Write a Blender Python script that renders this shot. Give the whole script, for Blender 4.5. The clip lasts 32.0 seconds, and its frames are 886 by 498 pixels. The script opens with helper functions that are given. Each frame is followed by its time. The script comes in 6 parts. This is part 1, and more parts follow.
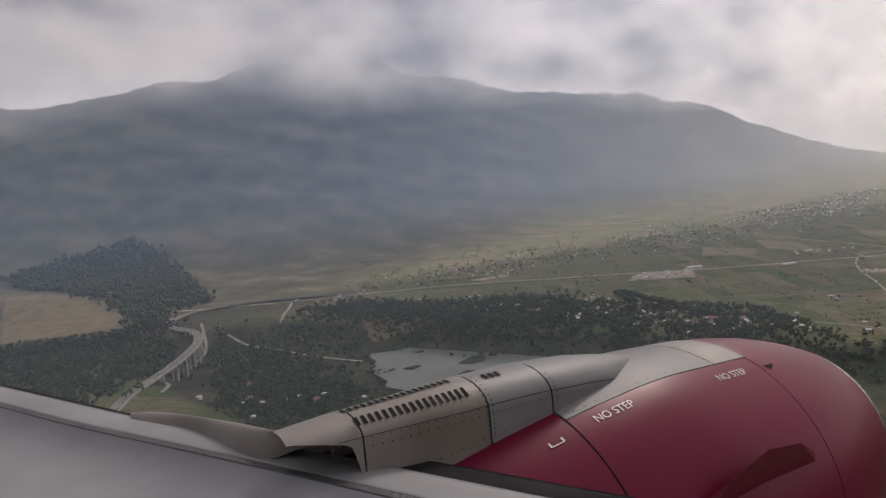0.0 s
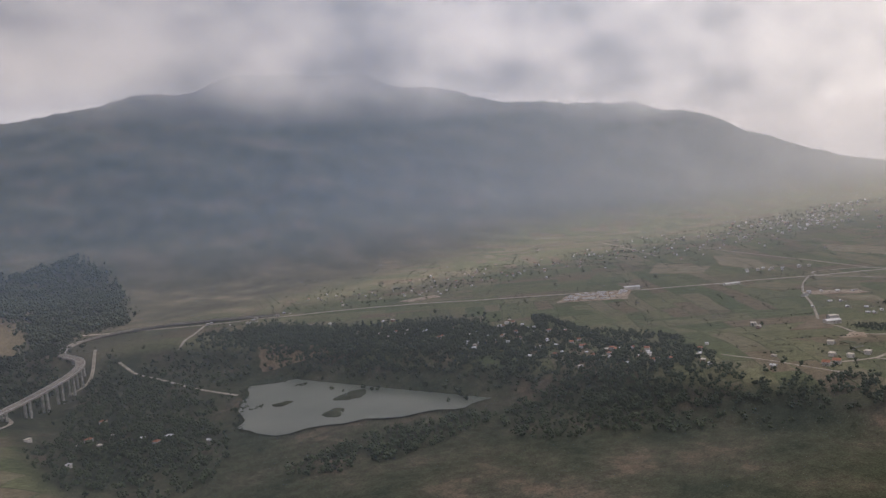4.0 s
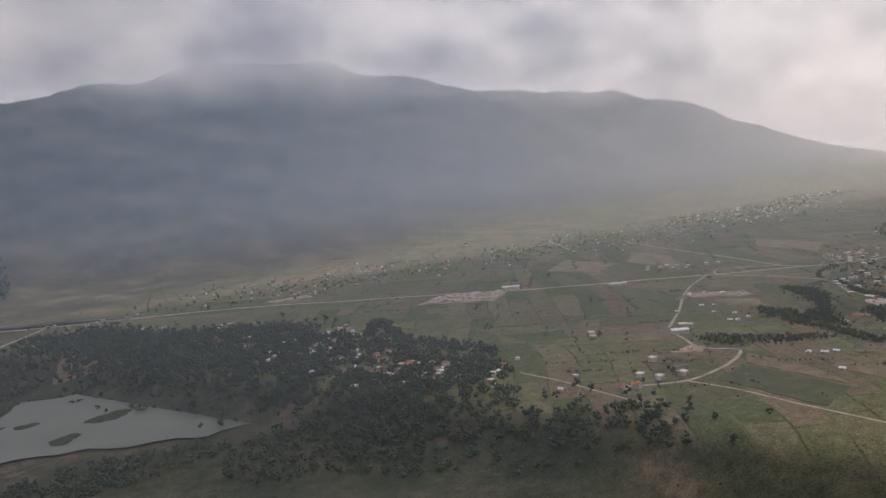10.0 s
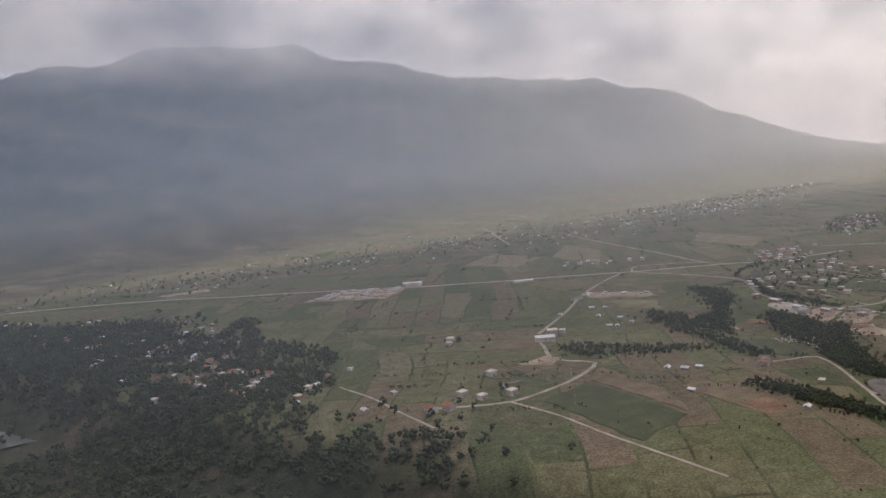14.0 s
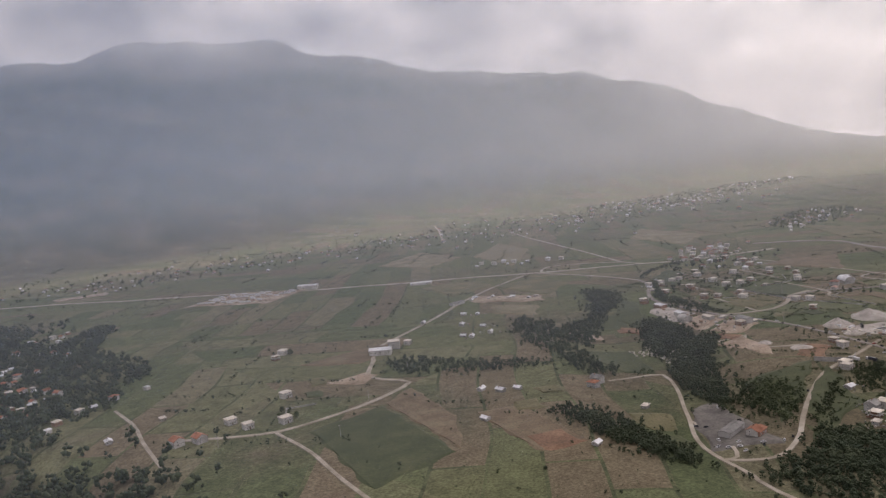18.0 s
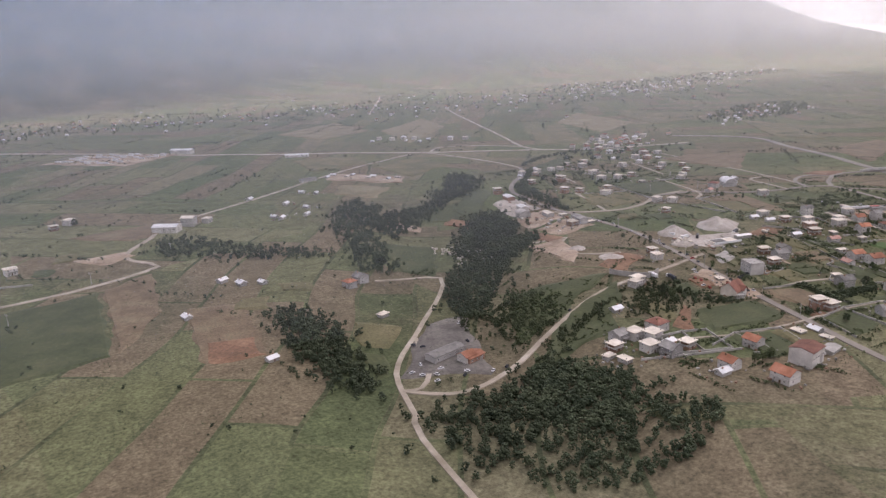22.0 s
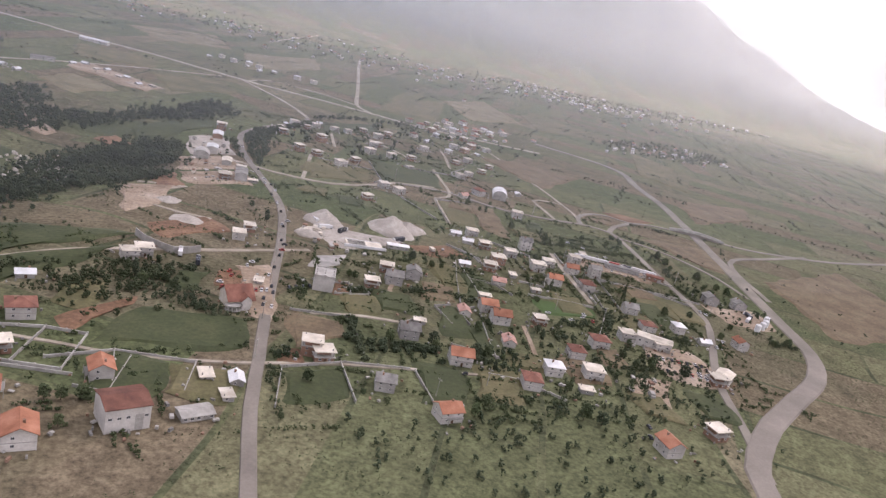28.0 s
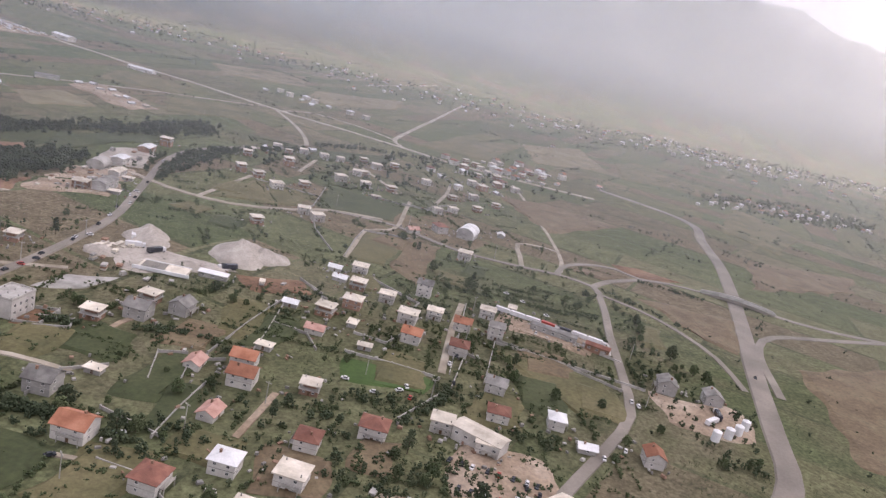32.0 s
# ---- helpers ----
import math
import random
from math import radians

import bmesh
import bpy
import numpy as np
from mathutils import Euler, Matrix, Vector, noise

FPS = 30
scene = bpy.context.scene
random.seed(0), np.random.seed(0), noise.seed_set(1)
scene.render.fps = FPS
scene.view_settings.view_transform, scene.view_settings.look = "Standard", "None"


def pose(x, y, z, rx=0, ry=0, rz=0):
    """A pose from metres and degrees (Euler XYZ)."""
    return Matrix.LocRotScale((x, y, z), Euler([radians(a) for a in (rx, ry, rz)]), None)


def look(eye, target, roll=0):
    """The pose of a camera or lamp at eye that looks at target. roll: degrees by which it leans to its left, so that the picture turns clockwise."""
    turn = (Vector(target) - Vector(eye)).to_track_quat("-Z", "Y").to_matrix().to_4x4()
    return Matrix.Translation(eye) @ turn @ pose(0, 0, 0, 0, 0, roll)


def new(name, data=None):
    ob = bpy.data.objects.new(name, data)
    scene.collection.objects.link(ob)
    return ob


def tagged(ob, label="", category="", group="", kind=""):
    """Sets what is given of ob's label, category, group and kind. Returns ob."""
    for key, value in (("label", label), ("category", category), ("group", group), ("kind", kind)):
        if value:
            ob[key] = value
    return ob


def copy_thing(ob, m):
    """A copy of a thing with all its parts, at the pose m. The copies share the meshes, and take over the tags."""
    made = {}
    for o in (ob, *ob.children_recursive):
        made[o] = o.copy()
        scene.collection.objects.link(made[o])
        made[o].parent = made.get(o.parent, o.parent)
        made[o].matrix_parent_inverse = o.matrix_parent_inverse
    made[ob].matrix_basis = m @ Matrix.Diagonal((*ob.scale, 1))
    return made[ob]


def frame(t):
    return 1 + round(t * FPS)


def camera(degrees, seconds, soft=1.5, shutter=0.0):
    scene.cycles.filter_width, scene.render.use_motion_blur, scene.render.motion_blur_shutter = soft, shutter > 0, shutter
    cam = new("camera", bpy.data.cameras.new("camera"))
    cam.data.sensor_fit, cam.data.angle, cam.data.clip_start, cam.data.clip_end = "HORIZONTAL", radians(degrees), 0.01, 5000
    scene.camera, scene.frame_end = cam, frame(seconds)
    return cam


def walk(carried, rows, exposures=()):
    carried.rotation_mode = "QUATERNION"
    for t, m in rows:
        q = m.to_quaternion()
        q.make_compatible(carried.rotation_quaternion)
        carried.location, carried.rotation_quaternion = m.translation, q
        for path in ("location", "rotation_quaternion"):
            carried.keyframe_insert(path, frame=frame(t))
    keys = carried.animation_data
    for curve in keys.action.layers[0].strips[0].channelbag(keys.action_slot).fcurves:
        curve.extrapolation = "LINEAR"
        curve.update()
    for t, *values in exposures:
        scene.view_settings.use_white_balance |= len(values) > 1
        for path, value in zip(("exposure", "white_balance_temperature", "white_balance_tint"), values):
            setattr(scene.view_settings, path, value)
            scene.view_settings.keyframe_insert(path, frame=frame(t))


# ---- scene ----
cam = camera(62.0, 32.0, soft=1.35)
PATH = [
    (0, (5.835, 0.613, 176.425), (6.92, 2.28, 176.21), -5.2),
    (1, (44.271, -4.102, 176.001), (45.336, -2.422, 175.794), -5.9),
    (2, (82.974, -8.262, 174.233), (84.029, -6.574, 174.039), -6.2),
    (3, (121.197, -10.323, 171.697), (122.252, -8.633, 171.52), -6.0),
    (3.5, (139.819, -11.581, 170.375), (140.873, -9.89, 170.196), -5.8),
    (5.5, (215.063, -18.56, 159.673), (216.087, -16.852, 159.489), -5.0),
    (6, (233.862, -20.151, 158.084), (234.874, -18.436, 157.901), -5.2),
    (7, (271.099, -21.705, 153.355), (272.098, -19.982, 153.169), -5.5),
    (8, (307.356, -21.555, 148.562), (308.353, -19.832, 148.369), -5.8),
    (9, (343.046, -21.884, 144.552), (344.048, -20.164, 144.358), -5.9),
    (10, (378.852, -22.728, 140.434), (379.859, -21.011, 140.242), -5.7),
    (11, (414.436, -21.513, 136.529), (415.448, -19.798, 136.345), -5.4),
    (12, (449.535, -19.416, 132.423), (450.548, -17.702, 132.234), -5.2),
    (13, (482.68, -19.673, 128.538), (483.686, -17.957, 128.335), -5.3),
    (14, (515.032, -20.633, 125.356), (516.03, -18.914, 125.138), -5.2),
    (14.5, (531.081, -21.617, 124.142), (532.077, -19.897, 123.92), -5.2),
    (16.5, (596.496, -23.815, 115.822), (597.492, -22.095, 115.605), -5.9),
    (17, (612.587, -24.586, 114.467), (613.58, -22.863, 114.251), -5.8),
    (18, (644.739, -26.285, 110.027), (645.71, -24.551, 109.805), -5.6),
    (19, (676.202, -27.912, 105.982), (677.165, -26.187, 105.669), -3.7),
    (20, (707.083, -28.34, 101.939), (708.025, -26.624, 101.53), -3.2),
    (21, (737.688, -29.005, 98.416), (738.622, -27.309, 97.915), -2.8),
    (22, (767.237, -30.044, 95.235), (768.155, -28.353, 94.686), -2.0),
    (23, (795.861, -31.155, 92.574), (796.816, -29.483, 92.032), -0.9),
    (24, (823.827, -31.961, 90.247), (824.826, -30.317, 89.701), 1.5),
    (24.5, (838.285, -32.803, 89.414), (839.292, -31.167, 88.859), 3.3),
    (25, (853.039, -32.729, 88.349), (854.075, -31.107, 87.805), 6.8),
    (25.5, (867.29, -32.418, 87.584), (868.349, -30.814, 87.029), 10.5),
    (26, (881.437, -32.155, 86.793), (882.488, -30.547, 86.238), 11.8),
    (26.5, (895.875, -31.554, 85.962), (896.911, -29.94, 85.394), 12.5),
    (28.5, (956.334, -26.98, 80.699), (957.243, -25.303, 80.1), 14.9),
    (29, (971.212, -24.705, 80.103), (972.07, -23.004, 79.497), 15.2),
    (30, (1001.503, -18.561, 78.995), (1002.243, -16.805, 78.388), 14.6),
    (31, (1030.834, -10.435, 77.755), (1031.473, -8.628, 77.183), 14.1),
    (32, (1060.704, -0.5, 76.419), (1061.209, 1.358, 75.879), 13.9),
]
EXPOSURES = [(0, 0.3, 6750, 20), (10, 0.3, 6700, 20), (17, 0.36, 6650, 22), (19, 0.56, 6550, 24), (20.5, 0.88, 6400, 26), (24, 0.93, 6350, 26), (26, 1.0, 6300, 26), (29, 1.1, 6330, 26), (32, 1.1, 6330, 26)]
walk(cam, [(t, look(eye, target, roll)) for t, eye, target, roll in PATH], EXPOSURES)

# ---- sky, sun and haze tone ----
SUN_AZ, SUN_EL = radians(62), radians(42)          # azimuth from +y towards +x
SUN_DIR = Vector((math.sin(SUN_AZ) * math.cos(SUN_EL), math.cos(SUN_AZ) * math.cos(SUN_EL), math.sin(SUN_EL)))
sun = new("sun", bpy.data.lights.new("sun", "SUN"))
sun.data.energy, sun.data.angle, sun.data.color = 2.8, radians(12), (1.0, 0.93, 0.84)
sun.matrix_world = look((0, 0, 900), Vector((0, 0, 900)) - SUN_DIR)


def nodes_of(mat):
    mat.use_nodes = True
    t = mat.node_tree
    t.nodes.clear()
    return t


def node(t, kind, **values):
    n = t.nodes.new(kind)
    for k, v in values.items():
        if k.startswith("_"):
            n.inputs[k[1:]].default_value = v
        else:
            setattr(n, k, v)
    return n


def ramp(t, source, stops, easing="LINEAR"):
    r = t.nodes.new("ShaderNodeValToRGB")
    r.color_ramp.interpolation = easing
    e = r.color_ramp.elements
    while len(e) < len(stops):
        e.new(0.5)
    for el, (p, c) in zip(e, stops):
        el.position = p
        el.color = (c, c, c, 1) if isinstance(c, (int, float)) else (*c, 1)
    t.links.new(source, r.inputs["Fac"])
    return r.outputs["Color"]


def mix(t, fac, a, b, blend="MIX"):
    m = t.nodes.new("ShaderNodeMix")
    m.data_type, m.blend_type = "RGBA", blend
    for socket, v in ((m.inputs[0], fac), (m.inputs[6], a), (m.inputs[7], b)):
        if isinstance(v, (int, float)):
            socket.default_value = v if socket.type == "VALUE" else (v, v, v, 1)
        elif isinstance(v, tuple):
            socket.default_value = (*v, 1)
        else:
            t.links.new(v, socket)
    return m.outputs[2]


def noise_of(t, vec, scale, detail=4, rough=0.55):
    n = node(t, "ShaderNodeTexNoise", _Scale=scale, _Detail=detail, _Roughness=rough)
    t.links.new(vec, n.inputs["Vector"])
    return n.outputs["Fac"]


world = bpy.data.worlds.new("overcast_sky")
scene.world = world
wt = nodes_of(world)
out = node(wt, "ShaderNodeOutputWorld")
bg = node(wt, "ShaderNodeBackground", _Strength=1.4)
sky = node(wt, "ShaderNodeTexSky", sky_type="NISHITA", sun_disc=False, sun_elevation=SUN_EL, sun_rotation=SUN_AZ, air_density=1.5, dust_density=4.0)
dim = mix(wt, 1.0, sky.outputs["Color"], 0.10, "MULTIPLY")
tc = node(wt, "ShaderNodeTexCoord")
sq = node(wt, "ShaderNodeMapping")
sq.inputs["Scale"].default_value = (1, 1, 3.2)
wt.links.new(tc.outputs["Generated"], sq.inputs["Vector"])
n1 = noise_of(wt, sq.outputs["Vector"], 2.6, 7, 0.6)
cloud = ramp(wt, n1, [(0.30, (0.40, 0.41, 0.44)), (0.50, (0.62, 0.61, 0.62)), (0.68, (0.92, 0.88, 0.83))], "B_SPLINE")
dot = node(wt, "ShaderNodeVectorMath", operation="DOT_PRODUCT")
wt.links.new(tc.outputs["Generated"], dot.inputs[0])
dot.inputs[1].default_value = SUN_DIR
glow = ramp(wt, dot.outputs["Value"], [(0.0, 0.62), (0.55, 0.80), (0.95, 1.25)])
cloud = mix(wt, 1.0, cloud, glow, "MULTIPLY")
wt.links.new(mix(wt, 0.88, dim, cloud), bg.inputs["Color"])
wt.links.new(bg.outputs[0], out.inputs["Surface"])

# ---- materials ----


def surface(name, stops, scale=0.3, fine=4.0, rough=0.85, bump=0.3, metal=0.0, spread=0.0, fine_amount=0.35, spec=0.3):
    """A weathered surface: a coarse stain pattern through a ramp, a fine grain over it, and a shift from object to object."""
    m = bpy.data.materials.new(name)
    t = nodes_of(m)
    o = node(t, "ShaderNodeOutputMaterial")
    b = node(t, "ShaderNodeBsdfPrincipled", _Roughness=rough, _Metallic=metal)
    b.inputs["Specular IOR Level"].default_value = spec
    g = node(t, "ShaderNodeNewGeometry")
    coarse, grain = noise_of(t, g.outputs["Position"], scale, 5), noise_of(t, g.outputs["Position"], fine, 3, 0.7)
    c = ramp(t, coarse, stops)
    c = mix(t, fine_amount, c, ramp(t, grain, [(0.25, 0.35), (0.75, 1.0)]), "MULTIPLY")
    if spread:
        info = node(t, "ShaderNodeObjectInfo")
        hs = node(t, "ShaderNodeHueSaturation")
        mr = node(t, "ShaderNodeMapRange")
        mr.inputs["To Min"].default_value, mr.inputs["To Max"].default_value = 1 - spread, 1 + spread
        t.links.new(info.outputs["Random"], mr.inputs["Value"])
        t.links.new(mr.outputs[0], hs.inputs["Value"])
        t.links.new(c, hs.inputs["Color"])
        c = hs.outputs["Color"]
    t.links.new(c, b.inputs["Base Color"])
    if bump:
        bn = node(t, "ShaderNodeBump", _Strength=bump, _Distance=0.05)
        t.links.new(grain, bn.inputs["Height"])
        t.links.new(bn.outputs[0], b.inputs["Normal"])
    t.links.new(b.outputs[0], o.inputs["Surface"])
    return m


def ramp3(dark, mid, light):
    return [(0.32, dark), (0.5, mid), (0.68, light)]


M = dict(
    asphalt=surface("pale_dusty_asphalt", ramp3((0.17, 0.152, 0.128), (0.22, 0.197, 0.166), (0.28, 0.25, 0.212)), 0.06, 1.5),
    track=surface("gravel_track", ramp3((0.22, 0.19, 0.14), (0.32, 0.28, 0.22), (0.42, 0.38, 0.31)), 0.12, 1.0),
    concrete=surface("weathered_concrete", ramp3((0.26, 0.25, 0.23), (0.36, 0.35, 0.32), (0.45, 0.43, 0.40)), 0.3, 2.0, spread=0.15),
    gravel=surface("crushed_stone", ramp3((0.29, 0.262, 0.225), (0.38, 0.346, 0.30), (0.49, 0.45, 0.395)), 0.15, 1.2, bump=0.8),
    dark_yard=surface("dark_oily_gravel", ramp3((0.09, 0.085, 0.075), (0.14, 0.13, 0.115), (0.20, 0.185, 0.16)), 0.12, 0.9, fine_amount=0.8),
    bare=surface("bare_pale_earth", ramp3((0.25, 0.185, 0.125), (0.37, 0.285, 0.205), (0.48, 0.395, 0.305)), 0.08, 0.8, fine_amount=0.8),
    red_earth=surface("red_brown_earth", ramp3((0.15, 0.09, 0.05), (0.21, 0.12, 0.07), (0.28, 0.17, 0.10)), 0.1, 0.8, fine_amount=0.8),
    plough=surface("ploughed_brown_soil", ramp3((0.13, 0.10, 0.06), (0.18, 0.135, 0.08), (0.21, 0.17, 0.10)), 0.1, 0.9, fine_amount=0.8),
    meadow=surface("green_meadow", ramp3((0.048, 0.062, 0.024), (0.064, 0.080, 0.032), (0.088, 0.10, 0.044)), 0.08, 0.9, fine_amount=0.8),
    lawn=surface("mown_green_grass", ramp3((0.046, 0.085, 0.020), (0.056, 0.102, 0.025), (0.070, 0.118, 0.032)), 0.08, 0.9, fine_amount=0.5),
    stubble=surface("dry_straw_field", ramp3((0.10, 0.10, 0.045), (0.14, 0.13, 0.06), (0.19, 0.165, 0.085)), 0.06, 0.9, fine_amount=0.8),
    straw=surface("mown_pale_straw", ramp3((0.16, 0.14, 0.075), (0.215, 0.185, 0.105), (0.27, 0.235, 0.14)), 0.06, 0.9, fine_amount=0.8),
    # dry grass with the western cloud shade put into its colour
    shaded_hill=surface("shaded_dry_grass", ramp3((0.07, 0.056, 0.026), (0.095, 0.076, 0.036), (0.125, 0.10, 0.05)), 0.05, 0.8, fine_amount=0.8),
    plaster=surface("white_plaster", ramp3((0.40, 0.38, 0.35), (0.52, 0.50, 0.46), (0.64, 0.62, 0.58)), 0.25, 3.0, spread=0.12),
    grey_plaster=surface("grey_plaster", ramp3((0.26, 0.25, 0.24), (0.36, 0.35, 0.33), (0.46, 0.45, 0.42)), 0.25, 3.0, spread=0.2),
    brick=surface("bare_hollow_brick", ramp3((0.20, 0.12, 0.08), (0.27, 0.165, 0.115), (0.34, 0.23, 0.17)), 0.4, 4.0, spread=0.2),
    orange_tile=surface("orange_roof_tiles", ramp3((0.25, 0.105, 0.06), (0.33, 0.145, 0.085), (0.40, 0.19, 0.12)), 0.4, 5.0, spread=0.25, bump=0.6),
    brown_tile=surface("red_brown_roof_tiles", ramp3((0.13, 0.06, 0.045), (0.19, 0.085, 0.06), (0.25, 0.12, 0.085)), 0.4, 5.0, spread=0.25, bump=0.6),
    grey_tile=surface("grey_roof_sheeting", ramp3((0.13, 0.125, 0.115), (0.20, 0.195, 0.18), (0.28, 0.27, 0.25)), 0.4, 5.0, spread=0.25, bump=0.6),
    slab=surface("cream_concrete_slab", ramp3((0.44, 0.40, 0.33), (0.58, 0.53, 0.44), (0.70, 0.65, 0.56)), 0.3, 2.0, spread=0.15),
    white_sheet=surface("white_sheet_metal", ramp3((0.55, 0.56, 0.56), (0.68, 0.69, 0.69), (0.78, 0.78, 0.77)), 0.2, 3.0, rough=0.45, spread=0.08),
    pink_tile=surface("faded_pink_tiles", ramp3((0.34, 0.19, 0.15), (0.45, 0.27, 0.22), (0.52, 0.34, 0.28)), 0.4, 5.0, spread=0.1),
    glass=surface("dark_window_glass", ramp3((0.02, 0.025, 0.03), (0.03, 0.035, 0.04), (0.05, 0.055, 0.06)), 0.5, 1.0, rough=0.1, bump=0, spec=0.6),
    frame=surface("window_frame_paint", ramp3((0.5, 0.49, 0.47), (0.6, 0.59, 0.57), (0.7, 0.69, 0.67)), 1.0, 6.0, rough=0.5),
    door=surface("brown_door_paint", ramp3((0.08, 0.045, 0.025), (0.12, 0.07, 0.04), (0.15, 0.09, 0.055)), 1.0, 6.0, rough=0.5),
    bark=surface("bark", ramp3((0.05, 0.04, 0.03), (0.08, 0.06, 0.045), (0.11, 0.09, 0.07)), 2.0, 9.0),
    leaf=surface("broad_leaves", ramp3((0.038, 0.056, 0.022), (0.060, 0.080, 0.034), (0.092, 0.112, 0.052)), 0.25, 2.2, spread=0.3),
    dark_leaf=surface("dark_wood_leaves", ramp3((0.028, 0.042, 0.021), (0.044, 0.060, 0.030), (0.068, 0.084, 0.044)), 0.12, 1.5, spread=0.2),
    water=surface("pale_green_water", ramp3((0.080, 0.094, 0.074), (0.098, 0.113, 0.088), (0.12, 0.135, 0.108)), 0.02, 0.3, rough=0.3, bump=0.05, fine_amount=0.1, spec=0.2),
    tyre=surface("black_rubber", ramp3((0.02, 0.02, 0.02), (0.03, 0.03, 0.03), (0.04, 0.04, 0.04)), 2, 8),
    car_white=surface("white_car_paint", ramp3((0.62, 0.62, 0.62), (0.7, 0.7, 0.7), (0.75, 0.75, 0.75)), 1, 6, rough=0.25, bump=0),
    car_dark=surface("dark_car_paint", ramp3((0.03, 0.03, 0.04), (0.045, 0.05, 0.06), (0.07, 0.07, 0.08)), 1, 6, rough=0.25, bump=0, spread=0.4),
    car_red=surface("red_paint", ramp3((0.30, 0.03, 0.025), (0.38, 0.04, 0.03), (0.45, 0.06, 0.05)), 1, 6, rough=0.35, bump=0),
)


def ground_material():
    m = bpy.data.materials.new("valley_ground")
    t = nodes_of(m)
    o = node(t, "ShaderNodeOutputMaterial")
    b = node(t, "ShaderNodeBsdfPrincipled", _Roughness=0.95)
    b.inputs["Specular IOR Level"].default_value = 0.1
    g = node(t, "ShaderNodeNewGeometry")
    pos = g.outputs["Position"]
    flat = node(t, "ShaderNodeMapping")
    flat.inputs["Scale"].default_value = (1, 1, 0)
    t.links.new(pos, flat.inputs["Vector"])
    sway = node(t, "ShaderNodeTexNoise", _Scale=0.006, _Detail=2)
    t.links.new(flat.outputs[0], sway.inputs["Vector"])
    mid0 = node(t, "ShaderNodeVectorMath", operation="MULTIPLY_ADD")
    t.links.new(sway.outputs["Color"], mid0.inputs[0])
    mid0.inputs[1].default_value = (34, 34, 0)
    t.links.new(flat.outputs[0], mid0.inputs[2])

    def parcels(turn, width, depth, gap, shift):
        """Long field strips: a chance value for each, and the line of the margin between them."""
        mp = node(t, "ShaderNodeMapping")
        mp.inputs["Rotation"].default_value = (0, 0, radians(turn))
        mp.inputs["Location"].default_value = (shift, shift * 1.7, 0)
        t.links.new(mid0.outputs[0], mp.inputs["Vector"])
        k = node(t, "ShaderNodeTexBrick", offset=0.37, squash=1.7, squash_frequency=3, offset_frequency=2)
        for key, val in (("Scale", 1.0), ("Mortar Size", gap), ("Mortar Smooth", 0.3), ("Brick Width", width), ("Row Height", depth), ("Bias", 0.0)):
            k.inputs[key].default_value = val
        k.inputs["Color1"].default_value, k.inputs["Color2"].default_value, k.inputs["Mortar"].default_value = (0, 0, 0, 1), (1, 1, 1, 1), (0.5, 0.5, 0.5, 1)
        t.links.new(mp.outputs[0], k.inputs["Vector"])
        return k.outputs["Color"], k.outputs["Fac"]

    (c1, l1), (c2, l2) = parcels(38, 92, 30, 1.0, 0), parcels(-58, 70, 22, 0.9, 31)
    big = node(t, "ShaderNodeTexVoronoi", voronoi_dimensions="2D", feature="F1", _Scale=0.0055)
    t.links.new(mid0.outputs[0], big.inputs["Vector"])
    sep = node(t, "ShaderNodeSeparateColor")
    t.links.new(big.outputs["Color"], sep.inputs[0])
    pick = ramp(t, sep.outputs[0], [(0.0, 0.0), (0.55, 1.0)], "CONSTANT")
    chance, line = mix(t, pick, c1, c2), mix(t, pick, l1, l2)
    crops = ramp(t, chance, [(0.0, (0.060, 0.090, 0.030)), (0.14, (0.112, 0.122, 0.050)), (0.26, (0.150, 0.112, 0.062)), (0.38, (0.170, 0.150, 0.078)), (0.48, (0.092, 0.116, 0.044)),
                             (0.60, (0.135, 0.138, 0.062)), (0.72, (0.072, 0.098, 0.034)), (0.82, (0.160, 0.118, 0.066)), (0.90, (0.105, 0.122, 0.048)), (1.0, (0.205, 0.178, 0.098))], "CONSTANT")
    tone = ramp(t, sep.outputs[1], [(0.0, (0.080, 0.104, 0.038)), (0.5, (0.108, 0.122, 0.050)), (1.0, (0.150, 0.140, 0.070))])
    c = mix(t, 0.3, crops, tone)
    rough = noise_of(t, pos, 0.009, 6, 0.6)
    scrub = ramp(t, noise_of(t, pos, 0.05, 6, 0.7), [(0.3, (0.056, 0.064, 0.030)), (0.5, (0.108, 0.104, 0.052)), (0.7, (0.165, 0.135, 0.080))])
    c = mix(t, ramp(t, rough, [(0.50, 0.0), (0.66, 0.85)]), c, scrub)
    worn = ramp(t, noise_of(t, pos, 0.035, 3, 0.6), [(0.44, 0.0), (0.56, 0.75)])
    hedge = node(t, "ShaderNodeMath", operation="MULTIPLY")
    t.links.new(line, hedge.inputs[0])
    t.links.new(worn, hedge.inputs[1])
    c = mix(t, hedge.outputs[0], c, (0.045, 0.058, 0.026))
    xyz = node(t, "ShaderNodeSeparateXYZ")
    t.links.new(pos, xyz.inputs[0])
    high = node(t, "ShaderNodeMapRange", clamp=True)
    high.inputs["From Min"].default_value, high.inputs["From Max"].default_value = 14.0, 75.0
    t.links.new(xyz.outputs["Z"], high.inputs["Value"])
    slope = ramp(t, noise_of(t, pos, 0.008, 7, 0.65), [(0.36, (0.032, 0.044, 0.034)), (0.52, (0.052, 0.062, 0.044)), (0.66, (0.088, 0.082, 0.056))])
    edge = node(t, "ShaderNodeMath", operation="MULTIPLY_ADD")
    t.links.new(noise_of(t, pos, 0.007, 5, 0.6), edge.inputs[0])
    edge.inputs[1].default_value = 1.6
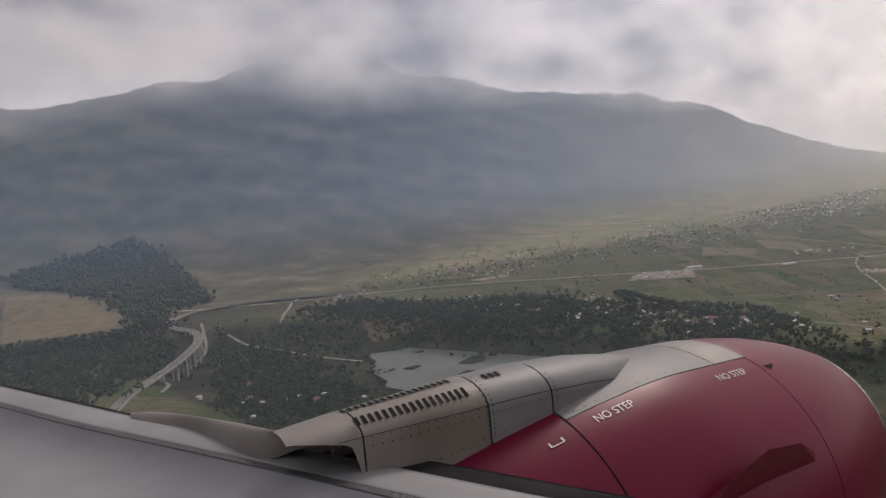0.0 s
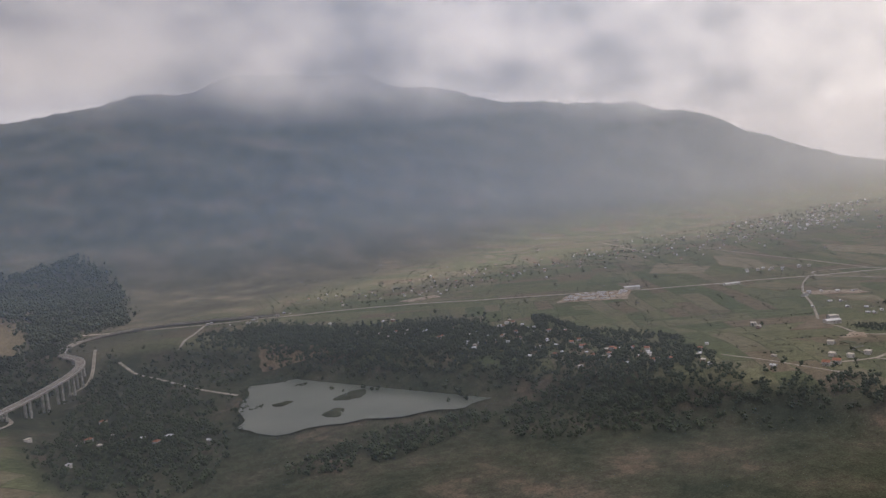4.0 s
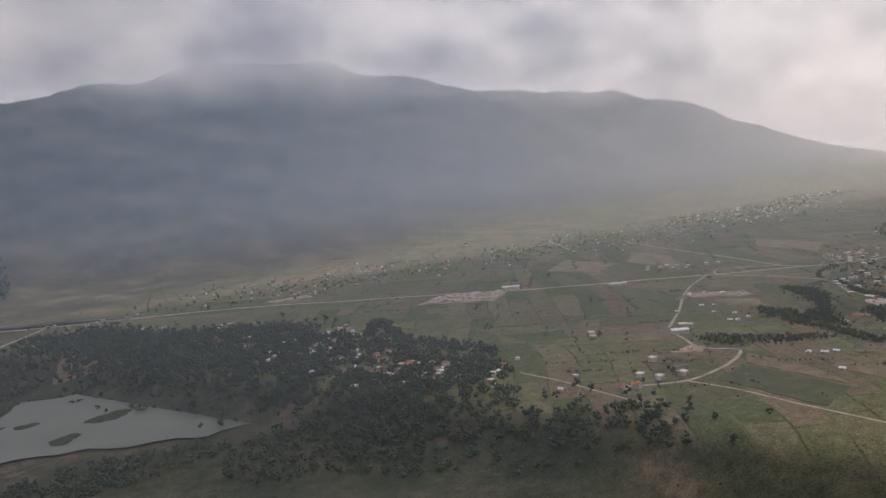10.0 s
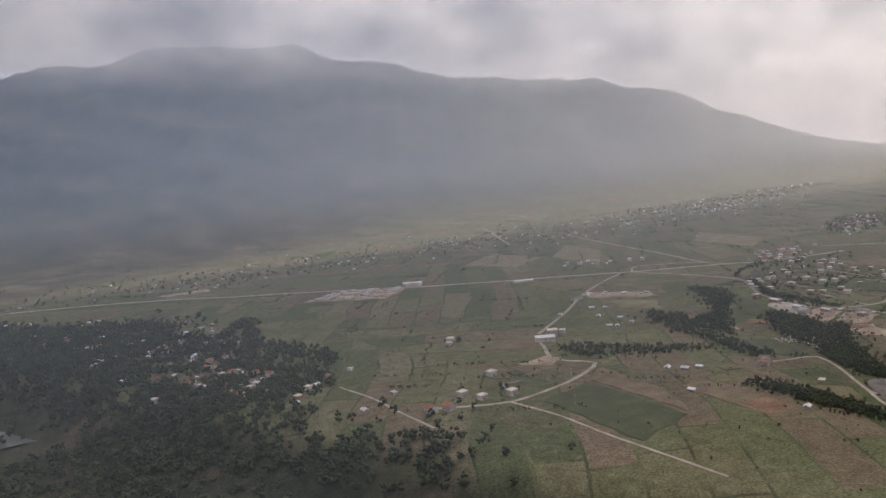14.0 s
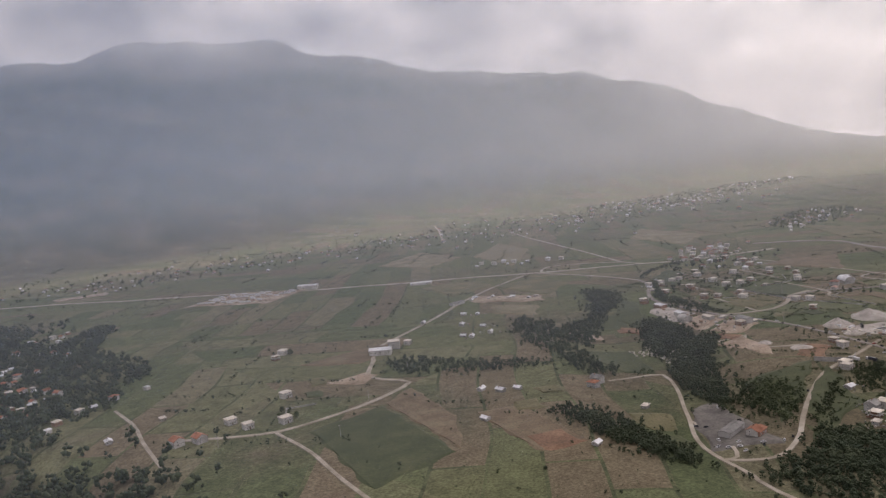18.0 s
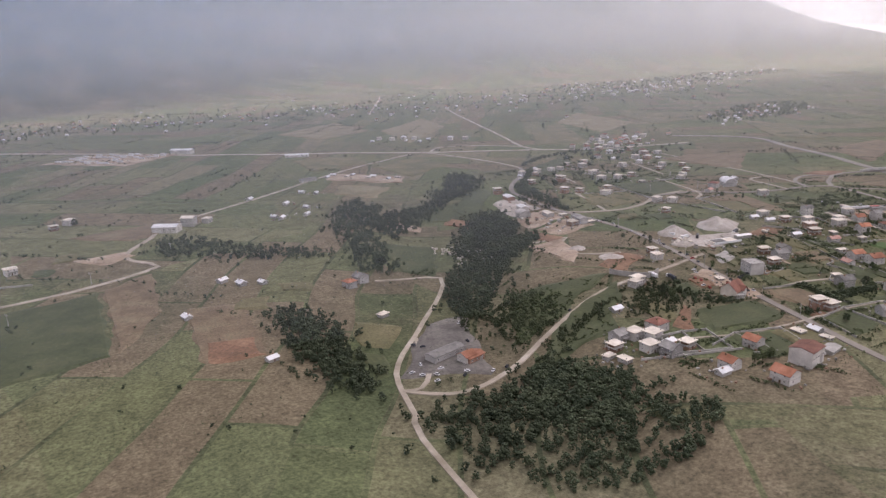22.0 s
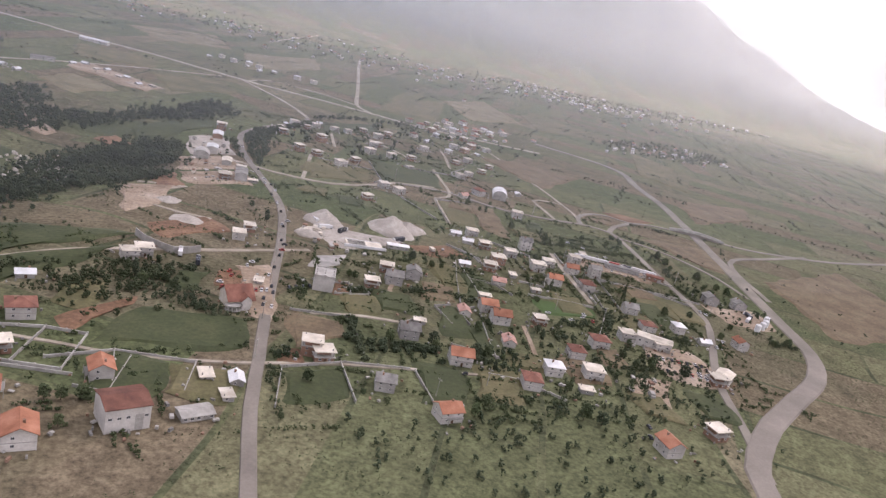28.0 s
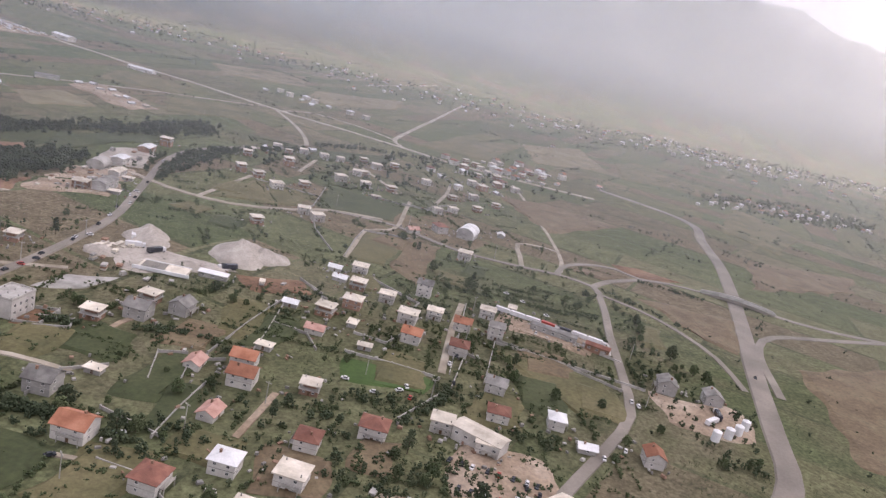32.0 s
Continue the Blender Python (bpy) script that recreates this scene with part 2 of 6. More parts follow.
    edge.inputs[2].default_value = -0.8
    climb = node(t, "ShaderNodeMath", operation="ADD", use_clamp=True)
    t.links.new(high.outputs[0], climb.inputs[0])
    over = node(t, "ShaderNodeMath", operation="MULTIPLY")
    t.links.new(edge.outputs[0], over.inputs[0])
    t.links.new(ramp(t, high.outputs[0], [(0.0, 0.0), (0.3, 1.0), (0.7, 1.0), (1.0, 0.0)]), over.inputs[1])
    t.links.new(over.outputs[0], climb.inputs[1])
    back = node(t, "ShaderNodeMath", operation="MULTIPLY_ADD")          # dry foothills west of the fields, coloured darker for the cloud shade there
    t.links.new(xyz.outputs["X"], back.inputs[0])
    back.inputs[1].default_value = -0.5
    t.links.new(xyz.outputs["Y"], back.inputs[2])
    foot = node(t, "ShaderNodeMapRange", clamp=True, interpolation_type="SMOOTHSTEP")
    foot.inputs["From Min"].default_value, foot.inputs["From Max"].default_value = 690.0, 1000.0
    t.links.new(back.outputs[0], foot.inputs["Value"])
    hills = ramp(t, noise_of(t, pos, 0.011, 6, 0.6), [(0.36, (0.034, 0.040, 0.026)), (0.50, (0.052, 0.055, 0.034)), (0.60, (0.080, 0.074, 0.046)), (0.72, (0.135, 0.110, 0.070))])
    c = mix(t, foot.outputs[0], c, hills)
    c = mix(t, climb.outputs[0], c, slope)
    low = node(t, "ShaderNodeMapRange", clamp=True)
    low.inputs["From Min"].default_value, low.inputs["From Max"].default_value = -2.0, -10.0
    t.links.new(xyz.outputs["Z"], low.inputs["Value"])
    bottom = ramp(t, noise_of(t, pos, 0.018, 6, 0.65), [(0.36, (0.026, 0.038, 0.020)), (0.48, (0.042, 0.052, 0.026)), (0.58, (0.062, 0.062, 0.036)), (0.70, (0.125, 0.095, 0.056))])
    c = mix(t, low.outputs[0], c, bottom)
    fine = noise_of(t, pos, 0.9, 4, 0.7)
    mid = noise_of(t, pos, 0.14, 4, 0.7)
    c = mix(t, 0.85, c, ramp(t, fine, [(0.32, 0.45), (0.5, 0.97), (0.68, 1.45)]), "MULTIPLY")
    c = mix(t, 0.6, c, ramp(t, mid, [(0.32, 0.55), (0.5, 0.97), (0.68, 1.35)]), "MULTIPLY")
    hs = node(t, "ShaderNodeHueSaturation", _Hue=0.488, _Saturation=0.80)
    t.links.new(c, hs.inputs["Color"])
    c = hs.outputs["Color"]
    t.links.new(c, b.inputs["Base Color"])
    bn = node(t, "ShaderNodeBump", _Strength=0.6, _Distance=0.4)
    t.links.new(mid, bn.inputs["Height"])
    t.links.new(bn.outputs[0], b.inputs["Normal"])
    t.links.new(b.outputs[0], o.inputs["Surface"])
    return m


def veil(name, colour, amount, base, top, patch, scatter=0.75, west=0.3, east=2.0, pale=(0.80, 0.83, 0.86)):
    """Haze sheet: mostly see-through, scatters light from both sides, thickens upwards between base and top, and in
    patches; its colour pales towards the sun.
    """
    m = bpy.data.materials.new(name)
    t = nodes_of(m)
    o = node(t, "ShaderNodeOutputMaterial")
    g = node(t, "ShaderNodeNewGeometry")
    xyz = node(t, "ShaderNodeSeparateXYZ")
    t.links.new(g.outputs["Position"], xyz.inputs[0])
    h = node(t, "ShaderNodeMapRange", clamp=True, interpolation_type="SMOOTHSTEP")
    for k, val in (("From Min", base), ("From Max", top), ("To Min", 0.0), ("To Max", 1.0)):
        h.inputs[k].default_value = val
    t.links.new(xyz.outputs["Z"], h.inputs["Value"])
    n = ramp(t, noise_of(t, g.outputs["Position"], patch, 2, 0.4), [(0.0, 0.85), (1.0, 1.12)])
    f = node(t, "ShaderNodeMath", operation="MULTIPLY")
    t.links.new(h.outputs[0], f.inputs[0])
    t.links.new(n, f.inputs[1])
    f2 = node(t, "ShaderNodeMath", operation="MULTIPLY")
    t.links.new(f.outputs[0], f2.inputs[0])
    thick = node(t, "ShaderNodeMapRange", clamp=True, interpolation_type="SMOOTHSTEP")       # the haze is set thicker down the valley, on the sunward side
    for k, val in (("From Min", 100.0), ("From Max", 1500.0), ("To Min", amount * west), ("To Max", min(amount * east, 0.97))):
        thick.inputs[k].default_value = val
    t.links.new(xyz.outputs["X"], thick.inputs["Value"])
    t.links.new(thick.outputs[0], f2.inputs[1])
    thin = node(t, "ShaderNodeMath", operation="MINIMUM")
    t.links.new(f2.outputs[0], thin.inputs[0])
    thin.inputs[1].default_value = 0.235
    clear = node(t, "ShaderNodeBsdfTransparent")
    # sunward glow put into the colour: blue in the west, pale in the east
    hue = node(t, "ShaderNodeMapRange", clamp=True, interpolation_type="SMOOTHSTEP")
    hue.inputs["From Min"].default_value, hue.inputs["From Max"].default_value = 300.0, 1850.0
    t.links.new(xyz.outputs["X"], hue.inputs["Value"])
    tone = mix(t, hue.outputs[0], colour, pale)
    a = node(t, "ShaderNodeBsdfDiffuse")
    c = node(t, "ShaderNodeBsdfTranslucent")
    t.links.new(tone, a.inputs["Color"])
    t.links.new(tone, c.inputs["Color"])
    both = node(t, "ShaderNodeMixShader", _Fac=scatter)
    t.links.new(a.outputs[0], both.inputs[1])
    t.links.new(c.outputs[0], both.inputs[2])
    s = node(t, "ShaderNodeMixShader")
    t.links.new(thin.outputs[0], s.inputs[0])
    t.links.new(clear.outputs[0], s.inputs[1])
    t.links.new(both.outputs[0], s.inputs[2])
    t.links.new(s.outputs[0], o.inputs["Surface"])
    return m


# ---- the lie of the land ----


def smooth(a, b, v):
    u = np.clip((v - a) / (b - a), 0, 1)
    return u * u * (3 - 2 * u)


def away(x, y, line):
    """Distance from a polyline, and how far along it (0 to 1)."""
    best, along = np.full(np.shape(x), 1e9), np.zeros(np.shape(x))
    n = len(line) - 1
    for i in range(n):
        (ax, ay), (bx, by) = line[i][:2], line[i + 1][:2]
        dx, dy = bx - ax, by - ay
        u = np.clip(((x - ax) * dx + (y - ay) * dy) / (dx * dx + dy * dy), 0, 1)
        d = np.hypot(x - ax - u * dx, y - ay - u * dy)
        along = np.where(d < best, (i + u) / n, along)
        best = np.minimum(best, d)
    return best, along


RIDGE = ((-2600, 2300), (-900, 2650), (100, 2800), (700, 2800), (1150, 2800), (1700, 2750), (2150, 2550), (3090, 2400), (3740, 2400), (4350, 2400))
RIDGE_H = (430, 440, 505, 660, 705, 680, 575, 470, 275, 20)
RAVINE = ((1000, 345), (960, 300), (925, 262), (893, 205), (868, 150), (850, 60), (845, -60))


def waves(x, y):
    return (np.sin(x * 0.0047 + 1.3 * np.sin(y * 0.0031)) + 0.6 * np.sin(y * 0.0071 + x * 0.0043 + 2.0) + 0.5 * np.sin(x * 0.013 - y * 0.009)
            + 0.35 * np.sin(x * 0.021 + 1.7 * np.sin(y * 0.017)) + 0.25 * np.sin(y * 0.041 + np.sin(x * 0.037)))


def ridge_field(x, y):
    """Distance to the ridge line and its height there, blended along the ridge so that the slopes run on without a break."""
    u = np.linspace(0, 1, 90)
    k = np.linspace(0, 1, len(RIDGE))
    px, py, ph = (np.interp(u, k, v) for v in ([q[0] for q in RIDGE], [q[1] for q in RIDGE], RIDGE_H))
    least = np.full(x.shape, 1e9)
    for a, b in zip(px, py):
        least = np.minimum(least, np.hypot(x - a, y - b))
    total, dist, top = np.zeros(x.shape), np.zeros(x.shape), np.zeros(x.shape)
    for a, b, h in zip(px, py, ph):
        d = np.hypot(x - a, y - b)
        w = np.exp((least - d) / 110)
        total, dist, top = total + w, dist + w * d, top + w * h
    return dist / total, top / total


def height(x, y):
    x, y = np.asarray(x, float), np.asarray(y, float)
    d, top = ridge_field(x, y)
    reach = 750 + 1.25 * top - 0.35 * top * smooth(1700, 2700, x)
    m = np.clip(1 - d / reach, 0, 1)
    mountain = top * (0.45 * m + 0.55 * m ** 2) * (1 + 0.10 * waves(x, y) * m * (1.3 - m)) * smooth(0, 0.2, m)
    mountain += smooth(0.05, 0.4, m) * (1 - m) * 9 * waves(x * 3.1, y * 2.7)
    east = 505 + (650 - y) * 0.45
    basin = smooth(east, east - 70, x) * smooth(120, 210, x + 0.12 * (y - 700)) * smooth(1000, 900, y)
    d, s = away(x, y, RAVINE)
    ravine = smooth(62, 18, d) * smooth(0, 0.12, s)
    knoll = 26 * np.exp(-(((x - 120) / 260) ** 2 + ((y - 1420) / 170) ** 2))
    return mountain + knoll - 23 * basin - 4 * ravine + 0.5 * waves(x * 2, y * 2) * (1 - np.maximum(basin, ravine))


gx = np.unique(np.concatenate([np.arange(a, b, s) for a, b, s in ((-4800, -1400, 200), (-1400, 80, 40), (80, 1500, 8), (1500, 4400, 50), (4400, 5400, 200))]))
gy = np.unique(np.concatenate([np.arange(a, b, s) for a, b, s in ((-4600, -600, 250), (-600, 20, 40), (20, 1100, 8), (1100, 3200, 32), (3200, 5000, 200))]))
X, Y = np.meshgrid(gx, gy)
Z = height(X, Y)


def ground_z(x, y):
    """Height of the ground sheet itself, also for arrays."""
    i = np.clip(np.searchsorted(gx, x) - 1, 0, len(gx) - 2)
    j = np.clip(np.searchsorted(gy, y) - 1, 0, len(gy) - 2)
    u, w = (x - gx[i]) / (gx[i + 1] - gx[i]), (y - gy[j]) / (gy[j + 1] - gy[j])
    return (Z[j, i] * (1 - u) + Z[j, i + 1] * u) * (1 - w) + (Z[j + 1, i] * (1 - u) + Z[j + 1, i + 1] * u) * w


def hz(x, y):
    return float(ground_z(x, y))


def part(name, data, material, parent=None, label=""):
    """Links (verts, faces) or a mesh as one object under a thing or a part."""
    if not isinstance(data, bpy.types.Mesh):
        me = bpy.data.meshes.new(name)
        me.from_pydata(data[0], [], data[1])
        me.update()
        data = me
    if material and not data.materials:
        data.materials.append(material)
    ob = new(name, data)
    if parent:
        ob.parent = parent
    if label:
        ob["label"] = label
    return ob


def thing(name, x, y, z, turn=0, label="", category="", group="", kind=""):
    e = new(name)
    e.matrix_world = pose(x, y, z, 0, 0, turn)
    return tagged(e, label, category, group, kind)


nx, ny = len(gx), len(gy)
idx = np.arange(nx * ny).reshape(ny, nx)
quads = np.stack([idx[:-1, :-1], idx[:-1, 1:], idx[1:, 1:], idx[1:, :-1]], -1).reshape(-1, 4)
me = bpy.data.meshes.new("ground")
me.from_pydata(np.stack([X, Y, Z], -1).reshape(-1, 3).tolist(), [], quads.tolist())
me.shade_smooth()
ground = part("ground", me, ground_material())
tagged(ground, "green and straw-coloured valley floor rising to a scrubby mountain", "ground", kind="structure")

# ---- roads, tracks and bridges ----


def spline(pts, gap=8.0):
    """A smooth line through the points (Catmull-Rom), in even steps."""
    p = [np.array(q, float) for q in pts]
    p = [2 * p[0] - p[1], *p, 2 * p[-1] - p[-2]]
    res = []
    for a, b, c, d in zip(p, p[1:], p[2:], p[3:]):
        n = max(2, int(np.linalg.norm(c - b) / gap))
        for u in np.arange(n) / n:
            res.append(0.5 * (2 * b + (c - a) * u + (2 * a - 5 * b + 4 * c - d) * u ** 2 + (3 * b - a - 3 * c + d) * u ** 3))
    return np.array([*res, p[-2]])


def ribbon(line, width, z=None, lift=0.25, thick=0.6):
    """A road body along a line: top, sides and the shoulders going into the ground."""
    d = np.gradient(line, axis=0)
    d /= np.linalg.norm(d, axis=1)[:, None] + 1e-9
    side = np.stack([d[:, 1], -d[:, 0]], -1)
    v, f = [], []
    for k, (q, s) in enumerate(zip(line, side)):
        w = width[k] if np.ndim(width) else width
        for off, drop in ((-0.62, thick), (-0.5, 0), (0.5, 0), (0.62, thick)):
            x, y = q + s * w * off
            top = max(hz(*(q + s * w * e)) for e in (-0.5, 0, 0.5)) + lift if z is None else z[k]
            v.append((x, y, top - drop))
    for k in range(len(line) - 1):
        for j in range(3):
            a = 4 * k + j
            f.append((a, a + 1, a + 5, a + 4))
    return v, f


ROADS = []


def road(name, pts, width, material, label, lift=0.25):
    width *= 0.76
    ROADS.append((spline(pts, 14).tolist(), width))
    ob = part(name, ribbon(spline(pts), width, lift=lift), M[material])
    return tagged(ob, label, "road" if "track" not in name else "track", kind="structure")


road("motorway", [(230, 1160), (330, 1090), (462, 1014), (590, 945), (690, 862), (806, 752), (916, 648), (956, 615), (1006, 586), (1062, 544), (1106, 516), (1150, 486), (1200, 458), (1270, 436)], 6.5, "track", "long straight pale road across the valley floor")
road("wide_road", [(1290, 475), (1318, 440), (1326, 405), (1310, 368), (1284, 305), (1248, 236), (1220, 186), (1200, 148), (1186, 122), (1166, 104), (1136, 90), (1108, 76), (1086, 55), (1080, 10), (1090, -80)],
     7.4, "asphalt", "wide dusty grey main road curving past the village", 0.35)
road("side_road", [(1061, 548), (1010, 524), (954, 489), (891, 440), (856, 415), (822, 390), (811, 367), (796, 341), (798, 326), (806, 311), (780, 297), (752, 291), (730, 290), (708, 300), (690, 312)], 3.2, "track", "narrow pale lane between fields and workshops")
road("field_track", [(728, 290), (732, 255), (732, 222), (735, 160)], 2.2, "track", "straight farm track between fields")
road("farm_track", [(672, 388), (677, 352), (677, 321), (679, 285)], 2.2, "track", "short pale farm track")
road("link_road", [(1063, 543), (1072, 512), (1079, 478), (1083, 446), (1083, 424)], 3.4, "track", "pale link road below the junction")
road("north_road", [(1150, 486), (1147, 514), (1170, 580), (1212, 698), (1250, 806), (1286, 905)], 4.0, "track", "straight road leading to the far village")
road("slip_road", [(1068, 541), (1079, 554), (1094, 560), (1112, 550), (1133, 531), (1147, 512)], 3.0, "track", "curved slip road at the far junction")
road("far_lane", [(1163, 894), (1210, 985), (1262, 1085), (1310, 1184)], 3.5, "track", "straight lane climbing to the foothills")
road("main_road", [(1083, 426), (1074, 409), (1058, 391), (1040, 373), (1027, 352), (1021, 322), (1020, 298), (1020, 270), (1019, 235), (1011, 200), (1001, 168), (992, 139), (986, 118), (980, 98), (974, 70)],
     3.6, "asphalt", "dusty pale main street through the settlement", 0.3)
road("quarry_road", [(1012, 300), (1028, 284), (1052, 276), (1074, 282), (1090, 292), (1112, 292)], 3.4, "track", "pale lane beside the yards")
road("village_street", [(1090, 292), (1116, 286), (1139, 265), (1162, 256), (1177, 253), (1188, 244), (1186, 233), (1181, 216), (1174, 197), (1165, 168), (1157, 146), (1142, 128), (1120, 104), (1105, 80), (1092, 60)], 3.4, "asphalt", "village street past yards and houses")
road("slip_road", [(1177, 254), (1182, 263), (1190, 271), (1201, 276), (1212, 275), (1219, 266), (1232, 266), (1247, 262)], 3.0, "asphalt", "looping slip road of the interchange", 0.3)
road("slip_road", [(1188, 244), (1199, 254), (1219, 265)], 3.4, "asphalt", "short link of the interchange", 0.35)
road("slip_road", [(1187, 236), (1199, 224), (1206, 209), (1209, 190), (1205, 168)], 2.6, "asphalt", "slip road joining the wide main road")
road("slip_road", [(1330, 236), (1290, 228), (1252, 220), (1232, 200), (1216, 166)], 3.6, "asphalt", "slip road on the far side of the main road")
road("upper_lane", [(1179, 256), (1189, 284), (1200, 346), (1207, 395), (1212, 430)], 2.2, "track", "pale lane up to the houses")
road("upper_lane", [(1163, 257), (1167, 272), (1172, 291), (1184, 293), (1190, 287)], 2.6, "track", "pale lane round a grass triangle")
road("house_lane", [(1127, 206), (1119, 184), (1110, 155)], 2.4, "track", "straight paved lane between gardens")
road("house_lane", [(1130, 333), (1124, 310), (1118, 287), (1112, 277), (1103, 272), (1098, 255), (1092, 234)], 2.2, "track", "pale lane round a field")
road("house_lane", [(1057, 327), (1047, 299), (1040, 280)], 2.2, "track", "short dirt lane between gardens")
road("house_lane", [(1005, 143), (1020, 142), (1032, 138)], 1.8, "track", "narrow paved lane between gardens")
road("house_lane", [(1071, 138), (1068, 130), (1064, 120)], 1.8, "bare", "short sandy drive between gardens")
road("house_lane", [(1041, 169), (1036, 162), (1033, 154)], 1.8, "bare", "short sandy drive to a house")
road("house_lane", [(1162, 390), (1156, 370), (1144, 339)], 2.2, "track", "pale lane among the upper houses")
road("house_lane", [(1088, 392), (1078, 353)], 2.2, "track", "pale lane among the upper houses")
road("house_lane", [(935, 128), (946, 124), (959, 119), (981, 116), (1004, 115.5), (1030, 112), (1050, 108)], 1.4, "track", "narrow paved lane between gardens")
road("house_lane", [(1110, 400), (1120, 370), (1126, 345)], 2.2, "track", "dirt lane between village houses")
for pts in ([(279, 949), (305, 865), (327, 779), (352, 712)], [(216, 877), (243, 926), (260, 1001)], [(346, 933), (380, 990), (404, 1036)], [(140, 698), (158, 752), (154, 784)]):
    road("valley_track", pts, 4.5, "track", "pale dirt track on the valley bottom")
road("dirt_track", [(1018, 190), (985, 183), (966, 180), (949, 176), (925, 166), (905, 156), (890, 147), (879, 142), (869, 139), (861, 140), (855, 144), (850, 149)], 2.4, "track", "winding gravel track down into the ravine")
road("dirt_track", [(884, 247), (898, 243), (910, 236), (899, 217), (881, 196), (871, 184), (861, 173), (853, 161), (849, 148), (846, 134), (842, 122), (838, 60)], 2.2, "track", "gravel lane down the ravine past the scrap yard")
road("dirt_track", [(871, 184), (867, 170), (862, 156), (855, 148), (850, 149)], 2.0, "track", "gravel loop inside the scrap yard")
road("dirt_track", [(990, 212), (972, 222), (976, 240), (986, 246), (970, 252)], 2.2, "track", "sandy track cut into the slope")


def box(c, s, turn=0.0, taper=1.0):
    """Verts and faces of a block; taper narrows its top."""
    x, y, z = (k / 2 for k in s)
    co, si = math.cos(turn), math.sin(turn)
    v = []
    for dz, k in ((-z, 1.0), (z, taper)):
        for dx, dy in ((-x, -y), (x, -y), (x, y), (-x, y)):
            dx, dy = dx * k, dy * k
            v.append((c[0] + dx * co - dy * si, c[1] + dx * si + dy * co, c[2] + dz))
    return v, [(3, 2, 1, 0), (4, 5, 6, 7), (0, 1, 5, 4), (1, 2, 6, 5), (2, 3, 7, 6), (3, 0, 4, 7)]


def merge(*pieces):
    v, f = [], []
    for a, b in pieces:
        n = len(v)
        v += list(a)
        f += [tuple(k + n for k in q) for q in b]
    return v, f


def bridge(name, pts, zs, width, every, label, pier=1.6):
    line = spline(pts, 10)
    z = np.interp(np.linspace(0, 1, len(line)), np.linspace(0, 1, len(zs)), zs)
    top = thing(name, line[0][0], line[0][1], z[0], label=label, category="bridge")
    o = np.array([line[0][0], line[0][1], z[0]])

    def local(data):
        return [tuple(np.array(q) - o) for q in data[0]], data[1]
    part("deck", local(ribbon(line, width, z, thick=1.2)), M["asphalt"], top)
    d = np.gradient(line, axis=0)
    d /= np.linalg.norm(d, axis=1)[:, None]
    side = np.stack([d[:, 1], -d[:, 0]], -1)
    for s in (-1, 1):
        part("parapet", local(ribbon(line + side * s * width * 0.5, 0.5, z + 0.9, thick=1.0)), M["concrete"], top)
    for k in range(2, len(line) - 1, every):
        g = hz(*line[k])
        if z[k] - g > 3:
            for s in (-0.28, 0.28):
                q = line[k] + side[k] * s * width
                part("pier", local(box((q[0], q[1], (z[k] - 1 + g) / 2), (pier, pier, z[k] - 1 - g), 0.4)), M["concrete"], top)
            part("crosshead", local(box((*line[k], z[k] - 1.4), (width * 0.8, pier * 1.2, 0.9), math.atan2(side[k][1], side[k][0]))), M["concrete"], top)
    return top


bridge("viaduct", [(70, 600), (103, 681), (135, 735), (180, 800), (222, 880), (236, 945), (222, 1015), (255, 1078), (330, 1092), (420, 1060), (500, 1008)], [2, 1, 0, 0, 0, 1, 2, 3, 3, 2, 0.5], 9, 3,
       "tall curving concrete road viaduct on slender piers", 2.2)
bridge("overpass", [(1246, 262.5), (1252, 258), (1258, 253.5), (1265, 249.5), (1272, 247)], [0.5, 1.7, 2.2, 1.7, 0.5], 2.6, 1, "concrete road bridge over the wide main road", 0.7)
road("over_road", [(1271, 247.4), (1292, 238), (1350, 232), (1420, 240), (1500, 250)], 4.0, "asphalt", "pale road beyond the overpass")

# ---- lake ----
line = spline([(318, 600), (352, 690), (372, 728), (440, 712), (470, 735), (510, 700), (530, 620), (545, 560), (540, 515), (480, 500), (400, 540), (340, 560), (318, 600)], 12)
c = line.mean(0)
v = [(c[0], c[1], -21.6)] + [(x + 4 * math.sin(0.9 * k), y + 4 * math.cos(1.7 * k), -21.6) for k, (x, y) in enumerate(line[:-1])]
n = len(v) - 1
lake = part("lake", (v, [(0, 1 + k, 1 + (k + 1) % n) for k in range(n)]), M["water"])
tagged(lake, "shallow pale grey-green lake with wooded shores", "lake", kind="structure")


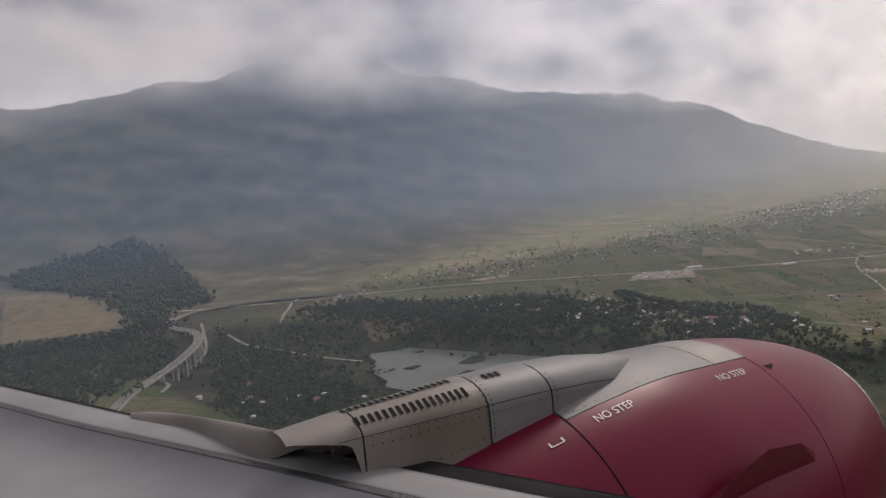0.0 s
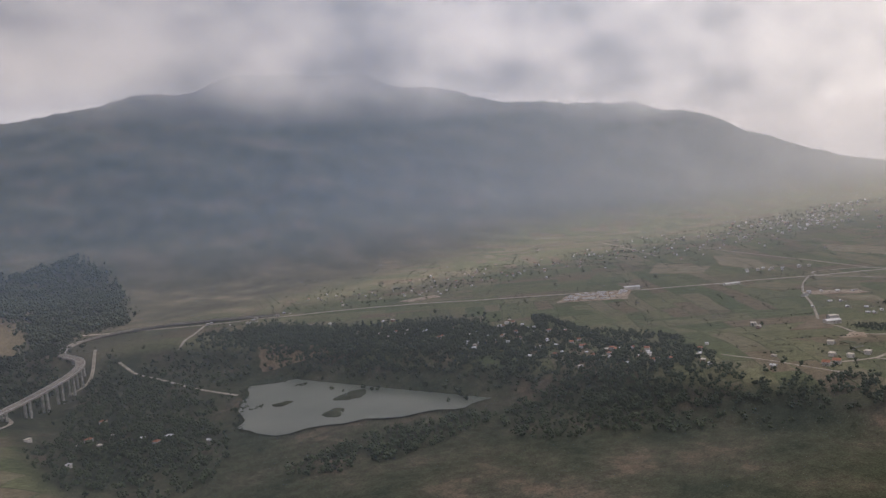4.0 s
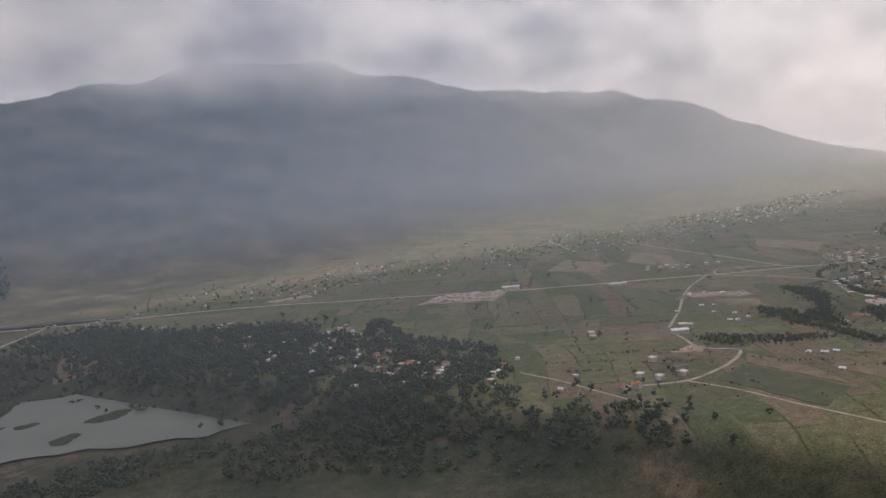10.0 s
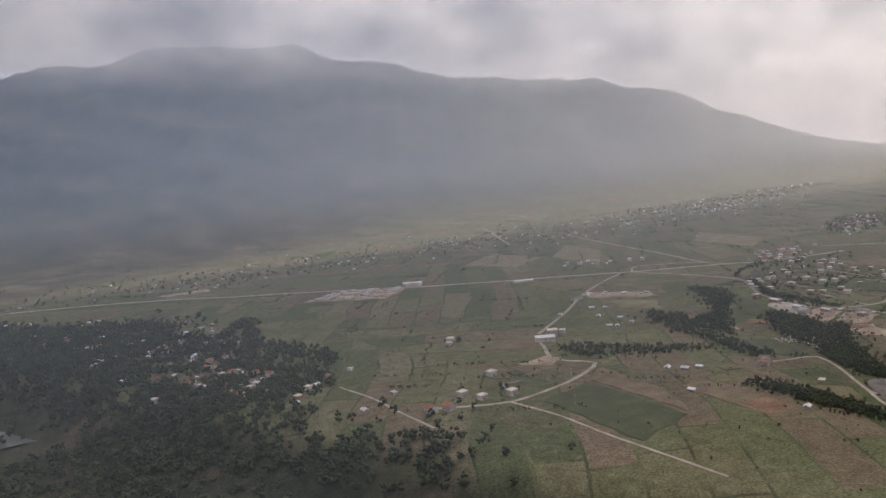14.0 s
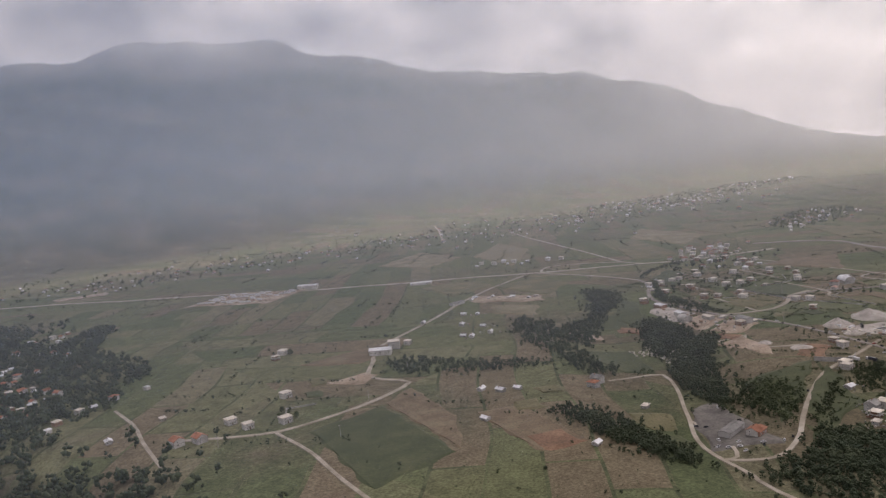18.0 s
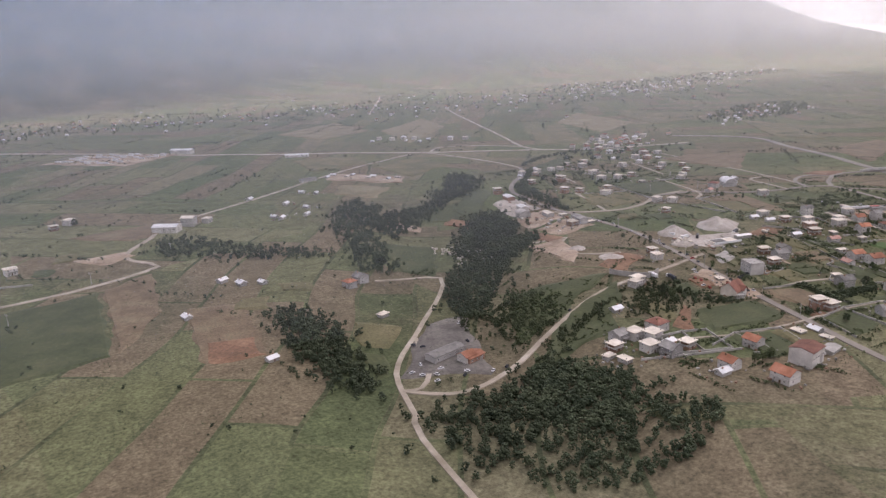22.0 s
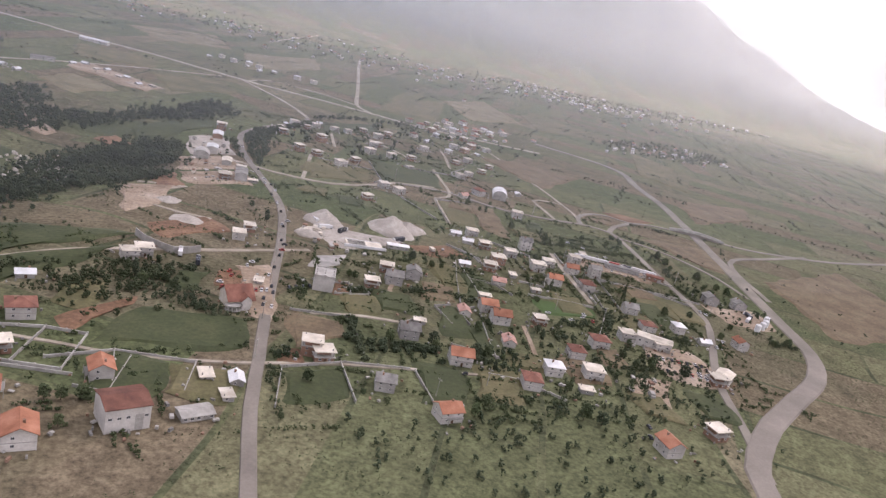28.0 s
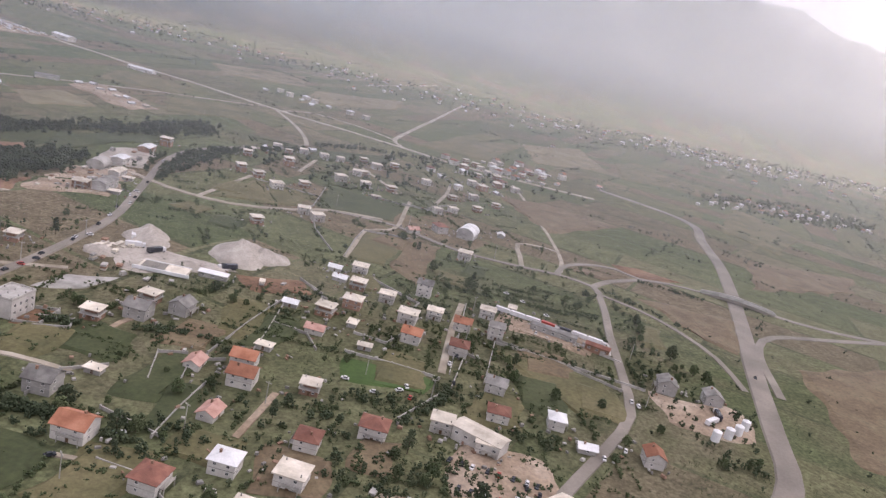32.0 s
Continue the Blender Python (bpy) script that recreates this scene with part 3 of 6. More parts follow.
def blob(radius, h, seed, rings=10, spokes=40, sharp=1.6, rough=0.25):
    """A low irregular heap."""
    r = random.Random(seed)
    ph = [r.uniform(0, 6.3) for _ in range(6)]
    v, f = [(0, 0, h)], []
    for i in range(1, rings + 1):
        u = i / rings
        for k in range(spokes):
            a = 2 * math.pi * k / spokes
            w = 1 + rough * (math.sin(2 * a + ph[0]) + 0.6 * math.sin(3 * a + ph[1]) + 0.3 * math.sin(7 * a + ph[2]))
            top = h * (1 - u) ** (1 / sharp) if sharp > 1.2 else h * (1 - u)
            v.append((radius * u * w * math.cos(a), radius * u * w * math.sin(a), max(0, top + (0 if i == rings else h * 0.05 * math.sin(3 * a + 7 * u + ph[3]) + h * 0.03 * math.sin(11 * a + ph[4]) * math.sin(9 * u + ph[5]))) - (0.4 if i == rings else 0)))
    for k in range(spokes):
        f.append((0, 1 + k, 1 + (k + 1) % spokes))
    for i in range(rings - 1):
        for k in range(spokes):
            a, b = 1 + i * spokes, 1 + (i + 1) * spokes
            f.append((a + k, b + k, b + (k + 1) % spokes, a + (k + 1) % spokes))
    return v, f


for x, y, r, k in ((430, 612, 15, 1), (395, 575, 11, 2), (468, 690, 13, 3), (372, 640, 8, 4)):
    ob = part("islet", blob(r, 1.4, k), ground.data.materials[0])
    ob.location = (x, y, -21.6)
    tagged(ob, "low scrubby islet in the lake", "islet", kind="structure")


# ---- fields and bare ground: thin sheets laid over the land ----


LAID = []


def patch(name, corners, material, label, lift=0.3, cells=8, kind="structure"):
    (a, b, c, d) = (np.array(k, float) for k in corners)
    cells, lift = max(cells, int(max(np.linalg.norm(a - b), np.linalg.norm(a - d)) / 3)), max(lift, 0.3) + 0.004 * len(LAID)
    LAID.append(name)
    v, f = [], []
    for i in range(cells + 1):
        for j in range(cells + 1):
            u, w = i / cells, j / cells
            q = (a * (1 - u) + b * u) * (1 - w) + (d * (1 - u) + c * u) * w
            edge = 1.0 if i in (0, cells) or j in (0, cells) else 0.0
            q = q + 1.2 * edge * np.array([math.sin(q[1] * 0.31), math.sin(q[0] * 0.27)])
            v.append((q[0], q[1], hz(*q) + lift - 0.5 * edge))
    n = cells + 1
    for i in range(cells):
        for j in range(cells):
            f.append((i * n + j, (i + 1) * n + j, (i + 1) * n + j + 1, i * n + j + 1))
    return tagged(part(name, (v, f), M[material]), label, "field" if "field" in name or "meadow" in name else "ground", kind=kind)


patch("meadow", [(1086, 160), (1109, 152), (1104, 143), (1083, 147)], "lawn", "bright green meadow among the houses")
patch("meadow", [(990, 113), (1006, 115), (1003, 100), (986, 98)], "meadow", "walled green plot")
patch("green_field", [(1091, 337), (1127, 321), (1117, 291), (1083, 293)], "meadow", "green field below the upper village")
patch("brown_field", [(1120, 269), (1133, 268), (1115, 217), (1106, 230)], "plough", "brown ploughed strip")
patch("straw_field", [(1102, 270), (1119, 269), (1105, 230), (1092, 233)], "stubble", "dry pale grass field")
patch("brown_field", [(806, 250), (828, 243), (822, 188), (801, 192)], "plough", "long brown field beside the thicket")
patch("brown_field", [(805, 212), (823, 207), (820, 188), (802, 192)], "red_earth", "small square red-brown field", 0.45)
patch("meadow", [(857, 209), (874, 196), (860, 179), (850, 186)], "stubble", "olive grass plot beside the lane")
patch("meadow", [(849, 183), (857, 177), (850, 160), (846, 158)], "meadow", "narrow green plot beside the wood")
patch("meadow", [(909, 304), (932, 281), (910, 238), (900, 251)], "meadow", "bright green meadow in the little valley")
patch("straw_field", [(930, 336), (945, 318), (937, 308), (924, 326)], "bare", "pale tilled strip")
patch("green_field", [(955, 360), (985, 345), (968, 318), (940, 332)], "meadow", "green strip above the wood")
patch("brown_field", [(781, 290), (803, 303), (798, 250), (780, 214)], "plough", "large brown field by the lane")
patch("green_field", [(740, 280), (780, 288), (778, 214), (736, 205)], "meadow", "large green field by the track")
patch("brown_field", [(820, 400), (850, 395), (800, 365), (770, 392)], "plough", "brown field near the works")
patch("bare_yard", [(997, 333), (1017, 340), (1016, 307), (994, 306)], "gravel", "pale upper works terrace")
patch("bare_yard", [(991, 305), (1015, 305), (1015, 282), (986, 276)], "bare", "dusty middle works terrace")
patch("bare_yard", [(986, 274), (1015, 280), (1015, 257), (986, 250)], "bare", "dusty lower works terrace")
patch("bare_yard", [(976, 262), (985, 276), (986, 246), (974, 238)], "red_earth", "orange cut bank below the works")
patch("bare_yard", [(964, 250), (984, 248), (974, 222), (962, 210)], "bare", "sandy bare slope")
patch("bare_yard", [(968, 204), (990, 216), (996, 202), (972, 190)], "red_earth", "reddish bare ground beside the street")
patch("bare_yard", [(1021, 214), (1034, 216), (1060, 205), (1030, 191)], "gravel", "pale works yard under the gravel heaps", 0.2, 8)
patch("bare_yard", [(1058, 203), (1078, 205), (1082, 194), (1064, 191)], "red_earth", "reddish dug earth")
patch("bare_yard", [(991, 174), (1003, 176), (994, 137), (988, 140)], "bare", "dusty parking yard by the street")
patch("bare_yard", [(990, 116), (997, 115), (997, 123), (993, 124)], "red_earth", "orange earth pad beside an unfinished house")
patch("bare_yard", [(1016, 156), (1021, 156), (1023, 164), (1018, 164)], "red_earth", "walled brick-red yard beside the white building")
patch("bare_yard", [(983, 156), (990, 157), (992, 170), (984, 168)], "red_earth", "earth yard with red lorries")
patch("bare_yard", [(1014, 176), (1026, 178), (1030, 188), (1018, 186)], "concrete", "broken concrete ground beside the works")
patch("bare_yard", [(1146, 190), (1168, 178), (1172, 188), (1150, 202)], "concrete", "long paved yard with parked vehicles")
patch("bare_yard", [(1080, 97), (1088, 90), (1101, 103), (1089, 108)], "bare", "builders' yard with stacked goods")
patch("brown_field", [(946, 129), (961, 143), (962, 148), (945, 138)], "red_earth", "strip of orange ploughed soil")
patch("green_field", [(950, 126), (964, 144), (989, 138), (983, 120)], "meadow", "broad green field beside the main street")
patch("brown_field", [(995, 124), (1011, 129), (1014, 138), (998, 144)], "plough", "brown rough grass field by the street")
patch("straw_field", [(1126, 176), (1142, 139), (1156, 148), (1158, 161)], "stubble", "dry grass field in front of the yards")
patch("green_field", [(1046, 117), (1053, 118), (1058, 138), (1050, 138)], "meadow", "narrow mown lawn between hedges")
patch("straw_field", [(1055, 162), (1065, 161), (1071, 184), (1060, 188)], "stubble", "rough grass field below the works")
patch("straw_field", [(1041, 281), (1061, 324), (1085, 312), (1077, 288)], "stubble", "rough grass slope with single bushes")
patch("bare_yard", [(853, 158), (880, 193), (896, 192), (878, 144)], "dark_yard", "dark grey yard with scrap and vehicles")
patch("bare_yard", [(944, 471), (956, 496), (998, 452), (986, 429)], "bare", "long pale storage yard beside the lane")
patch("bare_yard", [(766, 708), (812, 735), (886, 690), (828, 646)], "bare", "large dusty vehicle park")
patch("bare_yard", [(660, 936), (720, 930), (716, 905), (664, 914)], "bare", "bare pale building plot by the road")
patch("bare_yard", [(773, 344), (796, 347), (801, 336), (784, 327)], "bare", "bare earth beside the lane")
patch("bare_yard", [(1108, 128), (1128, 120), (1122, 98), (1100, 104)], "bare", "yard full of parked cars")
patch("bare_yard", [(1140, 206), (1166, 190), (1160, 178), (1134, 192)], "bare", "long yard with lorries and stacks")
patch("bare_yard", [(1170, 160), (1196, 156), (1190, 138), (1166, 142)], "bare", "bare yard with tanks")
patch("brown_field", [(1187, 262), (1201, 272), (1214, 267), (1197, 255)], "plough", "brown grass island inside the loop")
patch("brown_field", [(1205, 240), (1245, 232), (1222, 196), (1213, 205)], "plough", "brown grass inside the interchange")
patch("straw_field", [(1240, 190), (1330, 215), (1300, 130), (1215, 130)], "plough", "brown open land beyond the main road", 0.1, 8)
patch("straw_field", [(171, 1064), (213, 1279), (60, 1500), (31, 1118)], "shaded_hill", "golden-brown hill meadow above the viaduct, coloured darker for cloud shade", 0.3, 10)
patch("straw_field", [(417, 841), (476, 771), (457, 723), (396, 771)], "plough", "dry red-brown ground by the lake", 0.2, 6)
patch("brown_field", [(957, 315), (966, 328), (978, 305), (969, 287)], "red_earth", "red-brown tilled plot above the wood")
patch("straw_field", [(994, 518), (1046, 524), (1050, 477), (1002, 446)], "stubble", "dry field beside the storage yard")
patch("straw_field", [(932, 417), (948, 450), (974, 421), (949, 392)], "straw", "pale dry field between lane and wood")
patch("straw_field", [(1098, 713), (1196, 803), (1174, 704), (1079, 605)], "straw", "pale straw field beyond the motorway")
patch("straw_field", [(1160, 511), (1217, 600), (1285, 640), (1215, 507)], "stubble", "dry grass field past the junction")
patch("straw_field", [(1288, 649), (1373, 718), (1345, 586), (1264, 542)], "straw", "pale mown field above the village")
patch("straw_field", [(1387, 662), (1446, 640), (1431, 555), (1345, 552)], "stubble", "dry field below the far hamlet")
patch("brown_field", [(1191, 388), (1220, 388), (1256, 363), (1197, 320)], "plough", "brown rough field behind the village")
patch("brown_field", [(1214, 282), (1225, 283), (1242, 270), (1216, 266)], "red_earth", "reddish bare verge beside the interchange")
patch("straw_field", [(953, 577), (1004, 568), (1001, 524), (948, 508)], "stubble", "dry strip beside the motorway")
patch("straw_field", [(997, 762), (1092, 833), (1088, 721), (1017, 684)], "straw", "pale straw strip beyond the motorway")
patch("green_field", [(972, 336), (1021, 385), (1015, 359), (975, 313)], "meadow", "green field between the two woods")
patch("green_field", [(1089, 420), (1137, 446), (1129, 419), (1080, 385)], "meadow", "green strip above the village roofs")
patch("straw_field", [(1428, 516), (1440, 444), (1362, 368), (1346, 407)], "stubble", "dry grass beyond the wide road")
patch("brown_field", [(1320, 338), (1396, 342), (1364, 308), (1287, 282)], "plough", "brown open slope beyond the wide road")
patch("meadow", [(895, 158), (924, 200), (966, 192), (924, 169)], "meadow", "dark grassy slope above the gravel track")
patch("meadow", [(888, 139), (925, 167), (963, 182), (925, 144)], "meadow", "green bank below the gravel track")

plots = random.Random(3)
for x, y in ((1022, 150), (1034, 152), (1048, 140), (1052, 160), (1070, 168), (1060, 116), (1044, 106), (1028, 106), (1074, 110), (1090, 118), (1100, 154), (1120, 140), (1134, 150), (1142, 168), (1096, 212), (1128, 228),
             (1140, 240), (1112, 262), (1052, 250), (1040, 262), (1052, 300), (1100, 340), (976, 160), (950, 150), (958, 110), (972, 108), (1190, 200), (1150, 150), (1084, 92), (1104, 90), (850, 250), (830, 240), (760, 330), (770, 350)):
    a, w, d = radians(-18 + plots.uniform(-5, 5)), plots.uniform(4, 7), plots.uniform(5, 10)
    u, v = np.array((math.cos(a), math.sin(a))) * w, np.array((-math.sin(a), math.cos(a))) * d
    c = np.array((x, y))
    patch("garden_field", [c - u - v, c + u - v, c + u + v, c - u + v], plots.choice(("meadow", "plough", "stubble", "meadow", "stubble")), "small garden plot between fences")

# ---- gravel works ----
for x, y, r, h, k in ((1032, 221, 9.5, 6.5, 5), (1059, 219, 13, 7.5, 6), (1066, 220, 9, 4.6, 7), (1052, 203, 6, 2.6, 17), (978, 228, 5, 2.0, 8), (1022, 206, 6, 2.4, 9), (1046, 204, 6, 2.2, 11), (982, 209, 7, 2.2, 12)):
    ob = part("gravel_mound", blob(r * 0.8, h * 0.72, k, sharp=1.0, rough=0.14), M["gravel"])
    ob.data.shade_smooth()
    ob.location = (x, y, hz(x, y) + 0.1)
    tagged(ob, "steep pale mound of crushed stone", "gravel mound", "gravel mounds of the works")
for k in range(7):
    x, y = 1020 + 1.9 * k, 208 + 0.9 * k
    ob = part("concrete_slab", merge(*(box((0, 0, 0.35 + 0.6 * q), (1.4, 4.6, 0.4), 0.06 * math.sin(3 * k + q)) for q in range(1 + k % 2))), M["slab"])
    ob.matrix_world = pose(x, y, hz(x, y) + 0.15, 0, 0, -18)
    tagged(ob, "stack of pale precast concrete slabs in the works yard", "concrete slab", "concrete slabs")


def casting_bed(x, y, turn):
    """Low white casting floor with rows of dark moulds beside the gravel heaps."""
    top = thing("casting_bed", x, y, hz(x, y) + 0.2, turn, "long low white casting bed with rows of dark moulds", "casting bed")
    part("floor_slab", box((0, 0, 0.3), (13.0, 6.0, 0.7)), M["slab"], top)
    part("kerb", merge(box((0, -3.2, 0.6), (15.0, 0.35, 0.9)), box((0, 3.2, 0.5), (13.0, 0.3, 0.5))), M["white_sheet"], top)
    for k in range(10):
        part("mould", box((-5.4 + 0.62 * k, 0.2, 0.74), (0.34, 5.0, 0.24)), M["grey_tile"], top)
    return top


casting_bed(1040, 198, -10)


def stacks(name, spots, label):
    """Stacked blocks and pallets in a works yard, one object a stack."""
    rg = random.Random(21)
    for k, (x, y) in enumerate(spots):
        a, n = rg.uniform(-20, 20) + 75, rg.randint(1, 3)
        top = thing(name, x, y, hz(x, y) + 0.3, a, label, "stack", "stacks in the works yards")
        for q in range(n):
            part("block", box((rg.uniform(-0.1, 0.1), 0, 0.3 + 0.55 * q), (rg.uniform(1.2, 2.8), rg.uniform(0.9, 1.6), 0.5)), M[rg.choice(("slab", "concrete", "brick", "concrete"))], top)


stacks("block_stack", [(1000, 326), (1004, 322), (1008, 328), (1012, 318), (999, 315), (1003, 309), (996, 298), (1000, 290), (994, 288), (1003, 281), (998, 276), (992, 270), (996, 262), (1003, 274), (1010, 276), (991, 258), (1024, 200), (1026, 205), (1022, 211), (1029, 196),
                       (1026, 192), (1031, 190), (1037, 189), (1043, 190), (1022, 198), (1066, 196), (1072, 199), (1150, 196), (1154, 193), (1160, 184), (1164, 182), (1168, 186), (1082, 100), (1086, 96), (1090, 101), (1094, 104), (1088, 106)], "stack of concrete blocks and pallets in a yard")

# ---- houses ----


def gable(w, d, z, rise, over=0.45, thick=0.18):
    """Two roof slopes with thickness, ridge along x, and the verge."""
    x, y = w / 2 + over, d / 2 + over
    dz = rise * over / (d / 2)
    p = [(-x, -y, z - dz), (x, -y, z - dz), (x, 0, z + rise), (-x, 0, z + rise), (-x, y, z - dz), (x, y, z - dz)]
    v = p + [(a, b, c + thick) for a, b, c in p]
    return v, [(6, 7, 8, 9), (9, 8, 11, 10), (3, 2, 1, 0), (4, 5, 2, 3), (0, 1, 7, 6), (5, 4, 10, 11), (1, 2, 8, 7), (2, 5, 11, 8), (0, 6, 9, 3), (3, 9, 10, 4)]


def hip(w, d, z, rise, over=0.45, thick=0.18):
    x, y, r = w / 2 + over, d / 2 + over, max(0.3, (w - d) / 2)
    p = [(-x, -y, z), (x, -y, z), (x, y, z), (-x, y, z), (-r, 0, z + rise), (r, 0, z + rise)]
    v = p + [(a, b, z - thick) for a, b, _ in p[:4]]
    return v, [(0, 1, 5, 4), (2, 3, 4, 5), (1, 2, 5), (3, 0, 4), (6, 7, 1, 0), (7, 8, 2, 1), (8, 9, 3, 2), (9, 6, 0, 3), (9, 8, 7, 6)]


def walls(w, d, h, rise=0.0):
    """The body with its gable ends and a footing in the ground."""
    v, f = box((0, 0, h / 2 - 1.0), (w, d, h + 2.0))
    if rise:
        n = len(v)
        v += [(-w / 2, -d / 2, h), (-w / 2, d / 2, h), (-w / 2, 0, h + rise), (w / 2, -d / 2, h), (w / 2, d / 2, h), (w / 2, 0, h + rise)]
        f += [(n, n + 2, n + 1), (n + 3, n + 4, n + 5)]
    return v, f


WINDOWS = {}


def window(parent, x, y, z, turn, w=0.7, h=0.8, pane=True):
    """A framed window standing a little proud of the wall, its pane set back."""
    key = (w, h)
    if key not in WINDOWS:
        fr = merge(box((0, -0.04, h / 2), (w, 0.08, 0.08)), box((0, -0.04, -h / 2), (w + 0.1, 0.12, 0.1)), box((-w / 2, -0.04, 0), (0.08, 0.08, h)), box((w / 2, -0.04, 0), (0.08, 0.08, h)), box((0, -0.035, 0), (0.05, 0.05, h)))
        a, b = bpy.data.meshes.new("window"), bpy.data.meshes.new("pane")
        a.from_pydata(fr[0], [], fr[1])
        pn = box((0, -0.01, 0), (w - 0.06, 0.03, h - 0.06))
        b.from_pydata(pn[0], [], pn[1])
        a.materials.append(M["frame"]), b.materials.append(M["glass"])
        WINDOWS[key] = (a, b)
    a, b = WINDOWS[key]
    win = part("window", a, None, parent)
    win.matrix_local = pose(x, y, z, 0, 0, turn)
    if pane:
        part("pane", b, None, win)
    return win


def face_windows(top, w, d, storeys, sh, per=2, pane=True):
    for s in range(storeys):
        z = 0.62 * sh + s * sh
        for k in range(per):
            u = (k + 0.5) / per - 0.5
            window(top, u * w, -d / 2, z, 0, pane=pane)
            window(top, u * w, d / 2, z, 180, pane=pane)
        if pane:
            window(top, -w / 2, d * 0.18, z, -90)
            window(top, w / 2, -d * 0.18, z, 90)


def house(kind, far=False):
    """One house of a kind, with its parts; copied to its places."""
    spec = dict(
        orange=(6.6, 6.0, 2, 2.1, "gable", "plaster", "orange_tile", "two-storey white plastered house with an orange tiled gable roof"),
        brown=(7.0, 6.4, 2, 2.1, "hip", "plaster", "brown_tile", "pale plastered house under a red-brown hipped roof"),
        redhip=(6.4, 6.2, 2, 2.1, "hip", "grey_plaster", "orange_tile", "grey plastered house with an orange hipped roof"),
        grey=(6.4, 6.2, 2, 2.1, "gable", "grey_plaster", "grey_tile", "grey house with a steep grey sheeted gable roof"),
        slab=(5.6, 5.0, 2, 2.0, "flat", "brick", "slab", "unfinished bare brick house with a pale concrete slab roof"),
        white=(6.2, 5.6, 2, 2.1, "flat", "plaster", "slab", "white plastered flat-roofed house"),
        pale=(6.0, 5.4, 2, 2.0, "hip", "plaster", "white_sheet", "small white house with a pale sheet roof"),
        low=(5.2, 3.6, 1, 1.9, "gable", "grey_plaster", "white_sheet", "low outbuilding with a white sheet roof"),
        tall=(5.6, 5.2, 3, 2.0, "gable", "plaster", "grey_tile", "tall white three-storey house with a grey gable roof"),
        block=(6.4, 5.8, 3, 2.0, "flat", "brick", "slab", "unfinished three-storey brick house with open floors"),
        villa=(7.6, 6.6, 2, 2.2, "gable", "plaster", "orange_tile", "large white house with an orange roof and a balcony"),
        brick=(6.4, 6.0, 2, 2.1, "hip", "brick", "slab", "bare brick house under a cream hipped roof"),
        pink=(6.0, 4.4, 1, 2.2, "gable", "plaster", "pink_tile", "low white house with a faded pink tiled roof"),
        shed=(4.8, 3.2, 1, 1.7, "flat", "grey_plaster", "slab", "low grey concrete outbuilding with a flat roof"),
    )[kind]
    w, d, storeys, sh, form, wall, cover, label = spec
    h = storeys * sh
    name = "outbuilding" if kind in ("low", "shed") else "house"
    top = thing(name, 0, 0, -900, label=label, category="house" if name == "house" else "shed")
    rise = dict(gable=0.30 * d, hip=0.26 * d, flat=0.0)[form]
    open_top = kind in ("slab", "block")
    if open_top:                                    # brick below, the top floor still open under its slab
        part("wall", walls(w, d, h - sh, 0), M[wall], top)
        part("inner_wall", box((0, 0.1 * d, h - sh * 0.5), (w * 0.72, d * 0.62, sh)), M[wall], top)
        part("floor_slab", box((0, 0, h - sh + 0.1), (w + 0.7, d + 0.7, 0.22)), M["concrete"], top)
        for sx in (-1, 1):
            for sy in (-1, 1):
                part("column", box((sx * w * 0.46, sy * d * 0.46, h - sh * 0.5), (0.28, 0.28, sh)), M["concrete"], top)
    else:
        part("wall", walls(w, d, h, rise if form == "gable" else 0), M[wall], top)
    if form == "gable":
        part("roof", gable(w, d, h, rise), M[cover], top)
    elif form == "hip":
        part("roof", hip(w, d, h + 0.16, rise), M[cover], top)
    else:
        part("roof", merge(box((0, 0, h + 0.14), (w + 0.9, d + 0.9, 0.28))), M[cover], top)
    face_windows(top, w, d, storeys - open_top, sh, 1 if far or storeys == 1 else 2, not far)
    if not far:
        part("door", merge(box((w * 0.02, -d / 2 - 0.05, 0.8), (0.75, 0.1, 1.6))), M["door"], top)
        if storeys > 1 and not open_top:
            part("balcony_post", box((-w * 0.22, -d / 2 - 1.0, sh * 0.5), (0.18, 0.18, sh)), M["concrete"], top)
            part("balcony_post", box((w * 0.42, -d / 2 - 1.0, sh * 0.5), (0.18, 0.18, sh)), M["concrete"], top)
            part("balcony", merge(box((w * 0.1, -d / 2 - 0.55, sh), (w * 0.7, 1.1, 0.16)), box((w * 0.1, -d / 2 - 1.05, sh + 0.4), (w * 0.7, 0.08, 0.7))), M["concrete"], top)
            part("floor_band", box((0, 0, sh), (w + 0.08, d + 0.08, 0.18)), M["concrete"], top)
        if form != "flat":
            part("chimney", merge(box((w * 0.2, d * 0.12, h + rise * 0.9), (0.5, 0.5, 1.3)), box((w * 0.2, d * 0.12, h + rise * 0.9 + 0.7), (0.62, 0.62, 0.12))), M["brick"], top)
        else:
            part("column", box((w * 0.38, -d * 0.38, h + 0.65), (0.25, 0.25, 0.8)), M["concrete"], top)
            part("column", box((-w * 0.38, d * 0.38, h + 0.65), (0.25, 0.25, 0.8)), M["concrete"], top)
    return top


KINDS = dict(o="orange", n="brown", r="redhip", g="grey", b="slab", w="white", p="pale", l="low", k="pink", s="shed", W="tall", B="block", O="villa", h="brick")
NEAR, FAR = {}, {}
rnd = random.Random(7)
OCCUPIED = []


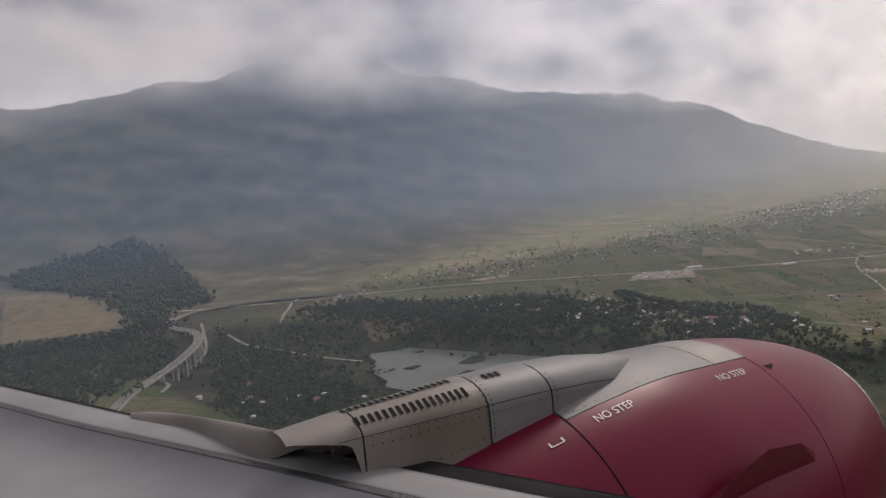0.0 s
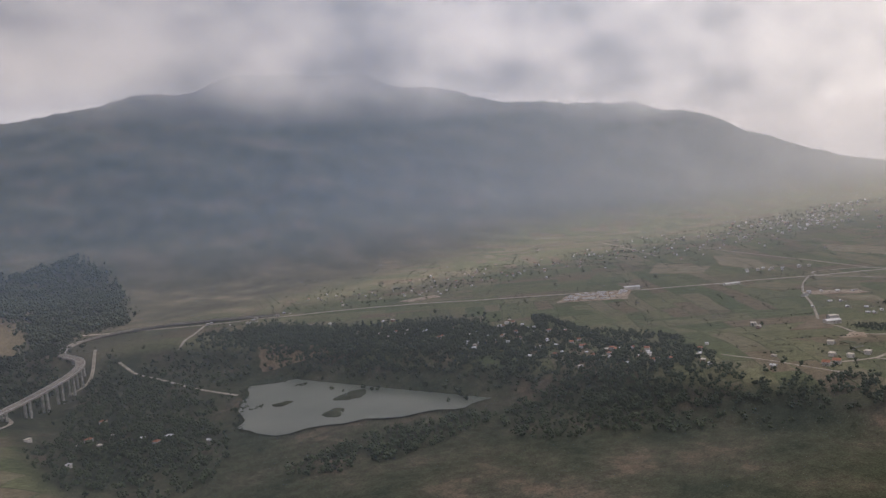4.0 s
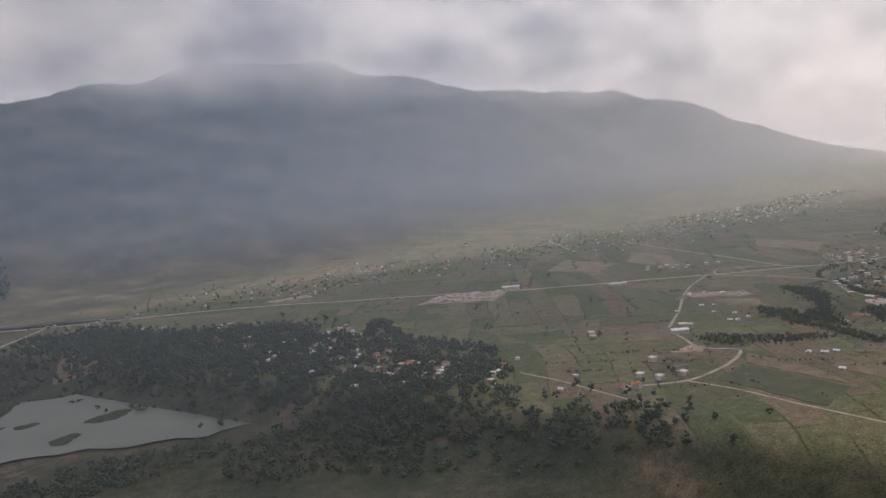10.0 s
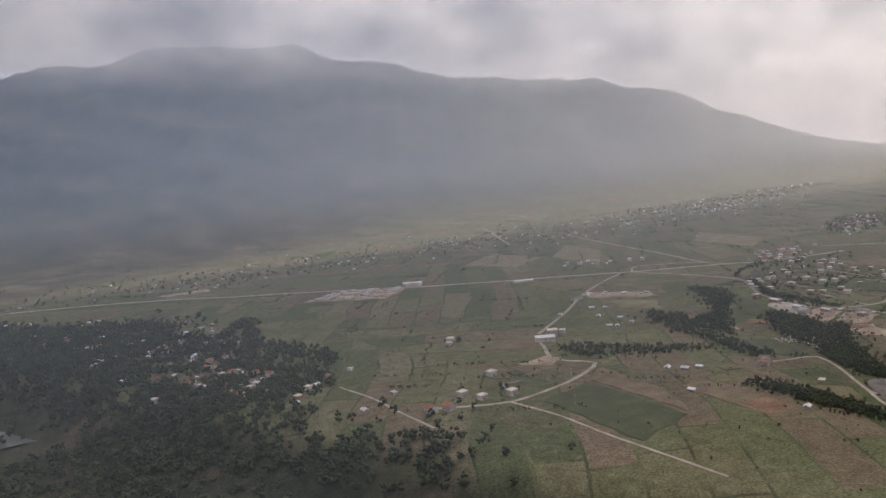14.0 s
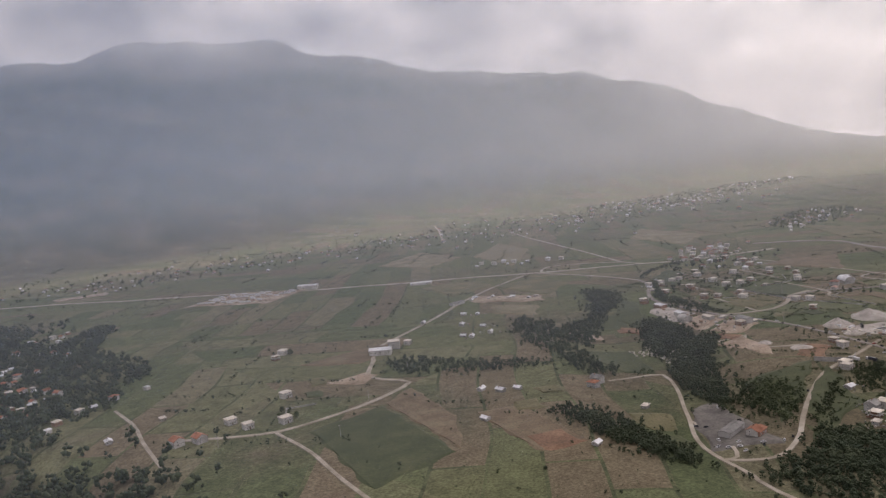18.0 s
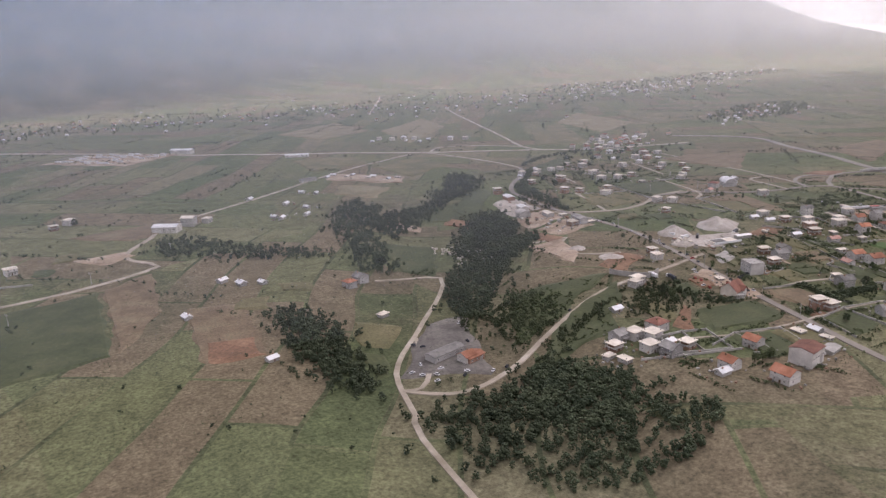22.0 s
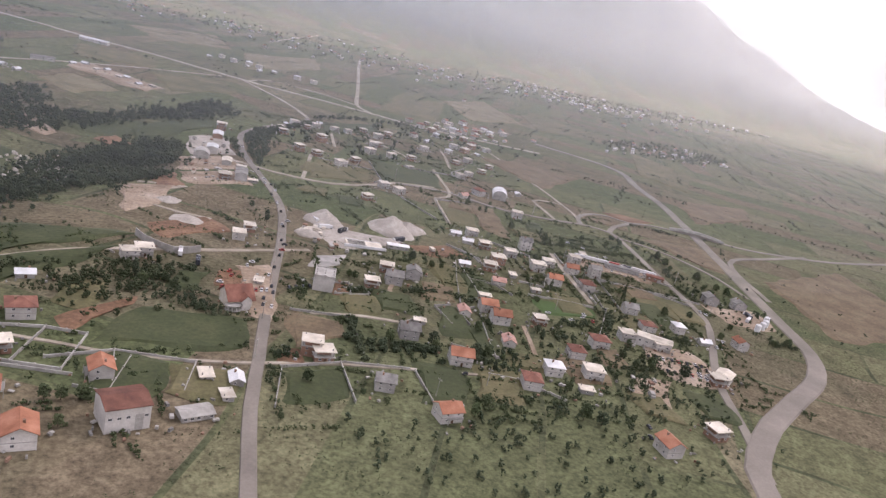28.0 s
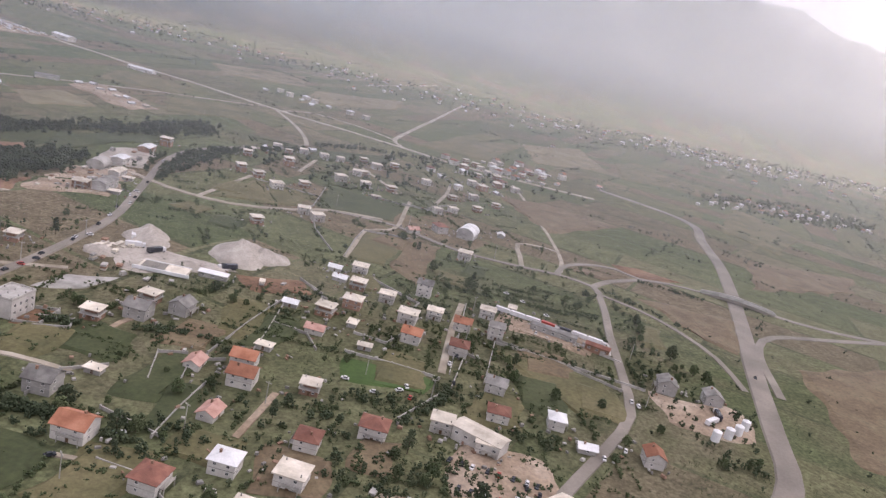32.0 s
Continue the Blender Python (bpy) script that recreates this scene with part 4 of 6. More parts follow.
def place(kind, x, y, turn, far=False, scale=1.0, group="houses of the settlement"):
    store = FAR if far else NEAR
    m = pose(x, y, hz(x, y) + 0.1, 0, 0, turn) @ Matrix.Diagonal((scale * 0.87, scale * 0.87, scale * 0.75, 1))
    OCCUPIED.append((x, y))
    if group in JOINED:
        FAR_BUILT.append((kind, m))
        return
    if kind not in store:
        store[kind] = house(KINDS[kind], far)
        store[kind].matrix_world = m
        ob = store[kind]
    else:
        ob = copy_thing(store[kind], m)
        ob.matrix_basis = m
    return tagged(ob, group=group)


FAR_BUILT = []
JOINED = ("houses of the foothill village", "houses of the roadside village", "houses of the eastern village", "houses of the far town", "houses on the valley bottom", "houses by the viaduct")


def join_far(name, label):
    """The houses too far off to tell apart, as one mesh with their materials."""
    vs, fs, mi, mats = [], [], [], []
    for kind, m in FAR_BUILT:
        for child in FAR[kind].children_recursive:
            if child.data is None:
                continue
            local = child.matrix_basis if child.parent == FAR[kind] else child.parent.matrix_basis @ child.matrix_basis
            mat = child.data.materials[0]
            if mat not in mats:
                mats.append(mat)
            base = len(vs)
            vs += [tuple(m @ local @ v.co) for v in child.data.vertices]
            for p in child.data.polygons:
                fs.append(tuple(base + k for k in p.vertices))
                mi.append(mats.index(mat))
    me = bpy.data.meshes.new(name)
    me.from_pydata(vs, [], fs)
    for mat in mats:
        me.materials.append(mat)
    me.polygons.foreach_set("material_index", mi)
    me.update()
    return tagged(part(name, me, None), label, "houses", kind="stuff")


def street(letters, places, turn=-18, spread=8, scale=1.0):
    for k, (x, y) in zip(letters, places):
        place(k, x, y, turn + rnd.choice((0, 90, 180, 270)) * (k not in "bw") + rnd.uniform(-spread, spread), scale=scale * rnd.uniform(0.78, 0.95))


# among the gardens, from the gravel works down to the lane
street("bbggsOklbkhbllwswWwwosonWwwggolsgobkOgBwbwnw", [(1030, 163), (1040, 176), (1039, 167), (1048, 172), (1068, 158), (1064, 149), (1054, 146), (1074, 185), (1083, 182), (1080, 170), (1091, 190), (1094, 206), (1089, 211), (1088, 220), (1096, 221), (1090, 177),
                                                       (1102, 199), (1115, 209), (1106, 185), (1115, 191), (1105, 172), (1092, 164), (1122, 185), (1117, 168), (1131, 182), (1139, 255), (1133, 198), (1122, 149), (1187, 158), (1152, 125), (1166, 298), (1144, 207),
                                                       (1029, 131), (1064, 141), (1078, 140), (1059, 127), (1038, 117), (1012, 105), (999, 121), (1113, 123), (1117, 102), (1105, 130), (1077, 119), (1108, 372)], -18, 5)
street("snnplgsnpws", [(1036, 139), (1090, 125), (1119, 136), (1133, 136), (1137, 127), (1175, 162), (995, 161), (1052, 104), (1063, 110), (1074, 107), (1067, 100)], -18, 5)
# hillside hamlet above the gravel track
street("gbsswwwlgnbollw", [(922, 138), (916, 133), (911, 130), (913, 125), (927, 136), (931, 132), (924, 126), (932, 126), (927, 120), (938, 137), (935, 121), (934, 104), (929, 102), (938, 157), (962, 173)], 5, 5)
# by the main street and the lower lane
street("OobsOlswob", [(940, 90), (953, 111), (1001, 118), (973, 110), (1022, 92), (979, 108), (976, 102), (966, 176), (1072, 74), (1092, 78)], 0, 5)
# upper village
street("bwwBbwBwbwbbwbs", [(1062, 256), (1079, 280), (1084, 273), (1052, 332), (1060, 327), (1068, 312), (1073, 363), (1098, 351), (1115, 411), (1121, 399), (1133, 412), (1112, 374), (1110, 348), (1123, 349), (1113, 328)], 12, 8)
street("bwkbwbhn", [(1080, 324), (1147, 384), (1123, 281), (1156, 356), (1170, 367), (1165, 339), (1182, 395), (1136, 289)], 12, 8)
street("bslwbwlwwnhwpbwlobwhlwpbwwlhwsb", [(1053, 369), (1055, 383), (1061, 393), (1067, 400), (1073, 392), (1081, 401), (1086, 412), (1092, 399), (1101, 400), (1157, 424), (1185, 455), (1198, 462), (1180, 436), (1189, 433), (1200, 450), (1216, 475),
                                           (1227, 483), (1228, 464), (1178, 404), (1196, 412), (1190, 391), (1206, 408), (1166, 387), (1180, 357), (1150, 328), (1141, 321), (1161, 411), (1203, 438), (1222, 499), (1209, 496), (1192, 480)], 12, 8, 0.92)
# works along the road
street("hsBbws", [(1003, 263), (1014, 262), (1017, 355), (1001, 204), (996, 196), (1014, 285)], 80, 5)
# ravine and lane
street("slllllrgo", [(870, 208), (821, 184), (805, 237), (826, 273), (832, 265), (840, 262), (871, 243), (878, 248), (876, 157)], 20)
street("wwwwsloob", [(715, 317), (720, 305), (736, 300), (748, 337), (690, 351), (664, 334), (689, 306), (698, 303), (768, 419)], 10)
street("llslslls", [(949, 478), (956, 484), (962, 472), (968, 476), (974, 461), (979, 463), (984, 448), (992, 449)], -46)
street("wwllllllll", [(776, 430), (844, 387), (880, 433), (879, 376), (895, 405), (903, 390), (922, 427), (915, 435), (897, 372), (882, 371)], 40)


def hamlet(n, cx, cy, rx, ry, turn, letters, group, scale=1.0, far=True, gap=8.5, lean=40):
    """Scattered houses of a farther village."""
    made, tries, ca, sa = [], 0, math.cos(radians(turn)), math.sin(radians(turn))
    while len(made) < n and tries < n * 30:
        tries += 1
        u, w = rnd.gauss(0, 0.5), rnd.gauss(0, 0.5)
        x, y = cx + u * rx * ca - w * ry * sa, cy + u * rx * sa + w * ry * ca
        if all((x - a) ** 2 + (y - b) ** 2 > gap ** 2 for a, b in made + OCCUPIED[-0:]):
            made.append((x, y))
            place(rnd.choice(letters), x, y, lean + rnd.choice((0, 90)) + rnd.uniform(-10, 10), far, scale * rnd.uniform(0.7, 0.95), group)


hamlet(26, 1222, 470, 50, 26, 30, "wnprobskbl", "houses of the upper village")
edge = [(566, 800), (560, 730), (557, 671), (568, 623), (573, 603), (589, 648), (592, 601), (607, 611), (594, 541), (598, 506), (639, 651), (650, 622), (652, 662), (658, 568), (630, 474), (616, 427), (635, 442), (648, 448), (630, 419), (645, 385),
        (674, 411), (616, 463), (605, 459), (598, 595), (574, 713), (544, 728), (530, 770), (517, 772), (498, 878), (582, 587), (562, 665), (612, 587), (619, 551), (627, 525), (639, 527), (610, 486)]
for k, (x, y) in enumerate(edge):
    for _ in range(3):
        place(rnd.choice("wpprosllbh"), x + _ * rnd.uniform(-14, 14), y + _ * rnd.uniform(-14, 14), 30 + rnd.choice((0, 90)) + rnd.uniform(-10, 10), True, rnd.uniform(0.55, 0.78), "houses of the valley-edge village")
hamlet(26, 1003, 1020, 170, 130, -12, "wprnlo", "houses of the foothill village", 0.72)
hamlet(40, 1190, 970, 150, 130, -20, "wprnloo", "houses of the foothill village", 0.72)
hamlet(44, 1390, 980, 190, 200, -10, "wprnlo", "houses of the foothill village", 0.72)
hamlet(26, 665, 1040, 160, 110, -40, "wprnlo", "houses of the roadside village", 0.72)
hamlet(22, 850, 1030, 140, 120, -25, "wprnlo", "houses of the roadside village", 0.72)
hamlet(44, 1520, 560, 120, 38, 20, "wpsrl", "houses of the eastern village", 0.72)
hamlet(110, 1700, 960, 280, 150, 12, "wprsl", "houses of the far town", 1.2, gap=12)
hamlet(30, 2080, 1100, 200, 60, 0, "wprsl", "houses of the far town", 1.2, gap=16)
hamlet(12, 245, 650, 44, 70, 40, "wprsl", "houses on the valley bottom")
hamlet(10, 470, 1000, 90, 30, -20, "wsl", "houses by the viaduct")
hamlet(10, 1090, 620, 60, 16, -40, "lwp", "sheds at the junction")


join_far("far_houses", "scattered white houses of far villages in the haze")


def long_hall(name, x, y, turn, w, d, h, wall, cover, label, curved=False, bays=5, flat=False):
    top = thing(name, x, y, hz(x, y), turn, label, "hall")
    top.matrix_world = pose(x, y, hz(x, y), 0, 0, turn) @ Matrix.Scale(0.78, 4)
    OCCUPIED.append((x, y))
    part("wall", walls(w, d, h, 0 if curved else d * 0.12), M[wall], top)
    if curved:
        n, v, f = 10, [], []
        for sx in (-w / 2 - 0.3, w / 2 + 0.3):
            for lift in (0.0, 0.25):
                for k in range(n + 1):
                    a = math.pi * k / n
                    v.append((sx, -(d / 2 + 0.2 + lift) * math.cos(a), h + (d * 0.36 + lift) * math.sin(a)))
        m = n + 1
        for k in range(n):
            f += [(m + k, m + k + 1, 3 * m + k + 1, 3 * m + k), (2 * m + k, 2 * m + k + 1, k + 1, k), (k, k + 1, m + k + 1, m + k), (3 * m + k, 3 * m + k + 1, 2 * m + k + 1, 2 * m + k)]
        part("roof", (v, f), M[cover], top)
        for sx in (-w / 2, w / 2):
            part("gable_wall", ([(sx, -d / 2 * math.cos(math.pi * k / n), h + d * 0.36 * math.sin(math.pi * k / n)) for k in range(n + 1)], [tuple(range(n + 1))]), M[wall], top)
    elif flat:
        part("roof", box((0, 0, h + 0.12), (w + 0.2, d + 0.2, 0.24)), M[cover], top)
        for k in range(12):
            part("column", box(((k % 4 - 1.5) * w * 0.3, (k // 4 - 1) * d * 0.42, h + 0.5), (0.3, 0.3, 0.7)), M["grey_plaster"], top)
        part("parapet", merge(box((0, -d / 2, h + 0.4), (w, 0.2, 0.5)), box((0, d / 2, h + 0.4), (w, 0.2, 0.5)), box((-w / 2, 0, h + 0.4), (0.2, d, 0.5)), box((w / 2, 0, h + 0.4), (0.2, d, 0.5))), M[wall], top)
    else:
        part("roof", gable(w, d, h, d * 0.12, 0.3), M[cover], top)
    if flat:
        for row in (0.25, 0.62):
            for k in range(4):
                window(top, (k - 1.5) * w * 0.24, -d / 2, h * row + 0.4, 0, 0.8, 0.9)
                window(top, (k - 1.5) * w * 0.24, d / 2, h * row + 0.4, 180, 0.8, 0.9)
    for k in range(bays if not flat else 0):
        window(top, ((k + 0.5) / bays - 0.5) * w, -d / 2, h * 0.6, 0, 0.9, 0.7)
        window(top, ((k + 0.5) / bays - 0.5) * w, d / 2, h * 0.6, 180, 0.9, 0.7)
    part("gate", box((w * 0.25, -d / 2 - 0.05, h * 0.35), (1.8, 0.1, h * 0.7)), M["concrete"], top)
    return top


long_hall("arched_hall", 1148, 288, 62, 13, 9, 3.0, "grey_plaster", "white_sheet", "white arched storage hall beside the village street", True)
long_hall("factory_hall", 821, 378, -32, 17, 10, 4.2, "plaster", "white_sheet", "white flat factory building at the bend of the lane")
long_hall("factory_hall", 834, 386, -32, 9, 8, 6.0, "grey_plaster", "slab", "tall grey block of the factory", bays=3)
long_hall("workshop", 872, 164, 15, 17, 6, 3.0, "grey_plaster", "grey_tile", "long workshop with a grey sheet roof in the ravine")
long_hall("workshop", 878, 157, 15, 9, 6, 2.6, "brick", "orange_tile", "workshop wing with an orange roof", bays=3)
long_hall("warehouse", 969, 96, 12, 8, 5, 1.4, "concrete", "concrete", "large grey concrete warehouse near the street")
long_hall("apartment_house", 956, 95, 12, 10, 9, 6.2, "plaster", "brown_tile", "tall white house with a red-brown roof beside the street")
long_hall("concrete_shell", 1014, 161, 70, 9.5, 7.5, 5.6, "plaster", "concrete", "white unfinished three-storey concrete building", flat=True)
long_hall("row_building", 1112, 125, -42, 14, 6, 4.0, "plaster", "slab", "row of white flat-roofed buildings by the yard")
long_hall("row_building", 1122, 104, 30, 8, 6, 3.2, "plaster", "slab", "cream flat-roofed workshop by the car yard", bays=3)
long_hall("long_shed", 1152, 190, -32, 18, 4, 2.6, "grey_plaster", "grey_tile", "long grey shed beside stacked goods")
long_hall("long_shed", 1163, 182, -32, 9, 4, 2.6, "brick", "brown_tile", "low brick shed with a brown roof", bays=3)
long_hall("works_hall", 1000, 303, 78, 9, 8, 2.2, "concrete", "concrete", "grey arched hall on the works terrace", True)
long_hall("works_hall", 1010, 266, 78, 13, 6, 4.2, "grey_plaster", "grey_tile", "long grey two-storey works building")
long_hall("works_hall", 1006, 312, 78, 9, 6, 3.4, "plaster", "white_sheet", "white works shed on the terrace", bays=3)
long_hall("works_hall", 1012, 335, 78, 11, 6, 3.0, "brick", "white_sheet", "low brick shed with white roof sheets", bays=3)
long_hall("works_hall", 1009, 292, 78, 10, 5, 3.0, "concrete", "slab", "pale works shed beside the road", bays=4)
long_hall("open_store", 1053, 198, -12, 10, 3.4, 1.8, "concrete", "white_sheet", "low white store in the gravel works", bays=3)
long_hall("depot", 885, 690, -38, 26, 10, 4.5, "plaster", "white_sheet", "white depot building beside the truck park")
long_hall("depot", 964, 593, -22, 26, 7, 2.6, "plaster", "white_sheet", "pale depot building beside the road")
long_hall("depot", 933, 474, 10, 16, 5, 2.8, "grey_plaster", "grey_tile", "grey flat building beside the lane", bays=3)


def inn(x, y, turn):
    """The big roadside inn: a steep tiled roof with a cross gable over two floors, and a round-fronted terrace on columns."""
    top = thing("roadside_inn", x, y, hz(x, y), turn, "large roadside inn with a steep red-brown roof and a columned terrace", "inn")
    top.matrix_world = pose(x, y, hz(x, y) + 0.2, 0, 0, turn) @ Matrix.Scale(0.66, 4)
    OCCUPIED.append((x, y))
    w, d, h = 9.5, 9.5, 4.0
    part("wall", walls(w, d, h, d * 0.42), M["slab"], top)
    part("roof", gable(w, d, h, d * 0.42, 1.0), M["brown_tile"], top)
    v, f = walls(5.0, 4.0, h, 1.7)
    part("cross_gable_wall", ([(-b + 1.5, a - d * 0.42, c) for a, b, c in v], f), M["plaster"], top)
    v, f = gable(5.4, 4.0, h, 1.9, 0.5)
    part("cross_gable_roof", ([(-b + 1.5, a - d * 0.42, c) for a, b, c in v], f), M["brown_tile"], top)
    for lift in (0.15, 2.1):
        n = 14
        ring = [(-3.2 + 3.6 * math.cos(math.pi + math.pi * k / n), -d / 2 + 3.4 * math.sin(math.pi + math.pi * k / n) - 0.4) for k in range(n + 1)]
        v = [(a, b, z) for z in (lift, lift + 0.3) for a, b in ring]
        part("terrace_slab", (v, [tuple(range(n + 1))[::-1], tuple(range(n + 1, 2 * n + 2))] + [(k, k + 1, n + 2 + k, n + 1 + k) for k in range(n)]), M["concrete"], top)
    for k in range(1, 14, 2):
        a = math.pi + math.pi * k / 14
        part("column", box((-3.2 + 3.3 * math.cos(a), -d / 2 + 3.1 * math.sin(a) - 0.4, 1.2), (0.3, 0.3, 2.2)), M["plaster"], top)
    for k in range(4):
        window(top, (k - 1.5) * 2.6, -d / 2, 1.4, 0, 1.0, 1.1)
        window(top, (k - 1.5) * 2.6, d / 2, 1.4, 180, 1.0, 1.1)
        window(top, (k - 1.5) * 2.6, d / 2, 3.1, 180, 0.9, 0.9)
    for k in range(2):
        window(top, w / 2, (k - 0.5) * 3, 1.4, 90, 1.0, 1.1)
        window(top, w / 2, (k - 0.5) * 2.4, 3.6, 90, 1.0, 1.1)
    part("chimney", merge(box((2.5, 1.5, h + 3.0), (0.7, 0.7, 1.8)), box((2.5, 1.5, h + 4.0), (0.85, 0.85, 0.15))), M["brick"], top)


inn(986, 147, 12)

# ---- walls, poles, vehicles ----


def garden_wall(pts, h=0.7, label="pale rendered garden wall round a plot"):
    v, f = [], []
    line = np.array(pts, float)
    segs = []
    for a, b in zip(line, line[1:]):
        n = max(1, int(np.linalg.norm(b - a) / 4))
        for k in range(n):
            p, q = a + (b - a) * k / n, a + (b - a) * (k + 1) / n
            c = (p + q) / 2
            turn = math.atan2(*(q - p)[::-1])
            segs.append(box((*c, hz(*c) + h / 2 - 0.4), (np.linalg.norm(q - p) + 0.05, 0.22, h + 0.8), turn))
            segs.append(box((*p, hz(*p) + h / 2 - 0.3), (0.32, 0.32, h + 0.9), turn))
    ob = part("garden_wall", merge(*segs), M["concrete"])
    return tagged(ob, label, "wall", "garden walls")


for pts in ([(965, 191), (967, 186), (970, 182), (974, 178), (978, 179), (982, 181)],):
    garden_wall(pts, 2.2, "curved grey stone retaining wall under a bank")
for pts in ([(930, 119), (933, 132), (943, 131), (951, 128), (946, 113), (937, 116), (930, 119)], [(943, 131), (937, 116)], [(917, 122), (929, 117), (948, 111)], [(1000, 144.5), (1006, 143), (1015, 141)], [(1016, 156), (1021, 156), (1023, 164), (1018, 164)], [(959, 118), (954, 104), (948, 107)], [(1072, 184), (1068, 165), (1064, 150)], [(1052, 138), (1053, 148), (1060, 150)], [(1130, 178), (1124, 162), (1120, 152)],
            [(1092, 235), (1097, 255), (1102, 270), (1120, 270)], [(1077, 287), (1083, 293), (1090, 330)], [(1128, 205), (1121, 183), (1112, 155)], [(1160, 158), (1146, 170), (1131, 180)], [(1087, 161), (1098, 157), (1109, 152)], [(1050, 118), (1053, 128), (1057, 139)],
            [(1077, 206), (1083, 196), (1082, 188)], [(1100, 216), (1112, 200), (1106, 190)], [(1090, 172), (1098, 168), (1104, 176)], [(1070, 172), (1078, 168), (1080, 160)], [(1027, 128), (1030, 138), (1038, 142)], [(1146, 196), (1168, 176)], [(1122, 165), (1116, 172), (1120, 180)],
            [(1110, 330), (1128, 322)], [(1060, 320), (1085, 312)], [(1140, 330), (1156, 345)]):
    garden_wall(pts)
for pts in ([(1005, 116), (1003, 99)], [(990, 114), (1006, 116), (1022, 113)], [(1023, 112), (1021, 94)], [(1016, 142), (1012, 118)], [(1020, 160), (1027, 160), (1027, 156), (1020, 155)], [(1046, 138), (1046, 150), (1052, 151)],
            [(1056, 152), (1064, 171), (1072, 188)], [(1080, 200), (1084, 192), (1082, 186)], [(1111, 148), (1120, 170)], [(1130, 178), (1168, 160)], [(1096, 132), (1110, 147)], [(943, 118), (956, 121), (972, 116), (968, 104)],
            [(956, 121), (955, 108)], [(1082, 292), (1083, 260), (1088, 238)], [(1043, 110), (1050, 107), (1058, 96)], [(1125, 325), (1140, 322)], [(1040, 126), (1052, 118)], [(736, 300), (742, 318), (756, 314)], [(985, 98), (990, 113)]):
    garden_wall(pts)


def utility_pole():
    top = thing("utility_pole", 0, 0, -900, label="slim grey utility pole with a crossarm", category="pole", group="utility poles")
    part("pole", box((0, 0, 2.4), (0.16, 0.16, 5.8), taper=0.6), M["concrete"], top)
    part("crossarm", box((0, 0, 4.9), (1.3, 0.1, 0.1)), M["concrete"], top)
    for k in (-0.55, 0, 0.55):
        part("insulator", box((k, 0, 5.05), (0.09, 0.09, 0.2)), M["plaster"], top)
    return top


proto = utility_pole()
poles = [(1004, 190), (1000, 176), (995, 160), (988, 138), (982, 118), (1013, 215), (1015, 245), (1020, 100), (1036, 104), (1052, 122), (1066, 133), (1088, 150), (1102, 142), (1118, 176), (1126, 200), (1160, 150), (1170, 180),
         (1090, 300), (1120, 290), (1150, 262), (700, 290), (745, 262), (775, 300), (812, 330)]
for k, (x, y) in enumerate(poles):
    m = pose(x + 3, y, hz(x + 3, y), 0, 0, 15 * k)
    if k == 0:
        proto.matrix_world = m
    else:
        copy_thing(proto, m)


def car(paint, label):
    top = thing("car", 0, 0, -900, label=label, category="car", group="parked cars")
    part("body", merge(box((0, 0, 0.42), (2.5, 1.05, 0.42), taper=0.96)), M[paint], top)
    part("cabin", box((-0.1, 0, 0.80), (1.45, 0.95, 0.38), taper=0.74), M["glass"], top)
    part("roof", box((-0.1, 0, 1.0), (1.05, 0.70, 0.05)), M[paint], top)
    for x in (-0.8, 0.8):
        for y in (-0.5, 0.5):
            n = 8
            v = [(x + 0.22 * math.cos(2 * math.pi * k / n), y + e, 0.22 + 0.22 * math.sin(2 * math.pi * k / n)) for e in (-0.09, 0.09) for k in range(n)]
            part("wheel", (v, [tuple(range(n))[::-1], tuple(range(n, 2 * n))] + [(k, (k + 1) % n, n + (k + 1) % n, n + k) for k in range(n)]), M["tyre"], top)
    return top


def truck(paint, label):
    top = thing("lorry", 0, 0, -900, label=label, category="lorry", group="parked lorries")
    part("trailer", box((-0.8, 0, 1.35), (6.0, 1.6, 1.7)), M[paint], top)
    part("cab", box((3.0, 0, 1.05), (1.3, 1.5, 1.5), taper=0.9), M["car_white"], top)
    for x in (-3.0, -2.0, 2.9):
        part("axle", box((x, 0, 0.3), (0.6, 1.6, 0.6)), M["tyre"], top)
    return top


CARS = [car("car_white", "small white parked car"), car("car_dark", "small dark parked car"), car("car_red", "small red parked car")]
TRUCKS = [truck("car_white", "white box lorry standing in the yard"), truck("car_dark", "dark grey lorry standing in the yard"), truck("car_red", "lorry with a red trailer")]


def park(protos, x, y, turn):
    p = protos if not isinstance(protos, list) else rnd.choice(protos + protos[:2] * 3)
    m = pose(x, y, hz(x, y) + 0.32, 0, 0, turn) @ Matrix.Scale(0.74, 4)
    if p.location.z < -800:
        p.matrix_world = m
        return p
    ob = copy_thing(p, m)
    ob.matrix_basis = m
    return ob


for k in range(7):
    park(CARS, 1003 + 2.2 * k, 158 + 0.6 * k, 80 + rnd.uniform(-8, 8))
for x, y in ((993, 155), (994.5, 155), (996, 155.3), (997.5, 154), (994, 150), (995, 145), (994, 172), (996, 175), (999, 166), (1006, 182), (1008, 187), (1010, 192), (984, 156), (984, 159), (1018, 236), (1021, 252), (1021, 260), (1017, 216), (1014, 210),
             (1020, 268), (1021, 321), (1021, 284), (1074, 83), (1076, 80), (1071, 79), (1118, 111), (1120, 109), (1118, 106), (1115, 107), (1115, 104), (1146, 189), (1149, 192), (1100, 146), (1113, 160), (1161, 150), (1140, 124), (1125, 108)):
    park(CARS, x, y, rnd.choice((75, 80, 165, 255)) + rnd.uniform(-10, 10))
